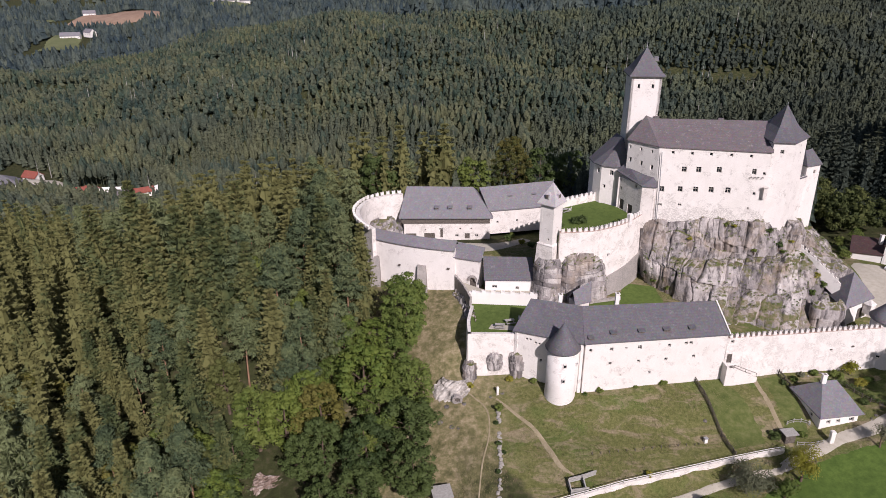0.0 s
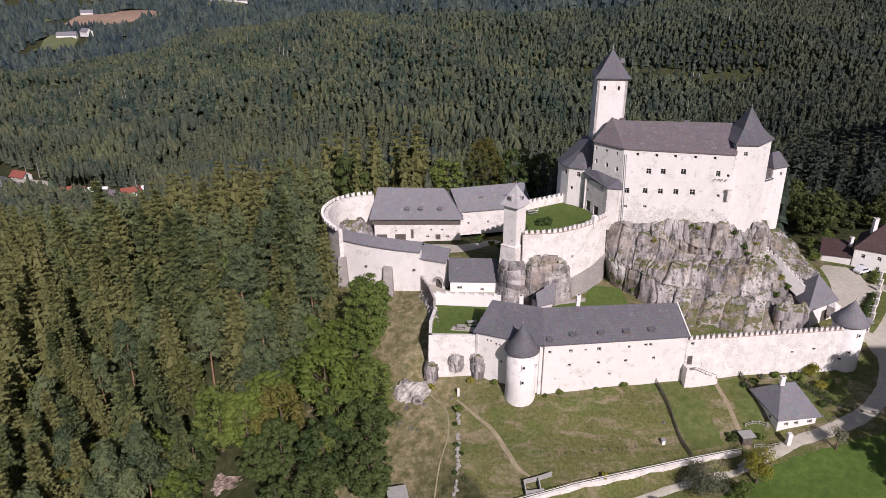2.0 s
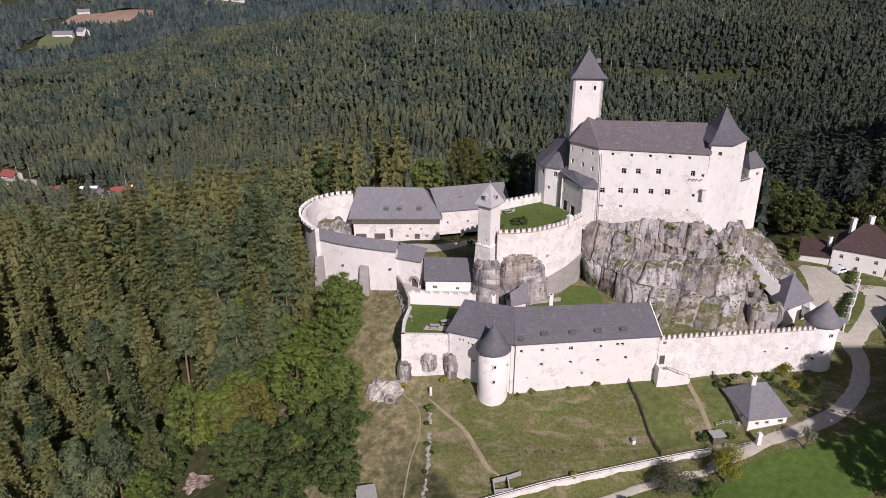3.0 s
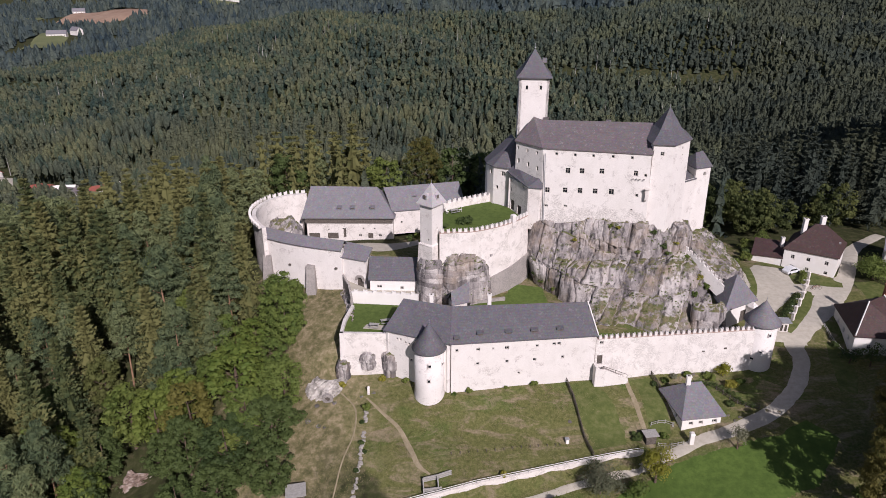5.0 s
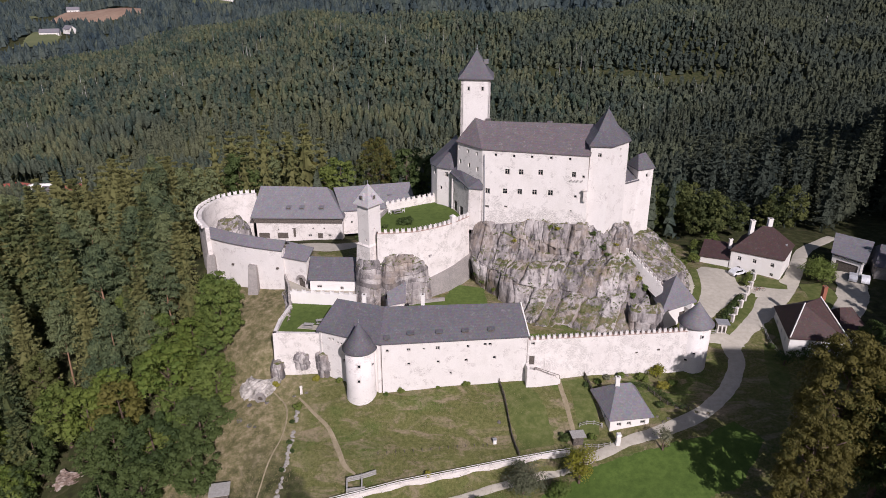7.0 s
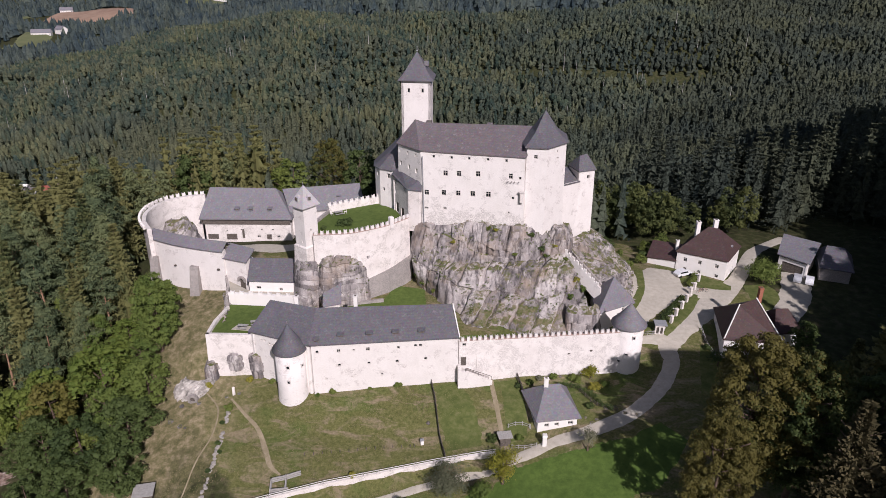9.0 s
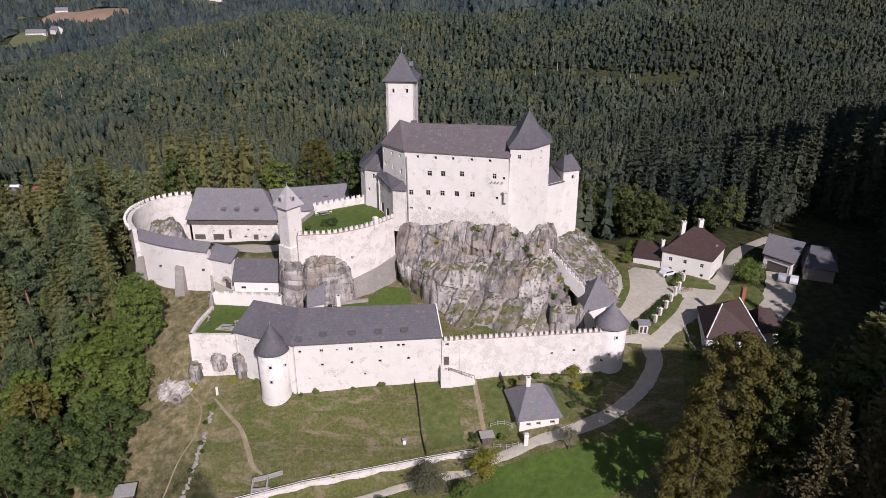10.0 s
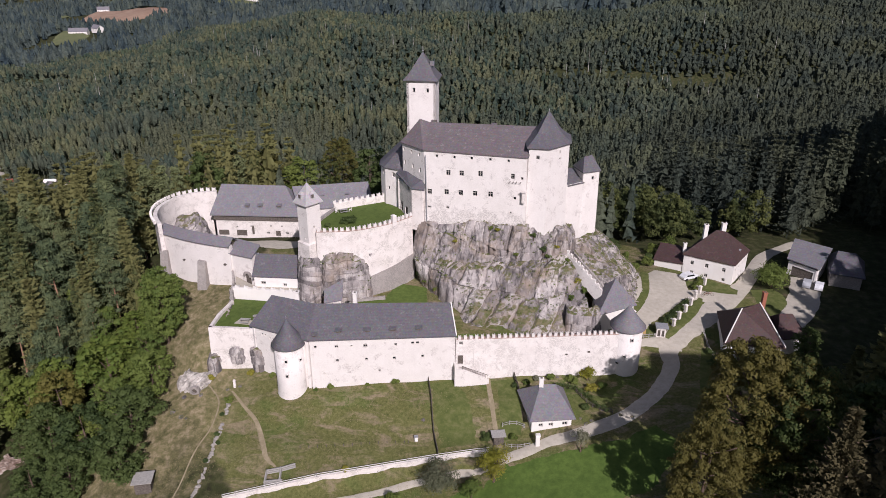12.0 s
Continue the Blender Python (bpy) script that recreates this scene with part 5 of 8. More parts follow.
part("paving", Shape().prism([(8.5, 112.6), (13.0, 112.0), (14, 113.4), (9.2, 114.2)], 9.6, 9.78), GRAVEL, tw)

lo = [(25.0, 104.5), (51.2, 107.6), (50.2, 117.6), (24.6, 114.8)]
low = building("bailey_range", lo, -0.5, 11.35, WHITE, "long white bailey range with small windows and a dark slate roof", "castle building", {
    0: [(1.0, 9.9, 0.55, 0.65), (4.8, 9.9, 0.65, 0.7), (7.5, 9.9, 0.4, 0.4), (10.0, 9.9, 0.75, 0.8), (15.5, 9.9, 0.5, 0.6), (18.6, 10.1, 0.6, 0.6), (19.5, 10.1, 0.6, 0.6),
        (4.8, 6.9, 0.55, 0.6), (10.1, 7.0, 0.55, 0.6), (15.2, 7.0, 0.6, 0.65), (20.4, 7.2, 0.55, 0.65), (2.3, 4.2, 0.5, 0.3), (6.9, 4.3, 0.5, 0.3), (12.4, 4.4, 0.45, 0.5)]})
rl, rr = (25.1, 110.6, 15.6), (49.9, 112.8, 15.4)
lge = grow(lo, 0.3)
roof(low, SLATE, [[(*lge[0], 11.6), (*lge[1], 11.5), rr, rl], [(*lge[2], 11.0), (*lge[3], 11.1), rl, rr]], 0.25, "dark slate roof with four dormers")
gable_walls(low, WHITE, lo, 11.3, (rl, rr))
part("verge", Shape().tube([(51.45, 107.3, 11.55), (50.2, 112.8, 15.5)], 0.14, 4), CLEAN, low, "white verge board")
for x in (30.1, 35.2, 39.8, 44.5):
    y = 104.5 + 0.118 * (x - 25) + 1.35
    dormer(low, x, y, 12.4, 0.118, SLATE, 1.15)
lf = [(13.1, 109.5), (24.7, 104.6), (25.2, 114.6), (19.5, 117.5)]
left = building("bailey_corner_range", lf, -0.5, 11.2, WHITE, "white corner range with a dark slate roof", "castle building",
                {0: [(2.2, 9.9, 0.45, 0.5), (2.9, 9.9, 0.45, 0.5), (3.9, 9.5, 0.45, 0.5), (4.6, 9.4, 0.45, 0.5), (5.0, 6.0, 0.5, 0.6)]})
fe = grow(lf, 0.3)
roof(left, SLATE, [[(*fe[0], 11.3), (*fe[1], 11.5), (25.12, 110.58, 15.65), (16.2, 113.4, 15.7)], [(*fe[2], 11.0), (*fe[3], 10.9), (16.2, 113.4, 15.7), (25.12, 110.58, 15.65)], [(*fe[3], 10.9), (*fe[0], 10.9), (16.2, 113.4, 15.7)]], 0.25, "dark slate roof")
chimney(left, 21.4, 112.3, 13.5, 17.0, 0.7, 0.7)
chimney(low, 32.1, 113.3, 13.5, 16.6, 0.7, 0.7)
dormer(low, 25.9, 105.4, 12.0, 0.118, SLATE, 0.9)


def round_tower(x, y, z0, z1, r, tip, label, holes, lean=(0, 0)):
    root = thing("round_tower", (x, y, z0), label, "castle tower", "round corner towers")
    n = 48
    s = Shape().lathe(x, y, [(r * 1.12, z0), (r * 1.06, z0 + 2.0), (r * 1.01, z0 + 4.5), (r, z1)], n, 0.012)
    part("wall", s, WHITE, root, smooth=True)
    c = Shape().lathe(x + lean[0], y + lean[1], [(r * 1.16, z1 - 0.12), (r * 1.18, z1), (r * 0.86, z1 + (tip - z1) * 0.24), (r * 0.42, z1 + (tip - z1) * 0.62), (0.06, tip)], n, 0.01)
    part("roof", c, GREYSHINGLE if holes > 2 else SLATE, root, "conical shingle roof", smooth=True)
    part("finial", Shape().tube([(x + lean[0], y + lean[1], tip - 0.2), (x + lean[0], y + lean[1], tip + 0.6)], 0.05), LEAD, root)
    return root


t1 = round_tower(21.1, 104.9, -2.0, 10.6, 2.66, 15.5, "round white corner tower with a dark conical roof", 2)
t2 = round_tower(83.5, 113.5, -1.5, 11.2, 2.85, 15.4, "round white corner tower with a grey conical roof", 3)


def tower_window(root, cx, cy, r, ang, z, w, h):
    a = radians(ang)
    x, y = cx + math.sin(a) * r, cy - math.cos(a) * r
    s = Shape()
    for u in (-w / 2, w / 2):
        s.box(u, 0, 0, 0.1, 0.3, h + 0.2)
    for u in (-h / 2, h / 2):
        s.box(0, 0, u, w + 0.1, 0.3, 0.1)
    ob = part("window", s, WHITE, root, m=Matrix.Translation((x, y, z)) @ Matrix.Rotation(a, 4, "Z"))
    g = new("pane", Shape().box(0, -0.06, 0, w, 0.12, h).mesh("pane", GLASS))
    g.parent = ob


for a, z, w, h in ((2, 8.3, 0.55, 0.6), (0, 5.2, 0.5, 0.6), (58, 8.0, 0.5, 0.5)):
    tower_window(t1, 21.1, 104.9, 2.72, a, z, w, h)
for a, z, w, h in ((8, 9.6, 0.5, 0.6), (-12, 6.0, 0.55, 0.4), (-38, 4.3, 0.8, 0.5)):
    tower_window(t2, 83.5, 113.5, 2.92, a, z, w, h)

curtain = thing("curtain_wall", (66, 109.5, 0), "long white curtain wall with battlements", "wall", kind="structure")
cl = [(51.5, 107.9), (60, 109.0), (70, 110.1), (81.6, 111.5)]
wall_panel(curtain, CURTAINWALL, (51.3, 107.3), (54.6, 107.7), -1.0, 10.3, (51.3, 107.8), (54.6, 108.2), [(1.0, 9.9 - 0.3, 0.7, 0.7)], 0.9, [(0.9, 6.1, 1.0, 1.9)])
wall_run("wall", [(54.6, 108.2), (60, 109.0), (70, 110.15), (81.6, 111.5)], -1.0, 10.3, 0.9, CURTAINWALL, curtain, foot=0.5)
merlons(curtain, cl, 10.28, 1.05, 0.55, 0.45, 0.85)
part("coping", Shape().prism([(51.5, 107.86), (60, 108.96), (81.6, 111.46), (81.6, 112.4), (60, 110.0), (51.5, 108.9)], 10.2, 10.31), TILECAP, curtain)
for x, y, z in ((76.2, 110.7, 6.8), (72.0, 110.3, 6.4)):
    # dark block in the wall face, no hole: the slit's shade is its colour
    part("loophole", Shape().box(x, y, z, 0.45, 0.35, 0.28, 7), TIMBER, curtain)
steps = thing("door_stair", (53, 106.5, 1.5), "walled stone stair up to a door in the curtain wall", "stair")
wall_run("wall", [(51.4, 105.9), (53, 106.0), (57.6, 106.9)], 0.5, 0, 0.3, WHITE, steps, [5.2, 5.0, 2.5])
part("wall", Shape().box(51.3, 106.8, 3.2, 0.35, 1.9, 4.8, 6), WHITE, steps)
for i in range(9):
    part("step", Shape().box(53.0 + i * 0.48, 107.0 + i * 0.06, 4.6 - i * 0.3 - 1.4, 0.5, 1.3, 3.0, 7), STONE, steps)
part("rail", Shape().tube([(52.6, 106.1, 5.8), (57.4, 107.0, 3.4)], 0.05).tube([(52.6, 106.1, 5.8), (52.6, 106.1, 5.0)], 0.04).tube([(55, 106.5, 4.6), (55, 106.5, 3.8)], 0.04).tube([(57.4, 107, 3.4), (57.4, 107, 2.4)], 0.04), TIMBER, steps, "wooden handrail")

# ---- stair up the rock and the gate building ----
rs = thing("rock_stair", (73, 127, 12), "battlemented stair wall climbing the castle rock", "stair", kind="structure")
sl = [(71.8, 131.9, 19.5), (76.5, 127.9, 15.8), (80.4, 125.3, 12.2)]
line = [p[:2] for p in sl]
wall_run("wall", line, [p[2] - 3.4 for p in sl], 0, 0.45, WHITE, rs, [p[2] for p in sl])
wall_run("wall", offset_line(line, 2.3), [p[2] - 2.4 for p in sl], 0, 0.4, STONE, rs, [p[2] - 0.7 for p in sl])
merlons(rs, [(*p, s_[2] - 0.05) for p, s_ in zip(line, sl)], 0, 0.95, 0.5, 0.42, 0.7)
for i in range(40):
    t = i / 39 * 1.999
    k = int(t)
    x, y, z = lerp(sl[k], sl[k + 1], t - k)
    part("step", Shape().box(x + 0.85, y + 1.05, z - 1.9, 0.42, 1.9, 1.2, -38), STONE, rs)

wh = [(79.6, 121.0), (87.2, 125.3), (85.5, 130.6), (79.6, 129.4)]
# the dark door leaf stands in for the shaded arch gap
whouse = building("gate_building", wh, 4.0, 9.3, CLEAN, "white gate building with a big grey tent roof", "gatehouse", None, None, 0.5, {0: [(6.0, 6.0, 2.2, 3.2)]})
roof(whouse, GREYSHINGLE, tent(wh, 9.3, (83.2, 126.4, 14.5), 0.5), 0.2, "steep grey shingle tent roof")
part("oriel", Shape().box(86.2, 123.6, 7.6, 1.6, 1.6, 2.2, 29).box(86.2, 123.6, 9.1, 1.9, 1.9, 0.9, 29, 0.1), WHITE, whouse, "small walled oriel beside the gate")

# ---- houses outside the walls ----
h1 = [(103.3, 148.3), (113.0, 142.8), (119.0, 151.1), (109.3, 156.6)]
house = building("white_house", h1, 3.5, 10.5, CLEAN, "two-storey white house with a dark hipped tile roof", "house", {
    0: [(2.0, 8.7, 0.8, 1.0), (5.3, 8.7, 0.8, 1.0), (9.1, 8.6, 0.8, 1.0), (2.2, 6.3, 0.75, 0.8), (5.4, 6.3, 0.75, 0.8), (9.3, 6.2, 0.75, 0.8)],
    1: [(1.6, 8.6, 0.7, 0.9), (4.0, 8.6, 0.7, 0.9), (6.4, 8.6, 0.7, 0.9), (8.6, 8.6, 0.7, 0.9), (1.6, 6.4, 0.7, 0.9), (4.0, 6.4, 0.7, 0.9), (6.4, 6.4, 0.7, 0.9)]})
roof(house, TILE, hip(h1, 10.5, ((110.6, 150.6, 15.7), (112.6, 149.5, 15.7)), 0.3), 0.2, "dark red-brown tile roof")
chimney(house, 108.2, 150.8, 13.0, 16.8, 0.9, 0.9)
chimney(house, 112.2, 150.8, 14.0, 17.3, 1.0, 0.9)
for x, y, z in ((108.0, 147.6, 11.5), (115.6, 148.0, 11.9)):
    part("roof_light", Shape().box(x, y, z, 0.7, 0.6, 0.3, -30), LEAD, house)
ax = [(97.6, 151.6), (103.2, 148.5), (105.8, 152.6), (100.0, 156.0)]
annex = building("garage", ax, 3.5, 7.6, CLEAN, "low white outbuilding with a dark roof beside the house", "outbuilding")
roof(annex, TILE, [[(*grow(ax, 0.3)[0], 7.5), (*grow(ax, 0.3)[1], 8.0), (*grow(ax, 0.3)[2], 10.2), (*grow(ax, 0.3)[3], 9.8)]], 0.2)
chimney(annex, 104.3, 151.8, 9.0, 11.6, 0.7, 0.7)
h2 = [(102.9, 115.2), (113.2, 114.0), (114.9, 126.0), (105.4, 127.3)]
nb = building("neighbour_house", h2, 1.0, 7.0, CLEAN, "house in shade with a dark tile roof and white verge boards", "house", {3: [(3, 4.8, 0.8, 1.0), (6.5, 4.8, 0.8, 1.0), (9.5, 4.8, 0.8, 1.0)], 0: [(3, 4.4, 0.8, 1.0), (7, 4.4, 0.8, 1.0)]})
r0, r1 = (106.3, 119.0, 12.2), (110.6, 121.6, 12.2)
roof(nb, TILE, hip(h2, 6.9, (r0, r1), 0.4), 0.22, "dark tile roof")
part("verge", Shape().tube([(102.6, 114.8, 7.1), (106.3, 119.0, 12.35)], 0.14, 4), CLEAN, nb, "white verge board")
part("verge", Shape().tube([(113.5, 113.6, 7.1), (110.6, 121.6, 12.35)], 0.14, 4), CLEAN, nb, "white verge board")
chimney(nb, 111.8, 122.8, 10.0, 13.9, 0.7, 0.9, BRICK)
h2b = [(113.4, 116.8), (118.9, 118.0), (118.4, 124.5), (114.6, 124.8)]
nbw = building("house_wing", h2b, 1.0, 7.2, CLEAN, "low house wing with a brown tile roof", "outbuilding")
roof(nbw, TILE, hip(h2b, 7.1, ((114.7, 121.2, 10.2), (117.2, 121.3, 10.2)), 0.4), 0.2)
fs = [(128.2, 149.8), (132.6, 144.6), (137.6, 151.2), (132.0, 156.2)]
shed = building("farm_shed", fs, 4.0, 8.6, CLEAN, "white farm shed with a grey sheet roof and open timber front", "shed", None, None, 0.4, {0: [(3.4, 6.2, 5.0, 3.0)]})
roof(shed, GREYSHINGLE, [[(*grow(fs, 0.5)[0], 9.3), (*grow(fs, 0.5)[1], 9.3), (*grow(fs, 0.5)[2], 11.4), (*grow(fs, 0.5)[3], 11.4)]], 0.2, "grey sheet roof")
f2 = [(135.2, 143.8), (141, 141.4), (145, 150), (139, 153)]
shed2 = building("farm_building", f2, 4.0, 8.8, STONE, "grey farm building in deep shade", "shed")
roof(shed2, SLATE, [[(*grow(f2, 0.5)[0], 8.7), (*grow(f2, 0.5)[1], 8.7), (141.8, 147.6, 11.8), (138.4, 149.0, 11.8)], [(*grow(f2, 0.5)[1], 8.7), (*grow(f2, 0.5)[2], 8.7), (141.8, 147.6, 11.8)], [(*grow(f2, 0.5)[2], 8.7), (*grow(f2, 0.5)[3], 8.7), (138.4, 149.0, 11.8), (141.8, 147.6, 11.8)], [(*grow(f2, 0.5)[3], 8.7), (*grow(f2, 0.5)[0], 8.7), (138.4, 149.0, 11.8)]], 0.2)

ld = [(65.0, 97.4), (72.0, 98.3), (70.8, 105.4), (63.4, 104.4)]
lodge = building("lodge", ld, -4.5, 1.2, CLEAN, "small white lodge with a hipped grey shingle roof", "house",
                 {0: [(1.6, -0.3, 0.75, 0.75), (3.4, -0.25, 0.75, 0.75), (5.9, -0.15, 0.9, 0.8)], 3: [(2.0, -0.1, 0.7, 0.8), (5.0, -0.1, 0.7, 0.8)]})
le4 = [(x, y, z) for (x, y), z in zip(grow(ld, 0.55), (1.05, 1.2, 1.9, 1.9))]
l0, l1 = (66.6, 102.0, 5.2), (69.2, 102.3, 5.2)
roof(lodge, GREYSHINGLE, [[le4[0], le4[1], l1, l0], [le4[1], le4[2], l1], [le4[2], le4[3], l0, l1], [le4[3], le4[0], l0]], 0.2, "hipped grey shingle roof with a low front eave")
chimney(lodge, 66.7, 101.9, 4.0, 6.5, 0.75, 0.6)
pil = thing("gate_pillar", (65.9, 94.6, gz(65.9, 94.6)), "white gate pillar beside the lodge", "pillar")
part("shaft", Shape().box(65.9, 94.6, gz(65.9, 94.6) + 0.9, 0.7, 0.7, 2.4), CLEAN, pil)
part("cap", Shape().box(65.9, 94.6, gz(65.9, 94.6) + 2.2, 0.9, 0.9, 0.25, 0, 0.7), CLEAN, pil)

# ---- trees ----
rng = np.random.default_rng(7)


def tri_mesh(name, tris, mat):
    """A mesh from an array of triangles (n, 3, 3)."""
    co = np.asarray(tris, np.float32).reshape(-1, 3)
    return fast_mesh(name, co, np.arange(len(co)).reshape(-1, 3), mat)


def trunk_mesh(name, h, r, mat, bend=0.2, limbs=0, lo=0.3, reach=2.0):
    s = Shape()
    ph = rng.uniform(0, 6.28)
    pts = [(bend * math.sin(ph + 2.2 * t) * t, bend * math.cos(ph + 1.7 * t) * t, h * t) for t in np.linspace(0, 1, 7)]
    n = 7
    for (p, q, t) in zip(pts[:-1], pts[1:], np.linspace(0, 1, 7)[:-1]):
        r0, r1 = r * (1 - t) + 0.03, r * (1 - t - 1 / 6) + 0.03
        k = len(s.v)
        for c, rr in ((p, r0), (q, r1)):
            s.v += [(c[0] + rr * math.cos(6.283 * i / n), c[1] + rr * math.sin(6.283 * i / n), c[2]) for i in range(n)]
        s.f += [(k + i, k + (i + 1) % n, k + n + (i + 1) % n, k + n + i) for i in range(n)]
    for i in range(limbs):
        z = h * rng.uniform(lo, 0.85)
        a = rng.uniform(0, 6.28)
        d = reach * rng.uniform(0.5, 1.0)
        s.tube([(0, 0, z), (math.cos(a) * d * 0.5, math.sin(a) * d * 0.5, z + d * 0.25), (math.cos(a) * d, math.sin(a) * d, z + d * 0.65)], r * 0.22, 4)
    s.v = [(x, y, z - 0.6) for x, y, z in s.v]
    return s.mesh(name, mat, False, True)


def sprays(base, out, length, width, droop, n, size=0.5):
    """Twigs hanging ragged along branches: arrays of base points and outward unit vectors."""
    m = len(base)
    up = np.array([0, 0, 1.0])
    side = np.cross(out, up)
    tris = []
    for k in range(2 * n):
        s0 = np.clip((k + rng.uniform(0, 1.6, (m, 1))) / (2 * n), 0.05, 1)
        off = rng.uniform(-1, 1, (m, 1)) * width * (1.05 - 0.8 * s0)
        p = base + out * length[:, None] * s0 - up * droop[:, None] * (s0 ** 1.5 - 0.25 * s0 ** 4) + side * off - up * np.abs(off) * 0.35
        sz = size * rng.uniform(0.6, 1.3, (m, 1))
        a = p + out * sz * 0.9 + side * sz * rng.uniform(-0.3, 0.9, (m, 1)) * np.sign(off)
        b = p - side * sz * 0.45 * np.sign(off) - up * sz * rng.uniform(0.3, 1.1, (m, 1)) + out * sz * rng.uniform(-0.1, 0.5, (m, 1))
        tris.append(np.stack([p + up * sz * 0.2, a, b], 1))
    return np.concatenate(tris)


def cheap_spruce(tiers, n, r, h, lo=0.12):
    """A solid spruce of a few overlapping skirts with ragged hems."""
    tris = []
    for k in range(tiers):
        t = k / tiers
        z1 = h * (lo + (1 - lo) * min(1.0, (k + 1.7) / tiers))
        z0 = h * (lo + (1 - lo) * t)
        a = np.linspace(0, 6.283, n, endpoint=False) + rng.uniform(0, 6) + rng.uniform(-0.25, 0.25, n)
        rr = r * (1 - t) ** 0.75 * rng.uniform(0.75, 1.2, n) * np.where(np.arange(n) % 2, 0.62, 1.08) + 0.25
        ring = np.stack([np.cos(a) * rr, np.sin(a) * rr, z0 + rng.uniform(-0.6, 0.6, n)], 1)
        tip = np.array([rng.uniform(-0.2, 0.2), rng.uniform(-0.2, 0.2), z1])
        tris.append(np.stack([ring, np.roll(ring, -1, 0), np.repeat(tip[None], n, 0)], 1))
    return np.concatenate(tris)


def spruce_crown(h, r, lo=0.12, whorls=24, per=8, gaps=0.0, core=0.4):
    t = np.repeat(np.linspace(0, 1, whorls) ** 0.92, per)
    t = np.clip(t + rng.uniform(-0.008, 0.008, len(t)), 0, 0.995)
    keep = rng.random(len(t)) > gaps
    t = t[keep]
    z = h * (lo + (1 - lo) * t)
    a = rng.uniform(0, 6.283, len(t))
    length = r * (1 - t) ** 0.95 * rng.uniform(0.6, 1.15, len(t)) + 0.2
    out = np.stack([np.cos(a), np.sin(a), 0.3 * t - 0.05], 1)
    base = np.stack([np.zeros_like(z), np.zeros_like(z), z], 1)
    body = sprays(base, out, length, 0.72, length * rng.uniform(0.15, 0.5, len(t)), 6, 0.4)
    top = np.array([[[0.05, 0, h - 0.4], [-0.05, 0.03, h - 0.4], [0, 0, h + 0.7]], [[0, 0.05, h - 0.4], [0, -0.05, h - 0.4], [0, 0, h + 0.7]]])
    return np.concatenate([body, top, cheap_spruce(7, 8, r * core, h * 0.94, lo)])


def puffs(centres, radii, per, size, flat_z=0.75, slim=1.0):
    """Clumps of small leaf sprays round centres: uneven, with gaps between them."""
    per = 2 * per
    size = 0.86 * size
    c = np.repeat(centres, per, 0)
    r = np.repeat(radii, per)[:, None]
    d = rng.normal(size=(len(c), 3))
    d /= np.linalg.norm(d, axis=1, keepdims=True)
    d[:, 2] = np.where(d[:, 2] < -0.35, -d[:, 2], d[:, 2])
    p = c + d * r * rng.uniform(0.55, 1.05, (len(c), 1)) * np.array([1, 1, flat_z])
    u = np.cross(d, rng.normal(size=d.shape))
    u /= np.linalg.norm(u, axis=1, keepdims=True)
    w = np.cross(d, u)
    s = size * rng.uniform(0.6, 1.4, (len(c), 1))
    tilt = d * s * rng.uniform(-0.5, 0.5, (len(c), 1))
    return np.stack([p + u * s / slim, p + w * s * 0.8 * slim + tilt, p - (u * 0.8 / slim + w * 0.35 * slim) * s - tilt], 1)


def round_crown(h, r, lo=0.2, n=60, per=34, size=0.42, squash=1.0, pr=0.3):
    d = rng.normal(size=(n, 3))
    d /= np.linalg.norm(d, axis=1, keepdims=True)
    rad = rng.uniform(0.5, 0.95, (n, 1)) ** 0.6
    lobes = 1 + 0.22 * np.sin(3 * np.arctan2(d[:, 1], d[:, 0]) + rng.uniform(0, 6)) * (1 - d[:, 2] ** 2)
    half = h * (1 - lo) / 2
    c = d * rad * np.stack([r * lobes * 0.85, r * lobes * 0.85, np.full(n, half * 0.88 * squash)], 1) + np.array([0, 0, h * lo + half])
    return puffs(c, r * pr * rng.uniform(0.7, 1.25, n), per, size)


def pine_crown(h, r, lo=0.4, n=60, per=26):
    t = rng.random(n) ** 0.85
    z = h * (lo + (1 - lo) * t)
    a = rng.uniform(0, 6.283, n)
    d = r * np.clip(1.08 - t ** 1.6, 0.04, 1) * rng.uniform(0.15, 1.0, n) ** 0.7
    c = np.stack([np.cos(a) * d, np.sin(a) * d, z + 0.12 * d], 1)
    return puffs(c, r * 0.26 * rng.uniform(0.6, 1.6, n), per, 0.3, 0.55, 0.62)


def tree_proto(name, trunk, crown, label):
    root = thing(name, (0, 0, 0), label, "tree")
    for nm, me in (("trunk", trunk), ("crown", crown)):
        ob = new(nm, me)
        ob.parent = root
    return root


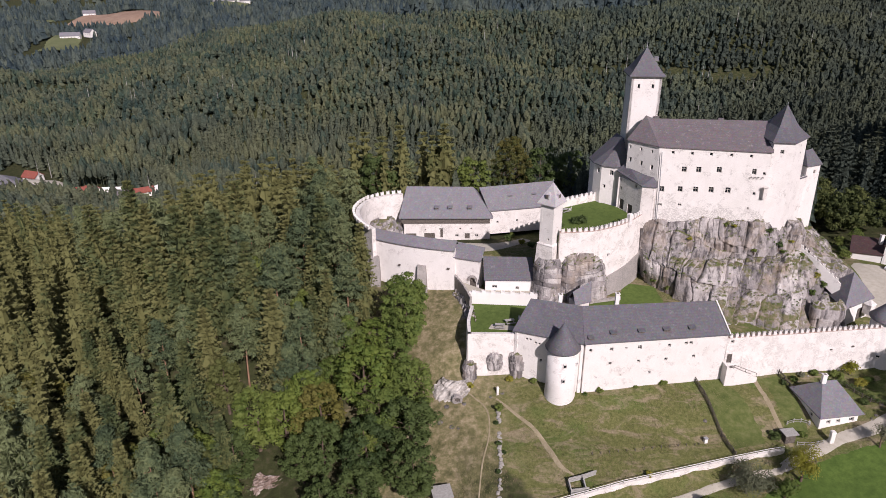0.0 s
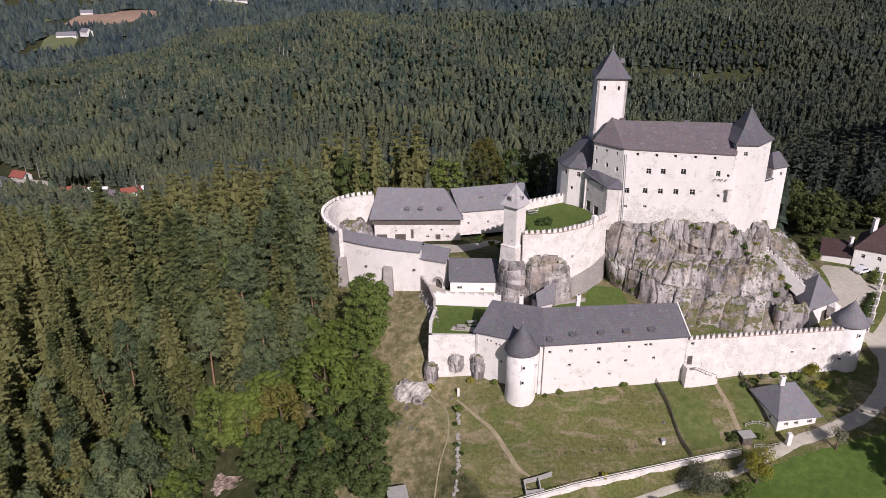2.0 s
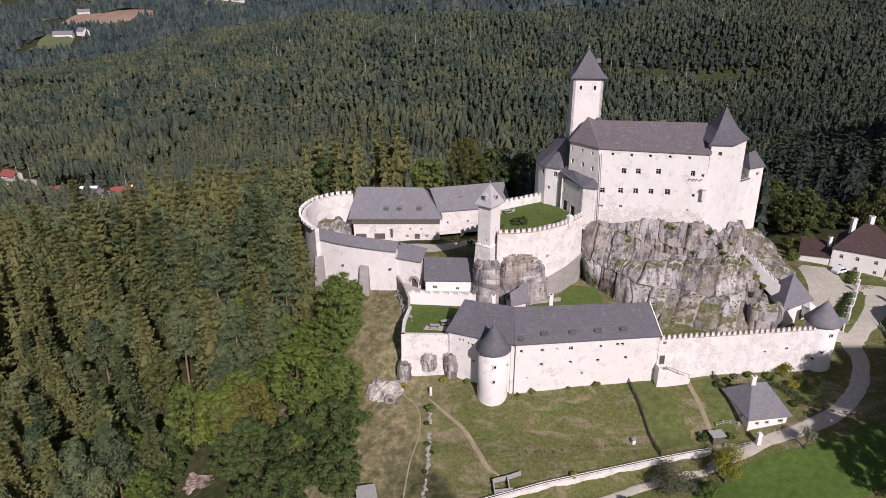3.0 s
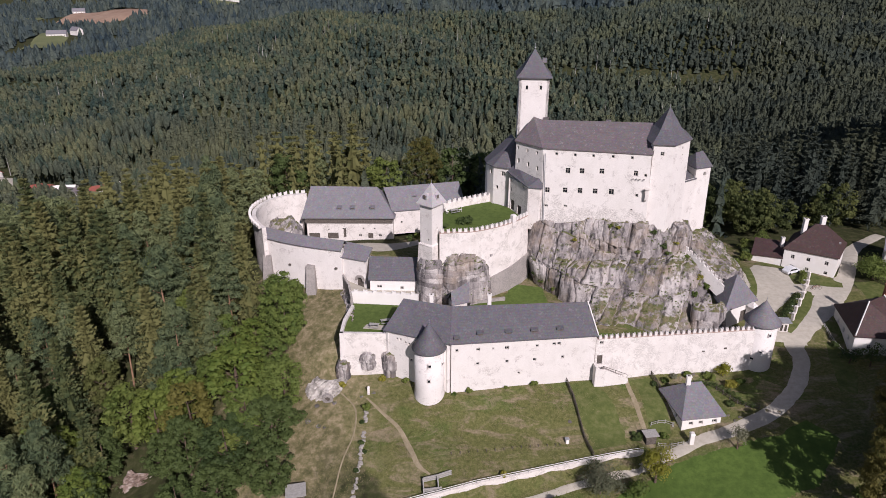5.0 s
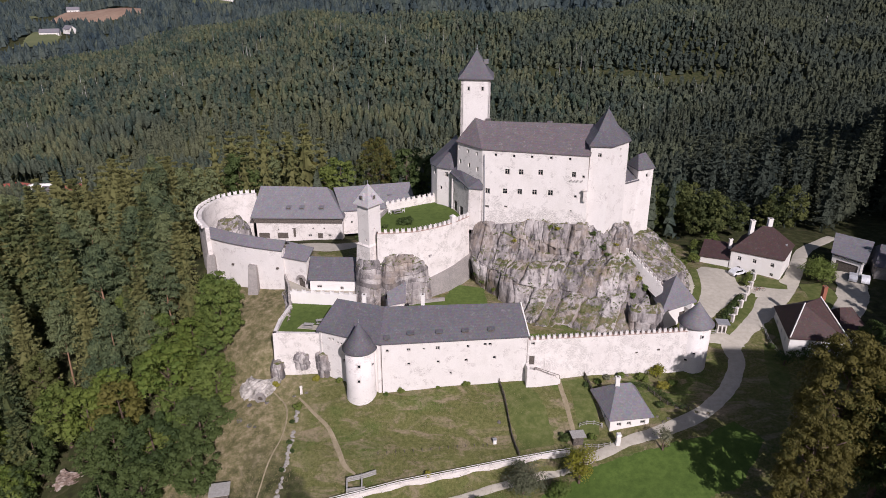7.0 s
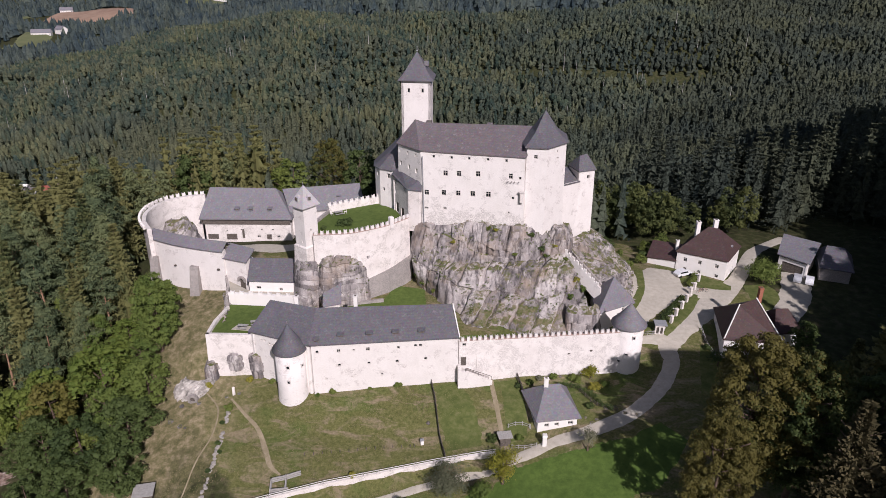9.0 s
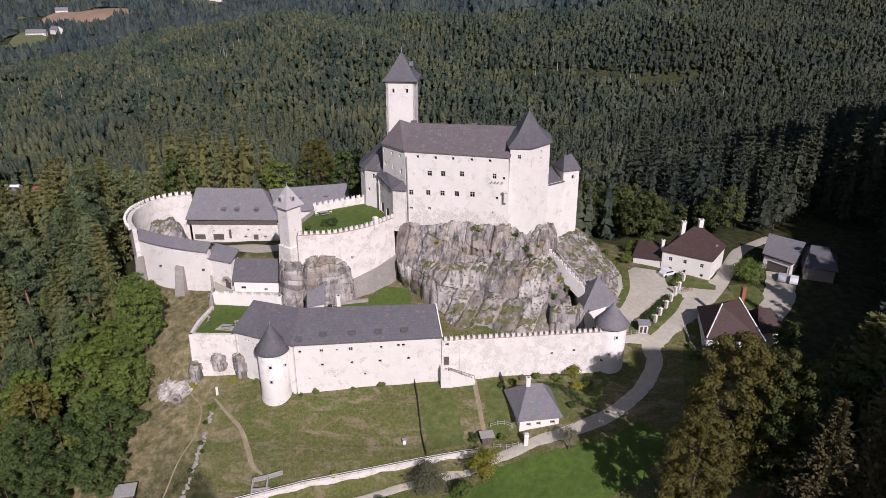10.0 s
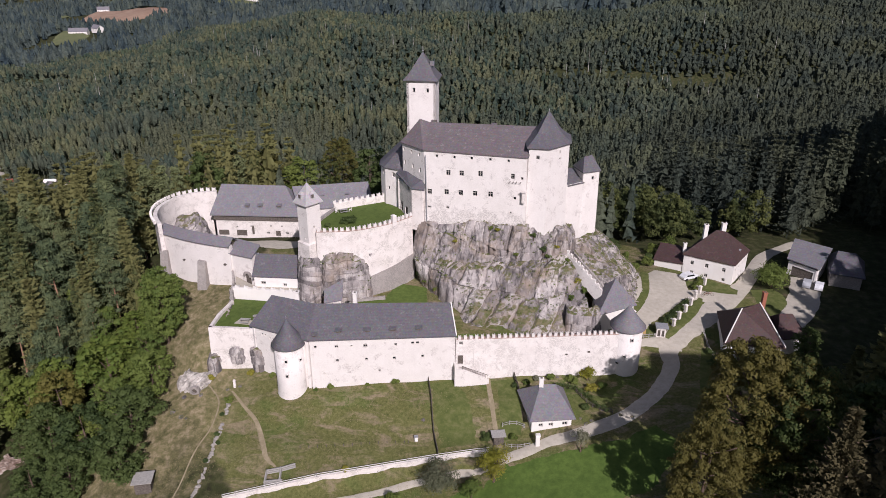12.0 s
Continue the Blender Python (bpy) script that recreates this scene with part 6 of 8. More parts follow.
def protos():
    out = {}
    for i in range(3):
        h = (20, 23, 17)[i]
        out["spruce", i] = (tree_proto("spruce_tree", trunk_mesh("trunk", h, 0.24, BARK, 0.15), tri_mesh("crown", spruce_crown(h, (4.3, 4.6, 4.0)[i], (0.12, 0.16, 0.08)[i], (21, 23, 19)[i], 14), SPRUCE), "tall dark green spruce in the castle wood"), h)
        h = (19, 21, 17)[i]
        out["pine", i] = (tree_proto("pine_tree", trunk_mesh("trunk", h * 0.96, 0.24, PINEBARK, 0.5, 7, 0.45, 1.8), tri_mesh("crown", pine_crown(h, (3.7, 4.0, 3.4)[i], (0.34, 0.42, 0.3)[i], (74, 72, 70)[i], 30), PINE), "grey-green Scots pine with a reddish bare trunk"), h)
        h = (13, 15, 11)[i]
        out["broad", i] = (tree_proto("broadleaf_tree", trunk_mesh("trunk", h * 0.85, 0.25, BARK, 0.4, 7, 0.3, 3.0), tri_mesh("crown", round_crown(h, (3.6, 4.2, 3.2)[i], 0.06, 105, 24, 0.29, 1.0, 0.22), (LEAVES, MIDGREEN, OLIVE)[i]), "leafy green broadleaf tree on the castle slope"), h)
    h = 13
    out["autumn", 0] = (tree_proto("broadleaf_tree", trunk_mesh("trunk", h * 0.85, 0.28, BARK, 0.4, 7, 0.3, 3.0), tri_mesh("crown", round_crown(h, 3.9, 0.06, 105, 24, 0.29, 1.0, 0.22), GOLDEN), "broadleaf tree turning ochre in autumn"), h)
    h = 13
    out["dim", 0] = (tree_proto("broadleaf_tree", trunk_mesh("trunk", h * 0.85, 0.26, BARK, 0.4, 7, 0.3, 3.0), tri_mesh("crown", round_crown(h, 3.9, 0.04, 115, 26, 0.27, 1.0, 0.2), DEEP), "broadleaf tree with dense dark green leaves"), h)
    out["sunny", 0] = (tree_proto("broadleaf_tree", trunk_mesh("trunk", h * 0.85, 0.26, BARK, 0.4, 7, 0.3, 3.0), tri_mesh("crown", round_crown(h, 3.9, 0.04, 115, 26, 0.27, 1.0, 0.2), SUNLEAF), "broadleaf tree with light yellow-green leaves"), h)
    h = 28
    out["round", 0] = (tree_proto("broadleaf_tree", trunk_mesh("trunk", 15, 0.35, BARK, 0.3, 8, 0.25, 3.0), tri_mesh("crown", round_crown(18, 4.9, 0.02, 260, 36, 0.27, 1.0, 0.19), MIDGREEN), "dense upright broadleaf tree beside the ring wall"), 18)
    out["great", 0] = (tree_proto("broadleaf_tree", trunk_mesh("trunk", h * 0.85, 0.5, BARK, 0.6, 12, 0.25, 5.0), tri_mesh("crown", round_crown(h, 7.0, 0.06, 330, 44, 0.25, 1.0, 0.15), AUTUMN), "great broadleaf tree, green turning ochre at the top"), h)
    h = 20
    out["leafy", 0] = (tree_proto("broadleaf_tree", trunk_mesh("trunk", h * 0.85, 0.4, BARK, 0.5, 10, 0.25, 4.0), tri_mesh("crown", round_crown(h, 5.2, 0.1, 110, 36, 0.36, 1.0, 0.22), DEEP), "tall dark green broadleaf tree in shade"), h)
    return out


PROTO = protos()


def plant(kind, i, x, y, h, z=None, wide=1.0):
    ob, h0 = PROTO[kind, i]
    k = h / h0
    z = gz(x, y) if z is None else z
    t = copy_thing(ob, Matrix.Translation((x, y, z)) @ Matrix.Rotation(rng.uniform(0, 6.283), 4, "Z"))
    t.scale = (k * wide, k * wide, k)
    return tagged(t, group="trees of the castle wood")


def inside(x, y, poly):
    res = np.zeros(np.shape(x), bool)
    for (x0, y0), (x1, y1) in zip(poly, poly[1:] + poly[:1]):
        hit = (y0 > y) != (y1 > y)
        res ^= hit & (x < (x1 - x0) * (y - y0) / ((y1 - y0) if y1 != y0 else 1e-9) + x0)
    return res


# open ground round the castle, and fields and hamlets in the far valley
CLEAR = [(1.5, 70), (1.0, 100), (-1.5, 112), (-9, 122), (-19, 129), (-25.5, 138), (-25, 152), (-16, 163), (8, 170), (31, 171), (33, 152), (48, 158), (74, 160), (90, 158), (97, 162), (124, 167), (150, 175), (166, 170), (158, 152), (149, 134), (134, 111), (120, 96), (104, 84), (92, 86), (84, 84), (78, 70)]
FIELDS = [[(-560, 900), (-455, 900), (-512, 1110), (-605, 1140)], [(-192, 334), (-176, 300), (-134, 306), (-140, 352), (-170, 350)], [(-236, 370), (-236, 336), (-198, 312), (-182, 318), (-204, 362)],
          [(-330, 560), (-280, 560), (-285, 590), (-335, 590)], [(-670, 1200), (-460, 1190), (-460, 1345), (-690, 1360)], [(-765, 1280), (-680, 1260), (-680, 1320), (-765, 1330)], [(-34, 78), (-27, 78), (-27, 99.5), (-34, 99.5)], [(-450, 1240), (-325, 1240), (-325, 1310), (-450, 1310)], [(-255, 345), (-215, 345), (-212, 372), (-250, 392)], [(-4, 82), (3, 82), (3, 91), (-4, 91)], [(66, 536), (120, 518), (176, 506), (232, 490), (234, 500), (178, 516), (122, 528), (68, 547)]]


def scatter(x0, x1, y0, y1, step, jitter=0.42):
    xs, ys = np.meshgrid(np.arange(x0, x1, step), np.arange(y0, y1, step))
    x = (xs + rng.uniform(-jitter, jitter, xs.shape) * step).ravel()
    y = (ys + rng.uniform(-jitter, jitter, ys.shape) * step).ravel()
    ok = ~inside(x, y, CLEAR)
    for f in FIELDS:
        ok &= ~inside(x, y, f)
    return x[ok], y[ok]


# the wood nearest the camera, tree by tree
nx, ny = scatter(-76, 2, 84, 152, 5.9)
WEST = (nx < 2) & (ny < 152) & (nx > -66 - 0.2 * (ny - 84)) & ~((nx > -37) & (ny < 109)) & ~((nx > -19) & (ny < 124)) & (np.array([noise.noise((a * 0.12, b * 0.12, 8.0)) for a, b in zip(nx, ny)]) > -0.33)
count = 0
for x, y in zip(nx[WEST], ny[WEST]):
    if count >= 285:
        break
    u = rng.random() + 0.25 * noise.noise((x * 0.06, y * 0.06, 4.0))
    if u < 0.45 + 0.012 * (x + 36):
        kind, i, h = "pine", int(rng.integers(3)), rng.uniform(15, 22)
    elif u < 0.95:
        kind, i, h = "spruce", int(rng.integers(3)), rng.uniform(14, 25)
    else:
        kind, i, h = "broad", int(rng.integers(3)), rng.uniform(10, 14)
    if y > 118:
        h *= 1.0 + 0.3 * min(1.0, (y - 118) / 20)
    plant(kind, i, float(x), float(y), float(h))
    count += 1
# leafy at (108, 92.5) and spruce at (117, 97.5) are added for shade
for x, y, h, k, i, w in ((-7.3, 117.0, 18, "round", 0, 1.0), (-14.2, 106.5, 15, "sunny", 0, 1.5), (-5.5, 104.5, 11.5, "broad", 1, 1.45), (-11, 100, 11, "broad", 1, 1.4), (-5.5, 96, 12, "dim", 0, 1.5), (-13, 93.5, 12.5, "dim", 0, 1.4), (-9, 112, 9, "broad", 1, 1.4), (-22.0, 101.5, 13.5, "autumn", 0, 1.25), (-28.5, 102.5, 14, "sunny", 0, 1.3),
                         (18.2, 177, 27, "great", 0, 0.9), (26.2, 177, 23, "leafy", 0, 1.0), (8, 176, 21, "broad", 0, 1.1), (-1.6, 176, 25, "great", 0, 0.75), (-10.5, 175, 26, "pine", 1, 0.85), (34, 178, 22, "leafy", 0, 1.0), (-17, 172, 25, "leafy", 0, 0.9), (-20.5, 95, 13, "dim", 0, 1.1), (-5, 88.5, 11, "dim", 0, 1.4), (-13, 87, 11, "dim", 0, 1.4), (-20, 87, 10, "dim", 0, 1.2), (-38.5, 91, 12, "sunny", 0, 1.2), (-41, 96, 11, "broad", 2, 1.3), (-44.5, 99, 13, "sunny", 0, 1.1), (-56.5, 97.5, 14, "autumn", 0, 1.2), (-79, 111, 17, "autumn", 0, 1.2), (-34.5, 104.5, 15, "broad", 0, 1.25), (-37.2, 98.5, 12, "dim", 0, 1.25), (-25.2, 106, 14, "sunny", 0, 1.15), (-24.6, 95.4, 11, "dim", 0, 1.15), (-38, 92, 11, "dim", 0, 1.2), (-25, 108.5, 15, "pine", 0, 0.9), (-20, 114, 17, "pine", 1, 0.9), (-18.5, 121, 20, "pine", 0, 0.95), (-19.5, 127.5, 23, "pine", 1, 0.9), (-22.5, 132, 25, "pine", 2, 0.9), (-26, 139, 27, "pine", 0, 0.85), (-28, 146, 28, "pine", 1, 0.85), (-28, 154, 28, "spruce", 1, 0.9), (-30, 110, 18, "spruce", 0, 1.0), (-25, 118, 19, "spruce", 2, 0.9),
                         (94.0, 82.0, 31.0, "great", 0, 1.12), (99.8, 79.5, 30, "great", 0, 1.0), (86.8, 75.5, 25, "great", 0, 0.85), (105.5, 70.5, 13, "leafy", 0, 1.0), (-13.5, 117.6, 9, "sunny", 0, 1.4), (-14.0, 96.2, 8.5, "broad", 0, 1.5), (116.5, 89.7, 25, "spruce", 2, 1.3), (108, 92.5, 13, "leafy", 0, 1.2), (115, 85, 20, "leafy", 0, 1.1), (117, 113, 9, "leafy", 0, 1.2), (119, 87, 19, "spruce", 1, 1.3), (117, 97.5, 15, "spruce", 0, 1.3), (123.5, 93, 19, "spruce", 1, 1.3), (128, 101, 18, "spruce", 0, 1.3), (126, 84, 26, "spruce", 0, 1.1), (134, 95, 28, "spruce", 1, 1.1), (138, 107, 28, "spruce", 1, 1.1), (146, 112, 25, "spruce", 1, 1.1), (152, 126, 25, "spruce", 0, 1.1)):
    plant(k, i, x, y, h, None, w)
for key, (ob, _) in PROTO.items():
    k = list(PROTO).index(key)
    ob.matrix_basis = Matrix.Translation((-54 - 4 * k, 92 + 4 * (k % 3), gz(-54 - 4 * k, 92 + 4 * (k % 3))))


def stem(h, r=0.22):
    a = np.array([0, 2.09, 4.19])
    lo = np.stack([np.cos(a) * r, np.sin(a) * r, [0] * 3], 1)
    tip = np.array([0, 0, h])
    return np.stack([lo, np.roll(lo, -1, 0), np.repeat(tip[None], 3, 0)], 1)


def cheap_pine(n, r, h):
    """A rounded pine crown: a dented ball on a bare stem."""
    rings = []
    for z, k in ((0.45, 0.45), (0.58, 1.0), (0.75, 0.95), (0.9, 0.55)):
        a = np.linspace(0, 6.283, n, endpoint=False) + rng.uniform(-0.3, 0.3, n)
        rr = r * k * rng.uniform(0.65, 1.25, n)
        rings.append(np.stack([np.cos(a) * rr, np.sin(a) * rr, h * z + rng.uniform(-0.9, 0.9, n)], 1))
    tris = []
    for p, q in zip(rings[:-1], rings[1:]):
        tris += [np.stack([p, np.roll(p, -1, 0), q], 1), np.stack([np.roll(p, -1, 0), np.roll(q, -1, 0), q], 1)]
    tris.append(np.stack([rings[-1], np.roll(rings[-1], -1, 0), np.repeat(np.array([[0, 0, h]]), n, 0)], 1))
    return np.concatenate(tris)


def cheap_round(n, per, r, h, lo=0.3, clump=0.42, leaf_size=0.22):
    d = rng.normal(size=(n, 3))
    d /= np.linalg.norm(d, axis=1, keepdims=True)
    half = h * (1 - lo) / 2
    c = d * np.array([r * 0.6, r * 0.6, half * 0.7]) + np.array([0, 0, h * lo + half])
    return puffs(c, r * clump * rng.uniform(0.7, 1.3, n), per, r * leaf_size)


def wood(name, x, y, templates, hlo, hhi, mat, label, sink=0.3, tall=None, wide_lo=0.85, wide_hi=1.2):
    """Many trees in one mesh: templates turned, scaled and set on the ground."""
    n = len(x)
    pick = rng.integers(len(templates), size=n)
    k = rng.uniform(hlo, hhi, n)
    if tall is not None:
        k = k * tall
    a = rng.uniform(0, 6.283, n)
    z = height(x, y) - sink
    allt, mark = [], []
    for i, t in enumerate(templates):
        m = pick == i
        c, s = np.cos(a[m])[:, None, None], np.sin(a[m])[:, None, None]
        kk = k[m][:, None, None]
        wide = kk * rng.uniform(wide_lo, wide_hi, (m.sum(), 1, 1))
        px = (t[None, :, :, 0] * c - t[None, :, :, 1] * s) * wide + x[m][:, None, None]
        py = (t[None, :, :, 0] * s + t[None, :, :, 1] * c) * wide + y[m][:, None, None]
        pz = t[None, :, :, 2] * kk + z[m][:, None, None]
        allt.append(np.stack([px, py, pz], -1).reshape(-1, 3, 3))
        mark.append(np.repeat(rng.uniform(-0.5, 1.0, m.sum()), len(t)))
    ob = new(name, tri_mesh(name, np.concatenate(allt), mat))
    ob.data.attributes.new("tree", "FLOAT", "FACE").data.foreach_set("value", np.concatenate(mark).astype(np.float32))
    return tagged(ob, label, "woodland", kind="stuff")


def light_spruce(h, r, whorls, per, lo=0.15):
    t = np.clip(np.repeat(np.linspace(0, 1, whorls), per) + rng.uniform(-0.03, 0.03, whorls * per), 0, 0.99)
    a = rng.uniform(0, 6.283, len(t))
    length = r * (1 - t) ** 0.75 * rng.uniform(0.7, 1.15, len(t)) + 0.3
    out = np.stack([np.cos(a), np.sin(a), 0.3 * t - 0.05], 1)
    base = np.stack([0 * t, 0 * t, h * (lo + (1 - lo) * t)], 1)
    return sprays(base, out, length, 0.8, length * 0.45, 1, 1.15)


RICH = [np.concatenate([spruce_crown(20, 3.9, 0.15, 14, 7), stem(19)]) for _ in range(4)]
RICHP = [np.concatenate([pine_crown(19, 3.2, 0.36, 44, 14), stem(18)]) for _ in range(3)]
MIDS = [np.concatenate([light_spruce(17, 2.3, 5, 2), cheap_spruce(6, 7, 2.1, 17), stem(16)]) for _ in range(6)]
MIDP = [np.concatenate([cheap_pine(6, 2.1, 17), cheap_round(5, 2, 2.3, 17, 0.42), stem(16)]) for _ in range(5)]
MIDB = [cheap_round(46, 13, 3.4, 13, 0.08, 0.3, 0.12) for _ in range(3)]
FARS = [cheap_spruce(4, 6, 2.3, 15, 0.1) for _ in range(5)] + [cheap_pine(4, 2.2, 14) for _ in range(4)]
SPECK = [cheap_spruce(2, 5, 3.6, 13, 0.1) for _ in range(4)]
x, y = scatter(-170, 4, 84, 205, 5.9)
m = ~((x > -78) & (y < 152) & (x > -66 - 0.2 * (y - 84))) & (x > -14 - 0.70 * y)
x, y = x[m], y[m]
g = np.array([noise.noise((a * 0.03, b * 0.03, 2.0)) for a, b in zip(x, y)])
grown = 1 + 0.38 * np.clip((x + 100) / 45, 0, 1)
wood("west_wood", x[g < 0.2], y[g < 0.2], RICH, 0.8, 1.15, SPRUCE, "dense spruce wood west of the castle", 0.3, grown[g < 0.2])
wood("west_pine_wood", x[g >= 0.2], y[g >= 0.2], RICHP, 0.8, 1.1, PINE, "pines among the western castle wood", 0.3, grown[g >= 0.2])
x, y = scatter(4, 230, 60, 208, 4.8)
m = ((y > 160) | (x > 104)) & ~((x > 80) & (x < 112) & (y < 116)) & (x < 80 + 0.72 * y)
x, y = x[m], y[m]
b = (y < 182) & (x > 30) & (x < 128) & (np.array([noise.noise((p * 0.035, q * 0.035, 5.0)) for p, q in zip(x, y)]) > -0.12)
near_east = ~b & (x > 104) & (rng.random(len(x)) < 0.6)
rest = ~b & (x <= 104)
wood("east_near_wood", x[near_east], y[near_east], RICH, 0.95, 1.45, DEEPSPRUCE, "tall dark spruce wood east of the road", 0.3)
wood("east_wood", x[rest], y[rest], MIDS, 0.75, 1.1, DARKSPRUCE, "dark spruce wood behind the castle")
wood("east_leafy_wood", x[b], y[b], MIDB, 0.85, 1.3, OLIVE, "leafy wood edge behind the castle")
x, y = scatter(-330, 420, 205, 430, 4.0)
m = np.abs(x - 27) < 0.78 * y + 40
x, y = x[m], y[m]
g = np.array([noise.noise((p * 0.02, q * 0.02, 9.0)) for p, q in zip(x, y)])
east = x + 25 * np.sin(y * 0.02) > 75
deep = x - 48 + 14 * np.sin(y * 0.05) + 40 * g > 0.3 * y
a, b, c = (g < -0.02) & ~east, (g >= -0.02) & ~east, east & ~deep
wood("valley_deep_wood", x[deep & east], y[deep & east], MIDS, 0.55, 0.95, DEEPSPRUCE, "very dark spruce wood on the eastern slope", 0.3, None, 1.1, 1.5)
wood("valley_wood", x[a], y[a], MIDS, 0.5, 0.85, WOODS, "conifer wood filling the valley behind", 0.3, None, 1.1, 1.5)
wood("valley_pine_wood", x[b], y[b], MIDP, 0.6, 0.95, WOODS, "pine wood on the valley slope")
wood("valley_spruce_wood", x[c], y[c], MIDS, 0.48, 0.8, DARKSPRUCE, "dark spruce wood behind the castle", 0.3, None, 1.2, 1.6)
# out-of-view trees added to heighten the shading ridge
x, y = scatter(84, 300, -110, 190, 6.0)
d = (x - 130) * 0.883 - (y + 30) * 0.469
m = (np.abs(d - 6) < 26) & (x > 80 + 0.72 * y) & ~((x < 158) & (np.abs(y - 25) < 45))
wood("ridge_wood", x[m], y[m], MIDS, 1.35, 1.7, DARKSPRUCE, "tall spruces added on the unseen shading ridge", 0.3, None, 1.8, 2.4)
x, y = scatter(-560, 640, 430, 690, 4.1)
m = np.abs(x - 27) < 0.72 * y + 20
x, y = x[m], y[m]
east = x + 40 * np.sin(y * 0.013) > 120
west = ~east
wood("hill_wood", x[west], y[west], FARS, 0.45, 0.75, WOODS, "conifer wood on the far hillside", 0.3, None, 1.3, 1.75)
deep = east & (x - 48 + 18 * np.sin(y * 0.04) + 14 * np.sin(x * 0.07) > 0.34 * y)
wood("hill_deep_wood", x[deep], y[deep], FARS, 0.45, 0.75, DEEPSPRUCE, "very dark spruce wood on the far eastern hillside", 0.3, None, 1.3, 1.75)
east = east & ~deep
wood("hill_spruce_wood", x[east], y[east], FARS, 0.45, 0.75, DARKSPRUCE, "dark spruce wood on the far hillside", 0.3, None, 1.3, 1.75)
x, y = rng.uniform(-260, 330, 260), rng.uniform(330, 620, 260)
m = np.array([noise.noise((p * 0.02, q * 0.02, 3.0)) for p, q in zip(x, y)]) > 0.05
wood("bare_trunks", x[m], y[m], [stem(15, 0.3), stem(13, 0.35)], 0.8, 1.15, PALEWOOD, "pale bare trunks standing in the far wood")
x, y = scatter(-1150, 1200, 690, 1500, 9.4)
m = np.abs(x - 27) < 0.74 * y + 40
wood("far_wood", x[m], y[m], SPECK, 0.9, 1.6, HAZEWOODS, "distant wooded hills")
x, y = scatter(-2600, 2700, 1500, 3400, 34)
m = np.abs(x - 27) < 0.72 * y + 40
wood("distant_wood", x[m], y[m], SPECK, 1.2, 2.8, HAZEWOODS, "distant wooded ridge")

# ---- bushes and single trees ----


def leafy(name, x, y, z, r, h, mat, label, n=14, per=26, size=0.22, stem_h=0.0, category="bush"):
    """A bush or small tree: a short stem and an uneven crown of small leaf sprays."""
    root = thing(name, (x, y, z), label, category)
    d = rng.normal(size=(n, 3))
    d /= np.linalg.norm(d, axis=1, keepdims=True)
    top = h - stem_h
    c = d * np.array([r * 0.72, r * 0.72, top * 0.34]) * rng.uniform(0.4, 1, (n, 1)) + np.array([0, 0, stem_h + top * 0.5])
    crown = new("crown", tri_mesh("crown", puffs(c, r * 0.38 * rng.uniform(0.6, 1.3, n), per, size), mat))
    crown.parent = root
    tr = new("trunk", trunk_mesh("trunk", h * 0.75, 0.05 + 0.025 * h, BARK, 0.15 * r, 5 if h > 2 else 2, 0.15, r * 0.7))
    tr.parent = root
    return root


def bush(x, y, r, h, mat, label="green bush growing at the wall's foot", z=None, **kw):
    return leafy("bush", x, y, gz(x, y) - 0.05 if z is None else z, r, h, mat, label, **kw)


leafy("ornamental_tree", 58.4, 88.2, gz(58.4, 88.2), 3.7, 7.4, YELLOW, "small yellow-green tree beside the road", 34, 40, 0.2, 0.8, "tree")
leafy("willow_tree", 49.2, 86.9, gz(49.2, 86.9), 4.4, 5.6, GREYLEAF, "grey-green spreading tree below the garden wall", 44, 44, 0.2, 0.8, "tree")
leafy("apple_tree", 73.0, 92.6, gz(73, 92.6), 2.3, 4.6, GREYLEAF, "sparse small tree at the roadside", 20, 22, 0.18, 1.4, "tree")
leafy("fruit_tree", 54.6, 85.6, gz(54.6, 85.6), 2.6, 4.6, LEAVES, "leafy small tree below the road", 22, 40, 0.22, 0.4, "tree")
leafy("fruit_tree", 42.0, 84.0, gz(42.0, 84.0), 1.7, 2.6, LEAVES, "leafy bush below the garden wall", 14, 34, 0.2, 0.3, "tree")
leafy("walnut_tree", 121.8, 142.6, gz(121.8, 142.6), 4.8, 5.6, MIDGREEN, "rounded leafy tree beside the farm yard", 48, 40, 0.26, 0.3, "tree")
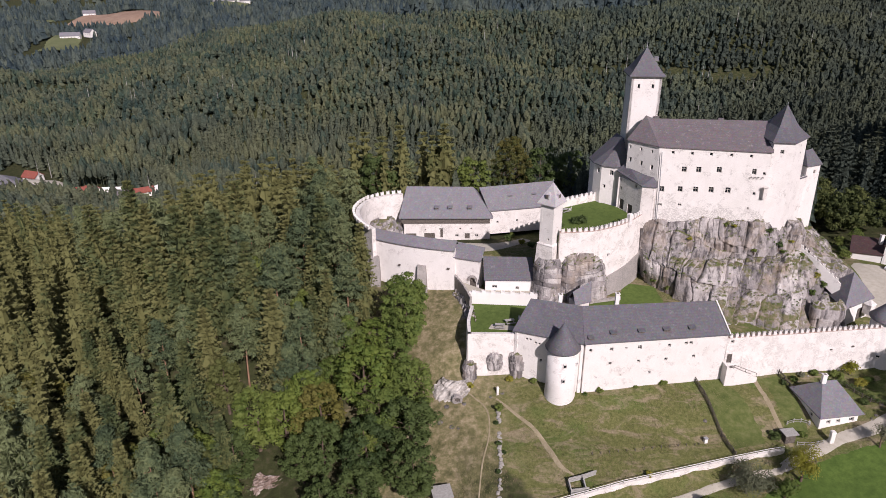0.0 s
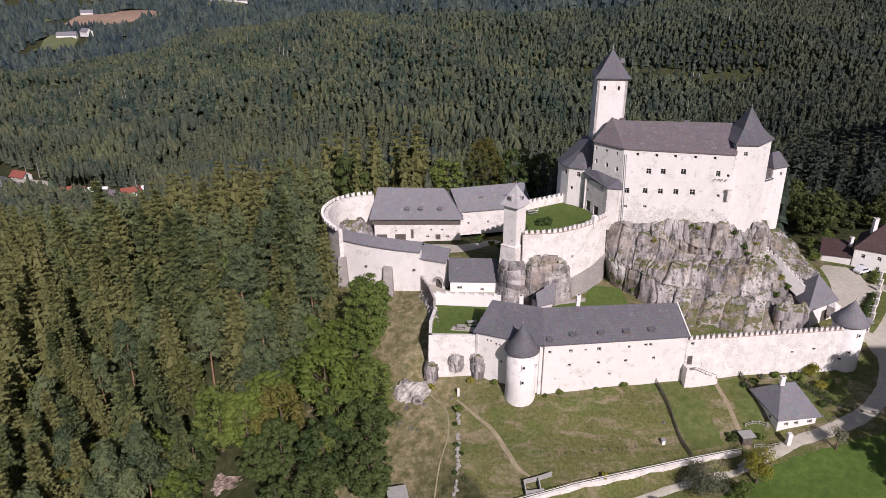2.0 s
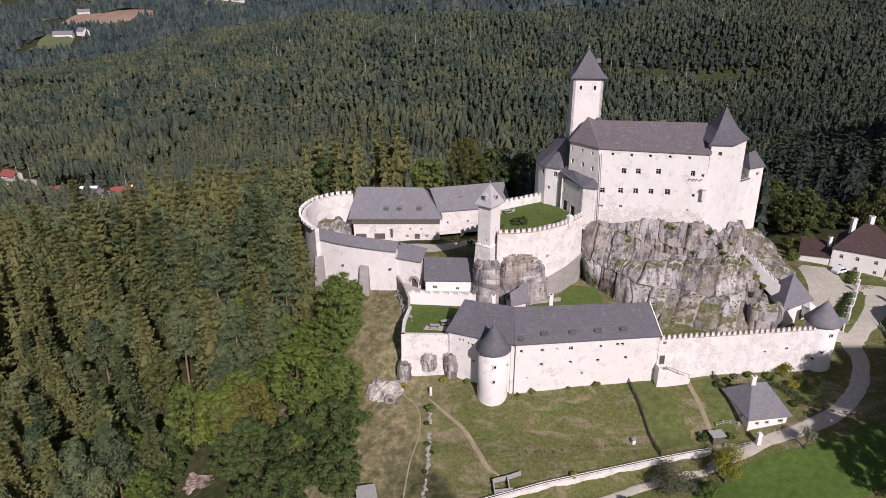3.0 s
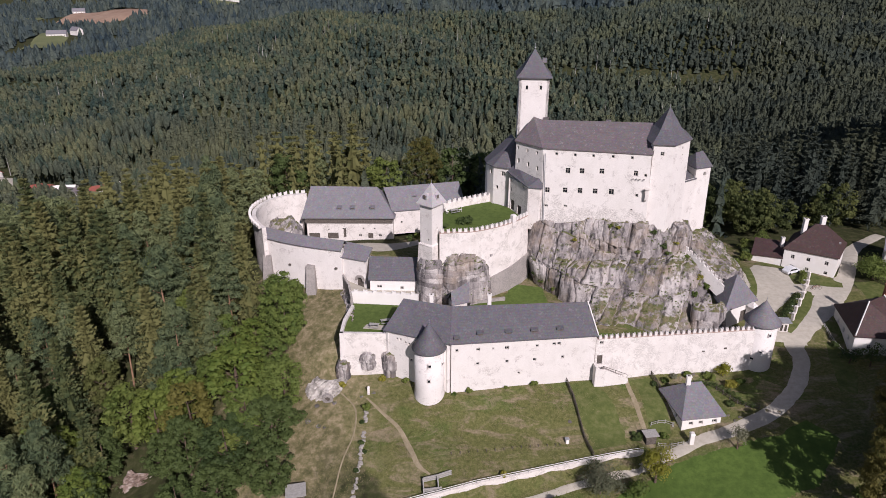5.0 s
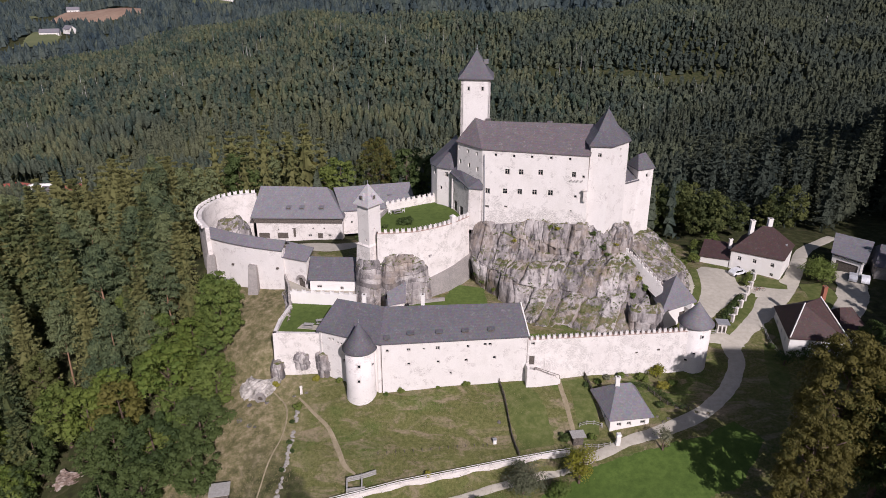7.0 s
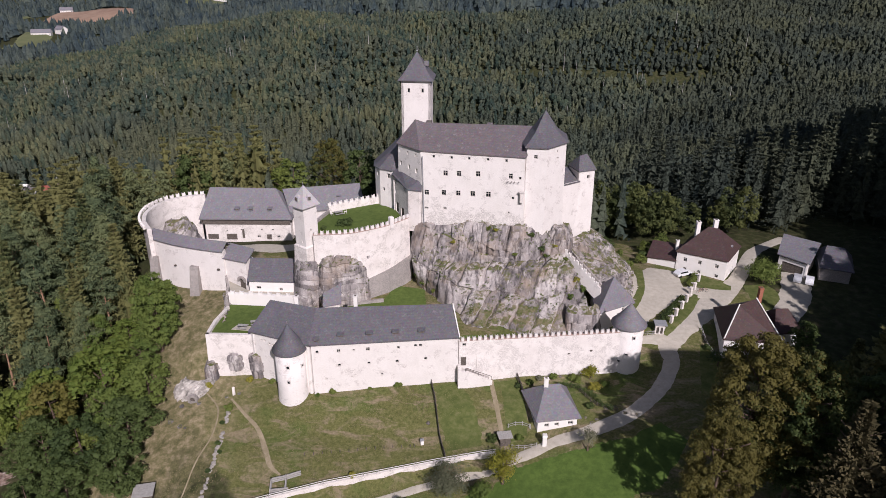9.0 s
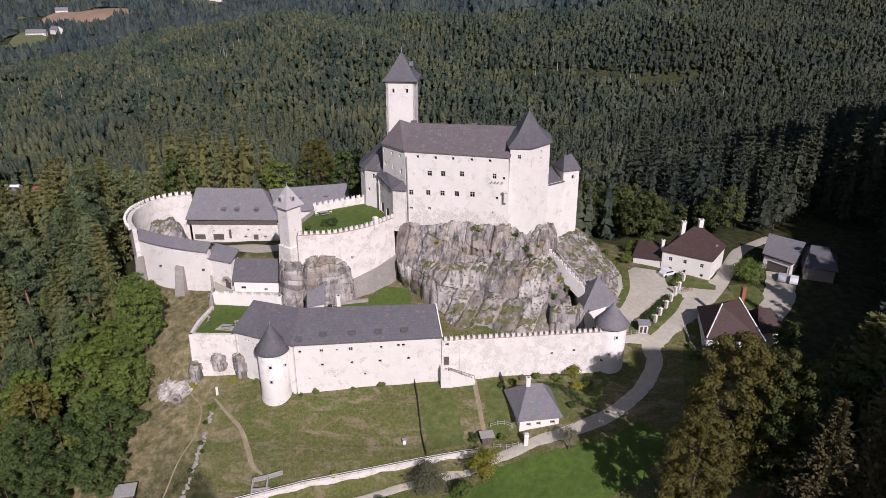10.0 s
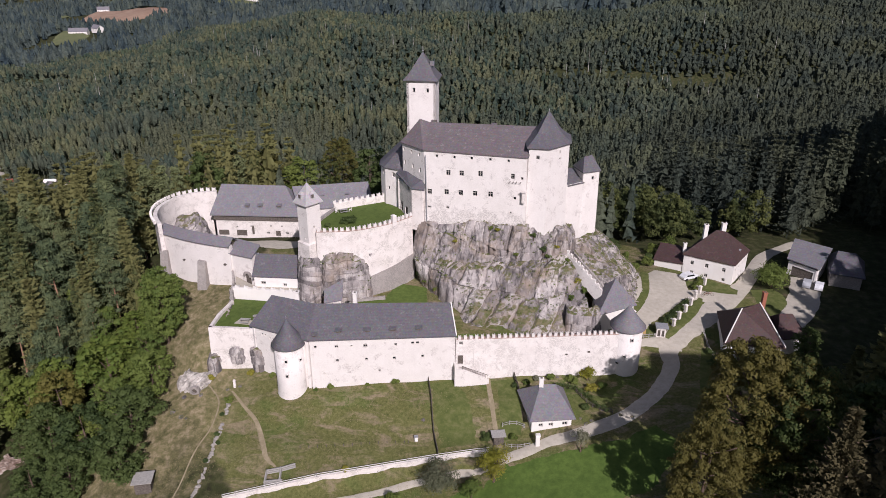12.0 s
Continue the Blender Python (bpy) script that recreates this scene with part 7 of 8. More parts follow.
for x, y, r, h, m in ((76.2, 109.6, 2.1, 3.4, YELLOW), (73.2, 108.4, 1.3, 1.8, LEAVES), (76.4, 106.3, 1.4, 1.7, YELLOW), (78.8, 107.6, 1.1, 1.4, LEAVES), (69.0, 109.0, 0.9, 1.3, LEAVES), (66.6, 108.4, 0.8, 1.2, GREYLEAF),
                      (28.4, 104.6, 0.75, 1.2, LEAVES), (40.0, 106.0, 0.9, 1.3, LEAVES), (25.6, 104.0, 0.4, 0.6, LEAVES), (35.0, 105.4, 0.4, 0.5, LEAVES), (33.6, 88.6, 0.7, 1.3, YELLOW), (57.0, 96.0, 1.3, 1.5, DEEP),
                      (9.8, 101.8, 1.0, 1.6, LEAVES), (5.0, 106.9, 0.9, 1.2, YELLOW), (12.2, 108.0, 0.8, 1.0, YELLOW), (16.6, 107.4, 0.7, 1.0, LEAVES), (61.8, 96.2, 0.8, 1.3, LEAVES), (74.8, 101.6, 1.0, 1.0, DEEP), (64.6, 107.2, 0.8, 1.0, LEAVES), (62.2, 106.4, 0.7, 1.1, DEEP),
                      (92.5, 148.5, 1.4, 2.0, LEAVES), (95.5, 150.5, 1.8, 2.6, LEAVES), (97.0, 153.5, 1.6, 2.4, DEEP), (90.0, 151.0, 1.8, 3.0, LEAVES), (98.5, 158.0, 2.2, 3.6, LEAVES), (88, 155, 2.4, 4.5, DEEP), (103, 160, 2.6, 5, LEAVES), 
                      (101.2, 112.4, 2.4, 4.4, DEEP), (104.6, 111.4, 2.7, 5.6, DEEP), (108.8, 110.8, 2.7, 5.4, DEEP), (101.0, 117.5, 1.0, 1.4, DEEP), (84.0, 80.5, 1.6, 2.2, LEAVES), (80.0, 78.5, 1.8, 2.4, LEAVES), (88, 82, 1.6, 2.0, LEAVES), (15.5, 152.4, 1.2, 1.8, DEEP), (18.5, 149.5, 1.0, 1.6, YELLOW), (20.5, 147.0, 1.2, 2.2, DEEP), (17.0, 157.0, 0.9, 1.4, LEAVES)):
    bush(x, y, r, h, m)
bush(28.0, 132.6, 1.9, 1.3, DEEP, "low dark green shrub on the upper terrace", 22.85, n=18, per=30)
bush(24.0, 130.2, 0.7, 1.0, DEEP, "small shrub on the upper terrace", 22.85)
bush(35.6, 132.4, 0.6, 0.8, LEAVES, "small shrub on the upper terrace", 22.85)

dead = tree_proto("dying_spruce", trunk_mesh("trunk", 26, 0.3, BARK, 0.3, 14, 0.3, 3.0), tri_mesh("crown", spruce_crown(26, 6.6, 0.2, 34, 13, 0.1, 0.06), DEADLEAF), "tall dying spruce with thin brown branches")
dead.matrix_basis = Matrix.Translation((100.6, 69.0, gz(100.6, 69.0))) @ Matrix.Scale(1.15, 4)
copy_thing(dead, Matrix.Translation((106.3, 67.8, gz(106.3, 67.8) - 0.4)) @ Matrix.Scale(1.2, 4) @ Matrix.Rotation(2.0, 4, "Z"))

# plants on ledges and cracks of the castle rock
from mathutils.bvhtree import BVHTree


def rock_plants(names, count, x0, x1, z0, z1):
    spots = []
    for ob in [o for o in scene.objects if o.name.split(".")[0] in names]:
        tree = BVHTree.FromPolygons([v.co for v in ob.data.vertices], [p.vertices for p in ob.data.polygons])
        for _ in range(count):
            hit, nor, _, _ = tree.ray_cast(Vector((rng.uniform(x0, x1), 96.0, rng.uniform(z0, z1) + 8)), Vector((0, 1, -0.22)))
            if hit and abs(nor.z) > 0.25 + 0.5 * rng.random() and noise.noise(hit * 0.25) > -0.25:
                spots.append(hit)
    return spots


spots = rock_plants(("castle_rock", "rock_shoulder", "tower_rock"), 1800, 18, 92, 6, 24)
co = np.array([tuple(s) for s in spots])
tufts = puffs(co + np.array([0, -0.05, 0.12]), rng.uniform(0.12, 0.45, len(co)), 10, 0.11)
tagged(new("rock_plants", tri_mesh("rock_plants", tufts, LEAVES)), "grass and herbs in the cracks of the rock", "plants", kind="stuff")
for x, z, r, m in ((57.5, 23.4, 0.9, LEAVES), (59, 23.2, 0.7, YELLOW), (66.5, 21.9, 0.9, DEEP), (68.5, 19.0, 1.1, DEEP), (69.5, 17.5, 0.9, LEAVES), (50.3, 20.5, 0.6, YELLOW), (75.5, 12.6, 1.2, YELLOW), (76.6, 11.0, 1.0, LEAVES), (77.3, 13.6, 0.9, LEAVES), (74.0, 9.6, 0.9, LEAVES), (63.0, 18.2, 0.7, LEAVES), (44, 11.0, 0.8, LEAVES), (42.6, 12.6, 0.7, DEEP), (46.2, 9.8, 0.9, LEAVES), (71.5, 19.8, 0.7, YELLOW), (73.6, 16.9, 0.6, LEAVES)):
    tree = BVHTree.FromPolygons([v.co for v in bpy.data.objects["castle_rock"].data.vertices], [p.vertices for p in bpy.data.objects["castle_rock"].data.polygons])
    hit, _, _, _ = tree.ray_cast(Vector((x, 96, z + 8)), Vector((0, 1, -0.25)))
    if hit:
        leafy("bush", hit.x, hit.y - 0.1, hit.z - 0.1, r, r * 1.5, m, "bush rooted in a cleft of the castle rock", 9, 20, 0.17)

# rough grass on the slopes below the walls
gx, gy = rng.uniform(-4, 52, 12000), rng.uniform(84, 108, 12000)
ok = inside(gx, gy, CLEAR) & (gy < 104.2 + 0.11 * (gx - 25)) & (np.array([noise.noise((a * 0.15, b * 0.2, 4.0)) for a, b in zip(gx, gy)]) > -0.1)
gx, gy = gx[ok], gy[ok]
gh = rng.uniform(0.05, 0.16, len(gx))
ga = rng.uniform(0, 6.283, len(gx))
gzv = height(gx, gy)
blades = []
for k in range(3):
    a = ga + k * 2.1
    w = gh * 0.5
    p = np.stack([gx, gy, gzv], 1)
    dirv = np.stack([np.cos(a), np.sin(a), np.zeros_like(a)], 1)
    side = np.stack([-np.sin(a), np.cos(a), np.zeros_like(a)], 1)
    blades.append(np.stack([p - side * w[:, None], p + side * w[:, None], p + dirv * w[:, None] * 1.2 + np.array([0, 0, 1]) * gh[:, None]], 1))
ROUGH = material("rough_grass", leaf([(0.11, 0.12, 0.045), (0.16, 0.155, 0.065), (0.25, 0.21, 0.12)], 0.3), 0.95, 0.1)
tagged(new("rough_grass", tri_mesh("rough_grass", np.concatenate(blades), ROUGH)), "tufts of rough grass on the castle slope", "grass", kind="stuff")

# ---- fences, garden walls ----


def fence(pts, h, mat, label, step=1.6, rails=(0.35, 0.8), boards=0.0):
    x0, y0 = pts[0]
    root = thing("fence", (x0, y0, gz(x0, y0)), label, "fence")
    post = Shape().box(0, 0, h / 2 - 0.1, 0.11, 0.11, h + 0.2).mesh("post", mat)
    stops = [p for p, _ in along(pts, step)] + [pts[-1]]
    for x, y in stops:
        part("post", post, None, root, m=Matrix.Translation((x, y, gz(x, y))))
    for a, b in zip(stops[:-1], stops[1:]):
        if math.dist(a, b) < 0.1:
            continue
        for r in rails:
            part("rail", Shape().tube([(*a, gz(*a) + h * r), (*b, gz(*b) + h * r)], 0.045, 4), mat, root)
        if boards:
            n = max(2, int(math.dist(a, b) / boards))
            for k in range(n):
                x, y = lerp(a, b, (k + 0.5) / n)
                part("board", BOARD, None, root, m=Matrix.Translation((x, y, gz(x, y))) @ Matrix.Rotation(math.atan2(b[1] - a[1], b[0] - a[0]), 4, "Z") @ Matrix.Diagonal((1, 1, h * random.uniform(0.92, 1.06), 1)))
    return root


BOARD = Shape().box(0, 0.05, 0.5, 0.13, 0.03, 1.0).mesh("board", TIMBER)
fence([(46.2, 107.2), (46.9, 104), (47.4, 100), (47.9, 96.5), (48.9, 92.2)], 1.15, TIMBER, "dark weathered board fence down the meadow", 1.8, (0.35, 0.8), 0.24)
fence([(62.3, 108.6), (62.9, 106), (63.2, 104.2)], 1.3, TIMBER, "dark board fence behind the lodge", 1.6, (0.35, 0.8), 0.24)
fence([(60.0, 98.4), (62.0, 98.9), (63.9, 98.2)], 0.9, PALEWOOD, "silvered rail fence round the lodge garden", 1.3)
fence([(60.4, 94.8), (62.4, 94.3), (64.6, 94.5)], 0.9, PALEWOOD, "silvered rail fence beside the gate pillar", 1.1)
fence([(69.8, 107.2), (73.2, 106.8), (75.0, 103.6), (76.6, 101.6), (79.5, 100.7)], 0.9, TIMBER, "old timber fence round the tower garden", 1.5)
fence([(101.4, 123.2), (101.2, 119), (101.9, 115.6)], 1.0, PALEWOOD, "pale rail fence beside the road", 1.5)
fence([(86.8, 121.0), (89.0, 121.4), (91.4, 121.8)], 1.0, PALEWOOD, "timber rail at the forecourt", 1.1)
fence([(25.0, 92.8), (31, 93.4), (37, 94.0), (43.6, 94.8)], 0.5, TIMBER, "thin low wire fence on the meadow", 1.5, ())

gwall = thing("garden_wall", (38, 89, -6), "stained white garden wall with a pale timber rail", "wall", kind="structure")
gl = [(14.0, 83.6), (20.9, 85.15), (28.9, 86.95), (37.9, 88.95), (47.3, 91.05), (54.9, 92.75), (57.6, 93.3)]
wall_run("wall", gl, [gz(*p) - 2.4 for p in gl], 0, 0.45, OLD, gwall, [gz(p[0], p[1] + 1.2) + 0.05 for p in gl])
top = [(x, y + 0.2, gz(x, y + 1.2) + 0.05) for x, y in gl]
for a, b in zip(top[:-1], top[1:]):
    part("coping", Shape().tube([(a[0], a[1], a[2] + 0.03), (b[0], b[1], b[2] + 0.03)], 0.27, 4), OLD, gwall)
for p, _ in along(top, 2.2):
    part("post", Shape().box(p[0], p[1], p[2] + 0.4, 0.1, 0.1, 0.9), PALEWOOD, gwall)
for a, b in zip(top[:-1], top[1:]):
    for dz in (0.45, 0.8):
        part("rail", Shape().tube([(a[0], a[1], a[2] + dz), (b[0], b[1], b[2] + dz)], 0.05, 4), CLEAN, gwall)

ruin = thing("ruined_wall", (9.8, 96, -3), "low crumbled pale stone wall running down the slope", "wall")
STONES = []
for k in range(4):
    s = Shape().lathe(0, 0, [(0.2, -0.15), (0.33, 0.0), (0.28, 0.18), (0.1, 0.28)], 7, 0.5)
    STONES.append(s.mesh("stone", material("fieldstone", speckle([(0.3, (0.2, 0.185, 0.165)), (0.7, (0.4, 0.37, 0.335))], 3.0)) if k == 0 else STONES[0].materials[0]))
for p, a in along([(9.8, 102.6), (9.7, 98.4), (9.6, 92.8), (9.0, 86.8), (8.0, 81)], 0.42):
    x, y = p[0] + rng.uniform(-0.2, 0.2), p[1] + rng.uniform(-0.2, 0.2)
    if noise.noise((y * 0.35, 1.0, 0.0)) > -0.25:
        part("stone", STONES[int(rng.integers(4))], None, ruin, m=Matrix.Translation((x, y, gz(x, y))) @ Matrix.Rotation(rng.uniform(0, 6), 4, "Z") @ Matrix.Diagonal((rng.uniform(0.7, 1.5), rng.uniform(0.7, 1.3), rng.uniform(0.7, 1.4), 1)))
for x, y, r in ((9.2, 99.5, 0.5), (9.4, 95.5, 0.6), (9.0, 90.4, 0.5), (10.2, 93.6, 0.4)):
    bush(x, y, r, r * 1.3, DEEP, "small shrub on the crumbled wall")
marker = thing("stone_pillar", (9.9, 105.4, gz(9.9, 105.4)), "short weathered white stone pillar on the slope", "pillar")
part("shaft", Shape().box(9.9, 105.4, gz(9.9, 105.4) + 0.6, 0.5, 0.45, 1.6, 10, 0.8), OLD, marker)
part("cap", Shape().box(9.9, 105.4, gz(9.9, 105.4) + 1.5, 0.55, 0.5, 0.25, 10, 0.4), OLD, marker)

culv = thing("stone_culvert", (2.4, 105.2, gz(2.4, 105)), "small arched stone opening in the rock below the terrace", "arch")
arc = Shape()
for k in range(12):
    a = 2 * math.pi * k / 12
    arc.box(2.5 + 0.75 * math.cos(a), 104.5, -0.3 + 0.75 * math.sin(a), 0.42, 0.7, 0.42)
part("arch", arc, STONE, culv)
# a flat dark disc paints the shade inside the arch
part("hollow", Shape().lathe(0, 0, [(0.7, 0), (0.7, 0.05)], 16).mesh("hollow", TIMBER), None, culv, "dark disc in place of the shaded hollow", m=Matrix.Translation((2.5, 104.6, -0.3)) @ Matrix.Rotation(radians(90), 4, "X"))


def boulder(x, y, r, label="pale grey boulder on the slope"):
    s = Shape()
    n = 12
    for j in range(7):
        for i in range(n):
            a, b = 2 * math.pi * i / n, math.pi * j / 6
            k = r * (1 + 0.35 * noise.noise((math.cos(a) * 1.5 + x, math.sin(a) * 1.5, math.cos(b) * 1.5 + y)))
            s.v.append((x + k * math.sin(b) * math.cos(a), y + k * math.sin(b) * math.sin(a), gz(x, y) - 0.15 * r + 0.7 * k * math.cos(b)))
    for j in range(6):
        for i in range(n):
            s.f.append((j * n + i, j * n + (i + 1) % n, (j + 1) * n + (i + 1) % n, (j + 1) * n + i))
    return tagged(part("boulder", s, ROCK), label, "rock")


for x, y, r in ((0.6, 103.8, 0.5), (3.8, 104.0, 0.5), (-0.6, 101.0, 0.6), (8.6, 105.0, 0.35), (10.8, 105.6, 0.4), (1.5, 99.6, 0.5), (2.6, 99.2, 0.35), (78.1, 101.6, 0.5), (80.9, 100.4, 0.45), (79.3, 101.9, 0.4), (74.6, 98.3, 0.4), (75.6, 99.0, 0.35), (73.8, 99.6, 0.3), (82.8, 99.9, 0.4), (66.8, 109.2, 0.35), (68.0, 108.8, 0.3), (70.6, 109.6, 0.35), (45.9, 99.1, 0.4)):
    boulder(x, y, r)

# ---- small things outside ----
hutch = thing("garden_shed", (59.2, 95.9, gz(59.2, 95.9)), "small timber shed with a grey lean-to roof", "shed")
z0 = gz(59.2, 95.9)
part("wall", Shape().box(59.2, 95.9, z0 + 0.7, 1.8, 1.4, 1.8, 8), TIMBER, hutch)
part("roof", Shape().box(59.2, 95.8, z0 + 1.75, 2.5, 2.0, 0.1, 8), PALEWOOD, hutch, "grey sheet roof")
# lidded box put where a greyish bench stands
bench_box = thing("beehive", (44.9, 95.4, gz(44.9, 95.4)), "small white lidded box in place of a greyish bench", "beehive")
part("box", Shape().box(44.9, 95.4, gz(44.9, 95.4) + 0.4, 0.55, 0.5, 0.9, 10), CLEAN, bench_box)
part("lid", Shape().box(44.9, 95.4, gz(44.9, 95.4) + 0.9, 0.7, 0.65, 0.1, 10), LEAD, bench_box)
pen = thing("animal_pen", (22.5, 87, gz(22.5, 87)), "grey timber pen of thick boards on the meadow", "pen")
for a, b in (((20.3, 88.2), (22.6, 88.6)), ((22.6, 88.6), (25.0, 89.2)), ((20.3, 88.2), (20.5, 85.8)), ((22.7, 88.4), (22.9, 86.2)), ((20.5, 86.2), (23.4, 86.4))):
    for hgt in (0.25, 0.6, 0.95):
        za, zb = gz(*a) + hgt, gz(*b) + hgt
        part("board", Shape().tube([(*a, za), (*b, zb)], 0.13, 4), PALEWOOD, pen)
    part("post", Shape().box(a[0], a[1], gz(*a) + 0.5, 0.16, 0.16, 1.3), PALEWOOD, pen)
low_hut = thing("field_hut", (-0.3, 87.0, gz(-0.3, 87)), "small hut with a grey sheet roof at the wood's edge", "shed")
zh = gz(-0.3, 87)
part("wall", Shape().box(-0.3, 86.6, zh + 1.0, 2.6, 2.4, 2.4, 12), TIMBER, low_hut)
part("roof", Shape().box(-0.3, 86.5, zh + 2.3, 3.3, 3.1, 0.12, 12), PALEWOOD, low_hut)


def picnic_table(x, y, z, rz):
    root = thing("picnic_table", (x, y, z), "grey wooden picnic table with benches", "table", "picnic tables")
    m = Matrix.Translation((x, y, z)) @ Matrix.Rotation(radians(rz), 4, "Z")
    part("tabletop", Shape().box(0, 0, 0.74, 1.8, 0.75, 0.06), PALEWOOD, root, m=m)
    for s in (-0.75, 0.75):
        part("bench", Shape().box(0, s, 0.44, 1.8, 0.3, 0.05), PALEWOOD, root, m=m)
    for s in (-0.7, 0.7):
        part("leg", Shape().box(s, 0, 0.36, 0.08, 1.5, 0.1).box(s, 0, 0.36, 0.08, 0.12, 0.72), PALEWOOD, root, m=m)


picnic_table(12.6, 114.6, 9.7, 15)
picnic_table(10.6, 112.9, 9.78, -5)
picnic_table(25.9, 138.5, 22.9, 30)


def garden_chair(x, y, z, rz):
    root = thing("garden_chair", (x, y, z), "white garden chair on the terrace lawn", "chair", "garden chairs")
    m = Matrix.Translation((x, y, z)) @ Matrix.Rotation(radians(rz), 4, "Z")
    part("seat", Shape().box(0, 0, 0.42, 0.5, 0.5, 0.05), CLEAN, root, m=m)
    part("backrest", Shape().box(0, 0.24, 0.7, 0.5, 0.05, 0.55), CLEAN, root, m=m)
    for sx in (-0.21, 0.21):
        for sy in (-0.21, 0.21):
            part("leg", Shape().box(sx, sy, 0.2, 0.05, 0.05, 0.42), CLEAN, root, m=m)


garden_chair(24.4, 138.2, 22.9, 60)
garden_chair(27.2, 139.4, 22.9, -80)
garden_chair(14.6, 115.6, 9.7, 30)

# hedge with white pillars round the forecourt
hl = [(92.8, 124.2), (95.6, 127.6), (98.2, 130.8), (100.8, 134.0)]
for seg, lab in ((hl, "brown-green ivy hedge behind white pillars"), ([(103.6, 139.4), (105.0, 141.2), (107.0, 144.0)], "green ivy hedge beside the gate")):
    pts = np.array([[p[0], p[1], gz(*p) + 0.8] for p, _ in along(seg, 0.45)])
    root = thing("hedge", (seg[0][0], seg[0][1], gz(*seg[0])), lab, "hedge")
    lv = puffs(pts + rng.uniform(-0.25, 0.25, pts.shape), rng.uniform(0.6, 0.95, len(pts)), 34, 0.17, 1.0)
    ob = new("leaves", tri_mesh("leaves", lv, DEEP if seg is hl else LEAVES))
    under(ob, root)
garden_hedge = thing("hedge", (70.5, 106.8, gz(70.5, 106.8)), "dark green clipped hedge round the tower garden", "hedge")
gh_line = smooth_line([(70.2, 106.9), (73.4, 106.2), (75.6, 104.4), (76.8, 102.2), (78.6, 100.9)], 0.5)
gh_pts = np.array([[px_, py_, gz(px_, py_) + 0.55] for px_, py_ in gh_line])
under(new("leaves", tri_mesh("leaves", puffs(np.repeat(gh_pts, 2, 0) + rng.uniform(-0.25, 0.25, (2 * len(gh_pts), 3)), rng.uniform(0.4, 0.65, 2 * len(gh_pts)), 22, 0.15, 1.0), DEEP)), garden_hedge)
for x, y in ((95.9, 125.4), (97.7, 128.2), (99.7, 130.8), (101.5, 133.4), (103.2, 136.3), (104.7, 138.3), (106.9, 142.2)):
    z = gz(x, y)
    root = thing("gate_pillar", (x, y, z), "white plastered pillar with a small cap by the hedge", "pillar", "hedge pillars")
    part("shaft", Shape().box(x, y, z + 0.8, 0.55, 0.55, 1.9, 35), OLD, root)
    part("cap", Shape().box(x, y, z + 1.85, 0.75, 0.75, 0.22, 35, 0.5), OLD, root)
    part("bracket", Shape().box(x - 0.35, y + 0.4, z + 1.5, 0.25, 0.8, 0.2, 35), OLD, root)
zk = gz(92.7, 122.6)
kiosk = building("kiosk", [(91.6, 122.0), (93.4, 121.8), (93.9, 123.4), (92.0, 123.7)], zk - 0.3, zk + 1.9, OLD, "small white shelter with two dark doorways and a flat roof", "kiosk", None, None, 0.15, {0: [(0.5, zk + 0.7, 0.5, 1.5), (1.3, zk + 0.7, 0.5, 1.5)]})
part("roof", Shape().box(92.75, 122.75, zk + 2.0, 2.5, 2.3, 0.16, -6), LEAD, kiosk)
crate = thing("wooden_crate", (88.9, 122.6, gz(88.9, 122.6)), "yellow-brown wooden crate by the round tower", "box")
part("body", Shape().box(88.9, 122.6, gz(88.9, 122.6) + 0.5, 1.1, 1.0, 1.1, 12), material("yellow_wood", flat((0.42, 0.28, 0.12))), crate)


def car(x, y, rz, paint, label):
    root = thing("car", (x, y, gz(x, y) + 0.05), label, "car", "parked cars")
    m = Matrix.Translation((x, y, gz(x, y) + 0.1)) @ Matrix.Rotation(radians(rz), 4, "Z")
    prof = [(-2.1, 0.3), (2.1, 0.3), (2.15, 0.7), (1.2, 0.92), (0.55, 1.42), (-1.3, 1.45), (-1.95, 0.95), (-2.15, 0.8)]
    s = Shape()
    f, g = [(px, -0.86, pz) for px, pz in prof], [(px, 0.86, pz) for px, pz in prof]
    s.face(*f)
    s.face(*reversed(g))
    for i in range(len(prof)):
        s.face(f[i], f[(i + 1) % len(prof)], g[(i + 1) % len(prof)], g[i])
    part("body", s, paint, root, m=m)
    gl_ = Shape()
    gl_.face((1.17, -0.74, 0.96), (1.17, 0.74, 0.96), (0.6, 0.7, 1.4), (0.6, -0.7, 1.4))
    gl_.v = [(vx + 0.02, vy, vz + 0.02) for vx, vy, vz in gl_.v]
    part("windscreen", gl_, GLASS, root, m=m)
    for sy in (-0.875, 0.875):
        w = Shape()
        w.face((0.9, sy, 0.95), (0.45, sy, 1.34), (-1.2, sy, 1.36), (-1.6, sy, 0.97))
        part("side_window", w, GLASS, root, m=m)
    for sx in (-1.35, 1.35):
        for sy in (-0.82, 0.82):
            wm = m @ Matrix.Translation((sx, sy, 0.25)) @ Matrix.Rotation(radians(90), 4, "X")
            part("wheel", Shape().lathe(0, 0, [(0.3, -0.1), (0.33, -0.06), (0.33, 0.06), (0.3, 0.1)], 16), RUBBER, root, m=wm)


car(104.0, 144.6, 25, CARPAINT, "white hatchback parked before the white house")
car(130.4, 143.8, 62, SILVER, "silver car parked before the farm shed")
car(132.6, 142.6, 62, CARPAINT, "white car parked before the farm shed")


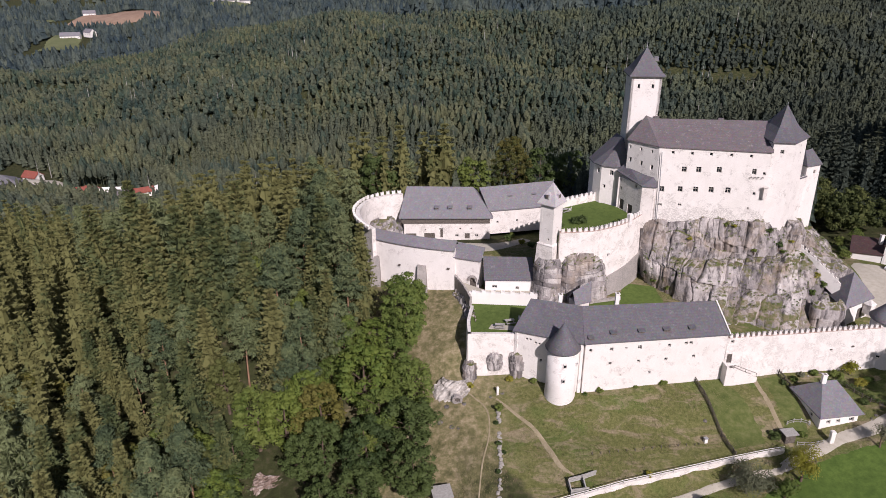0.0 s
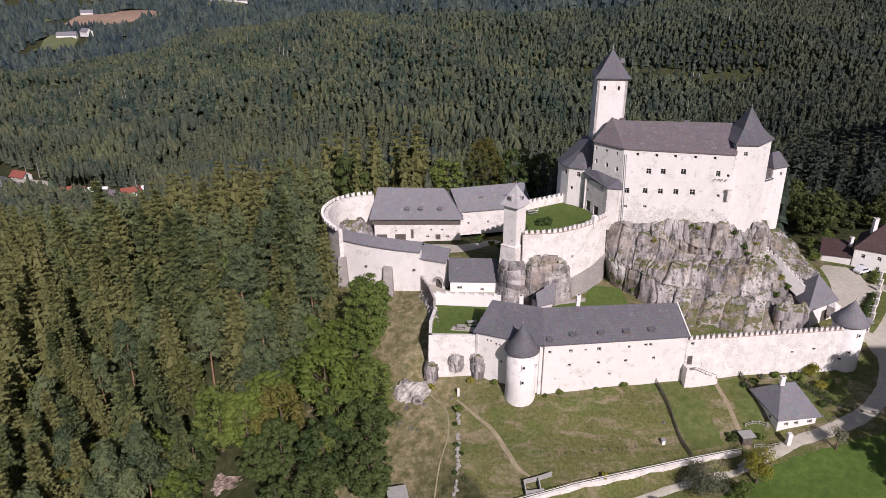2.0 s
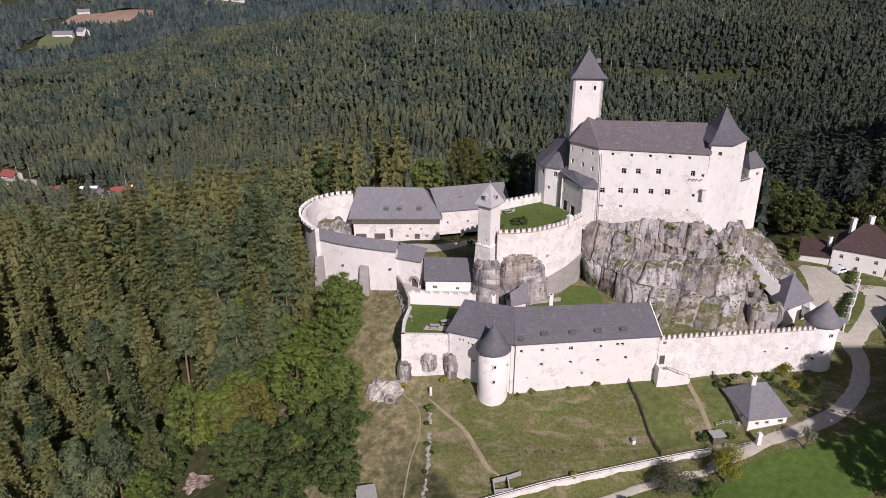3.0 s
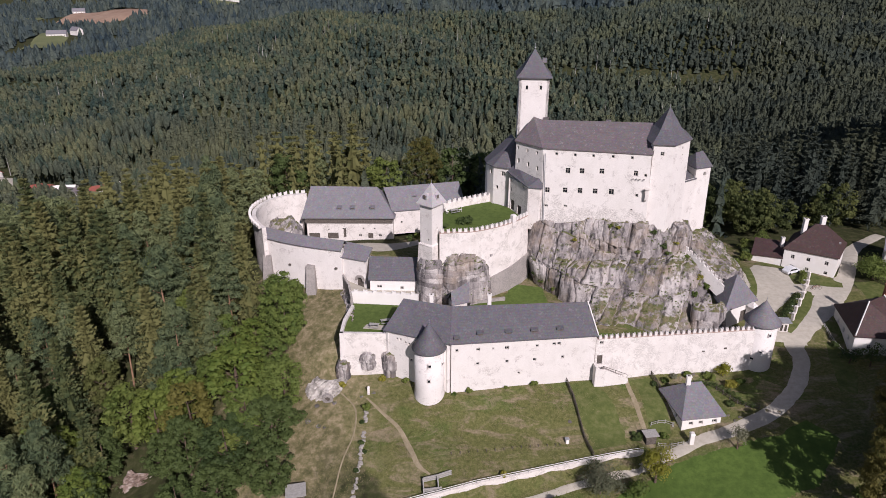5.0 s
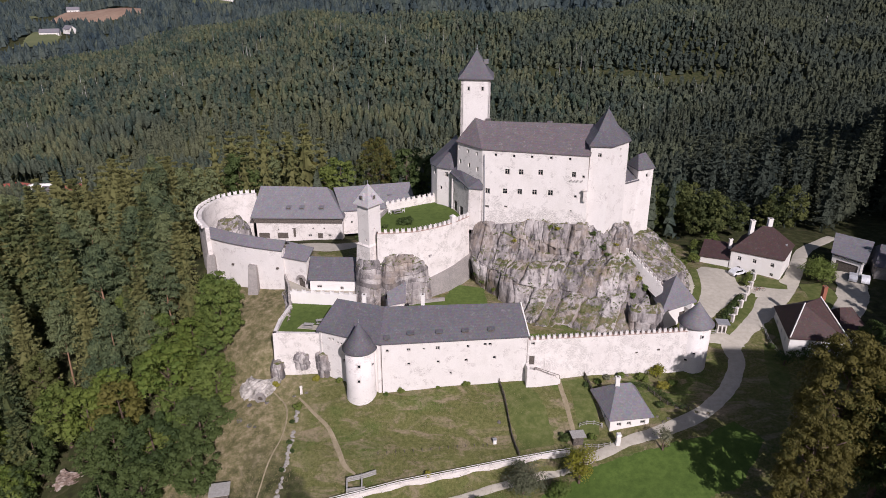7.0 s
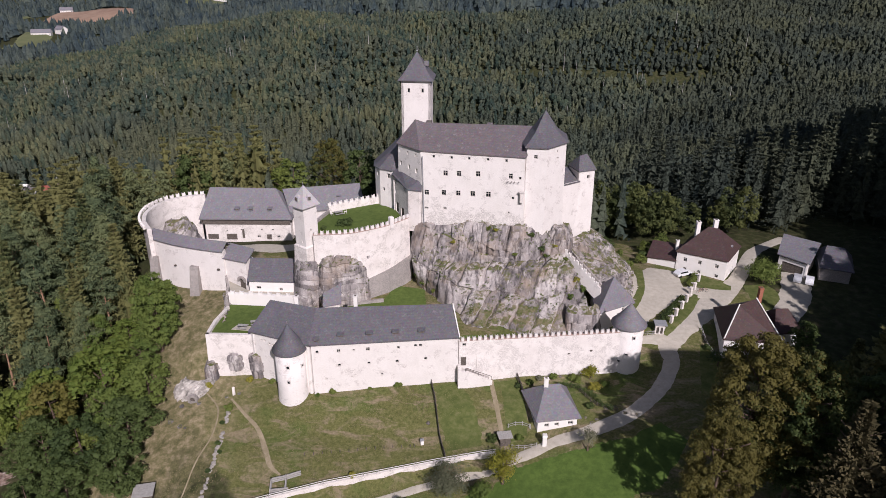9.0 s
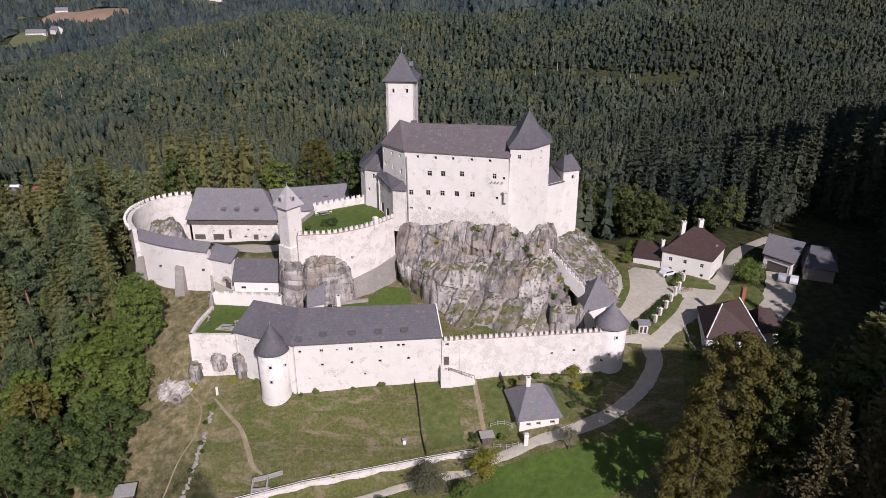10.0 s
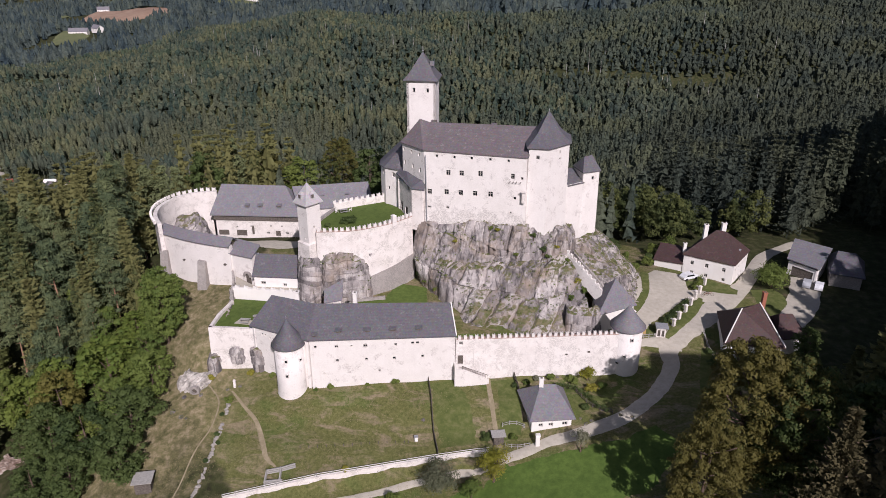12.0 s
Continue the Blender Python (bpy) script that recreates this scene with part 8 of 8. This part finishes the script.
def bicycle(x, y, rz, label):
    root = thing("bicycle", (x, y, gz(x, y)), label, "bicycle", "parked bicycles")
    m = Matrix.Translation((x, y, gz(x, y) + 0.1)) @ Matrix.Rotation(radians(rz), 4, "Z")
    for sx in (-0.52, 0.52):
        ring_pts = [(sx + 0.34 * math.cos(a), 0, 0.34 + 0.34 * math.sin(a)) for a in np.linspace(0, 6.2832, 15)]
        part("wheel", Shape().tube(ring_pts, 0.03, 4), RUBBER, root, m=m)
    part("frame", Shape().tube([(-0.52, 0, 0.34), (-0.1, 0, 0.3), (0.38, 0, 0.85), (-0.2, 0, 0.8), (-0.1, 0, 0.3)], 0.025, 4).tube([(0.38, 0, 0.85), (0.52, 0, 0.34)], 0.025, 4), BRICK, root, m=m)
    part("saddle", Shape().box(-0.22, 0, 0.92, 0.26, 0.14, 0.08), RUBBER, root, m=m)
    part("handlebar", Shape().tube([(0.38, -0.28, 0.98), (0.38, 0.28, 0.98)], 0.025, 4), RUBBER, root, m=m)


bicycle(105.6, 137.2, 20, "parked bicycle with a reddish frame at the gate pillars")
bicycle(106.8, 137.8, -35, "parked bicycle with a reddish frame at the gate pillars")

# small roofed shed behind the bailey range
sh = [(25.4, 117.4), (28.2, 118.6), (27.2, 121.0), (24.6, 120.0)]
cellar = building("cellar_shed", sh, 8.0, 12.4, OLD, "small stone shed with a steep grey shingle roof", "shed")
roof(cellar, GREYSHINGLE, [[(*grow(sh, 0.3)[0], 12.3), (*grow(sh, 0.3)[1], 12.3), (28.6, 119.9, 16.0), (25.0, 118.8, 14.2)], [(*grow(sh, 0.3)[2], 12.3), (*grow(sh, 0.3)[3], 12.3), (25.0, 118.8, 14.2), (28.6, 119.9, 16.0)]], 0.2)
low_wall = thing("lawn_wall", (33, 124.3, 9), "low pale dry-stone wall at the lawn", "wall")
wall_run("wall", [(30.3, 123.6), (33.2, 124.2), (36.2, 125.2)], 8.0, 9.6, 0.5, STONE, low_wall)

# clearing with a pink rubble heap in the wood
heap = crag("rubble_heap", [lifted([(-36, 98.4), (-34.6, 95.2), (-30.8, 94.2), (-27, 95.2), (-25.6, 98.2)], -15.6), lifted([(-35, 98.8), (-33.4, 96.8), (-30.6, 96.2), (-28, 96.8), (-26.6, 98.8)], -13.2), lifted([(-33.6, 99.2), (-32.2, 98.2), (-30.5, 98), (-28.6, 98.2), (-27.6, 99.2)], -12.2)], "pale and pinkish rubble heap in a clearing", 110, 50, (0.7, 0.6), 0.35, 0.3, 0.7)
heap.data.materials[0] = material("pink_rubble", speckle([(0.34, (0.09, 0.06, 0.045)), (0.5, (0.24, 0.18, 0.15)), (0.66, (0.46, 0.41, 0.37))], 0.9, 0.1))

# ---- hamlet in the valley, farms and fields far off ----


def far_house(x, y, w, d, h, rz, roofmat, label, rise=0.45):
    z = gz(x, y) - 1.0
    c, s = math.cos(radians(rz)), math.sin(radians(rz))
    pl = [(x + px * c - py * s, y + px * s + py * c) for px, py in ((-w / 2, -d / 2), (w / 2, -d / 2), (w / 2, d / 2), (-w / 2, d / 2))]
    nwin = max(2, int(w / 4))
    root = building("village_house", pl, z, z + h + 1, CLEAN, label, "house", {0: [((k + 0.5) * w / nwin, z + 1 + h * 0.6, 1.1, 1.3) for k in range(nwin)]})
    r0 = (x - w / 2 * c, y - w / 2 * s, z + h + 1 + d * rise)
    r1 = (x + w / 2 * c, y + w / 2 * s, z + h + 1 + d * rise)
    e = [(*p, z + h + 0.9) for p in grow(pl, 0.5)]
    k = 0.5
    q0, q1 = (r0[0] - k * c, r0[1] - k * s, r0[2]), (r1[0] + k * c, r1[1] + k * s, r1[2])
    roof(root, roofmat, [[e[0], e[1], q1, q0], [e[2], e[3], q0, q1]], 0.3)
    gable_walls(root, CLEAN, pl, z + h + 1, (r0, r1))


far_house(-223, 342, 20, 14, 2.6, -38, GREYSHINGLE, "large village hall with a grey sheet roof", 0.22)
far_house(-222, 361, 9, 6, 2.6, -20, REDTILE, "white village house with a red tile roof")
for x, y, w, rz, mt, lab in ((-182, 328, 9, 20, REDTILE, "village house with a bright red roof"), (-175, 330, 7, -15, REDTILE, "village house with a bright red roof"), (-167, 331, 11, 5, CLEAN, "village building with a white flat-looking roof"), (-159, 327, 9, -10, BROWNROOF, "village house with a reddish-brown roof"), (-153, 338, 9, 30, REDTILE, "village house with a red roof"), (-150, 346, 8, 60, CLEAN, "pale village building at the wood's edge")):
    far_house(x, y, w, 5, 2.6, rz, mt, lab, 0.35)
for x, y, w, rz in ((-552, 1075, 34, 12), (-530, 1090, 20, -30), (-372, 1285, 30, 10), (-350, 1300, 26, 50), (-395, 1300, 18, 0), (-640, 1330, 26, 20)):
    far_house(x, y, w * 0.8, 11, 6, rz, GREYSHINGLE, "distant white farmhouse between woods")
FIELD = material("stubble_field", speckle([(0.3, (0.25, 0.16, 0.115)), (0.7, (0.36, 0.26, 0.19))], 0.05, 0.1, 0.01), 1.0, 0.1)
PASTURE = material("pasture", speckle([(0.3, (0.11, 0.125, 0.06)), (0.7, (0.17, 0.178, 0.09))], 0.05, 0.1, 0.01), 1.0, 0.1)
ribbon("field", [(-650, 1300), (-565, 1288), (-470, 1280)], [80, 110, 80], FIELD, "reddish stubble field between distant woods", "field", 3)
ribbon("field", [(-580, 1115), (-547, 1040), (-505, 940)], [40, 50, 60], PASTURE, "pale green pasture beside a farm", "field", 4)
ribbon("field", [(-440, 1275), (-380, 1262), (-335, 1265)], [50, 70, 50], PASTURE, "pale green pasture between distant woods", "field", 5)
ribbon("field", [(-745, 1300), (-715, 1300), (-690, 1280)], [30, 40, 26], PASTURE, "pale green pasture between distant woods", "field", 5)
ribbon("field", [(-186, 328), (-170, 330), (-152, 340)], [12, 14, 12], PASTURE, "grass between the village houses", "field", 1.5)
ribbon("road", [(-240, 352), (-222, 352), (-206, 350), (-194, 338)], [8, 9, 9, 7], GRAVEL, "pale village road", "road", 2)
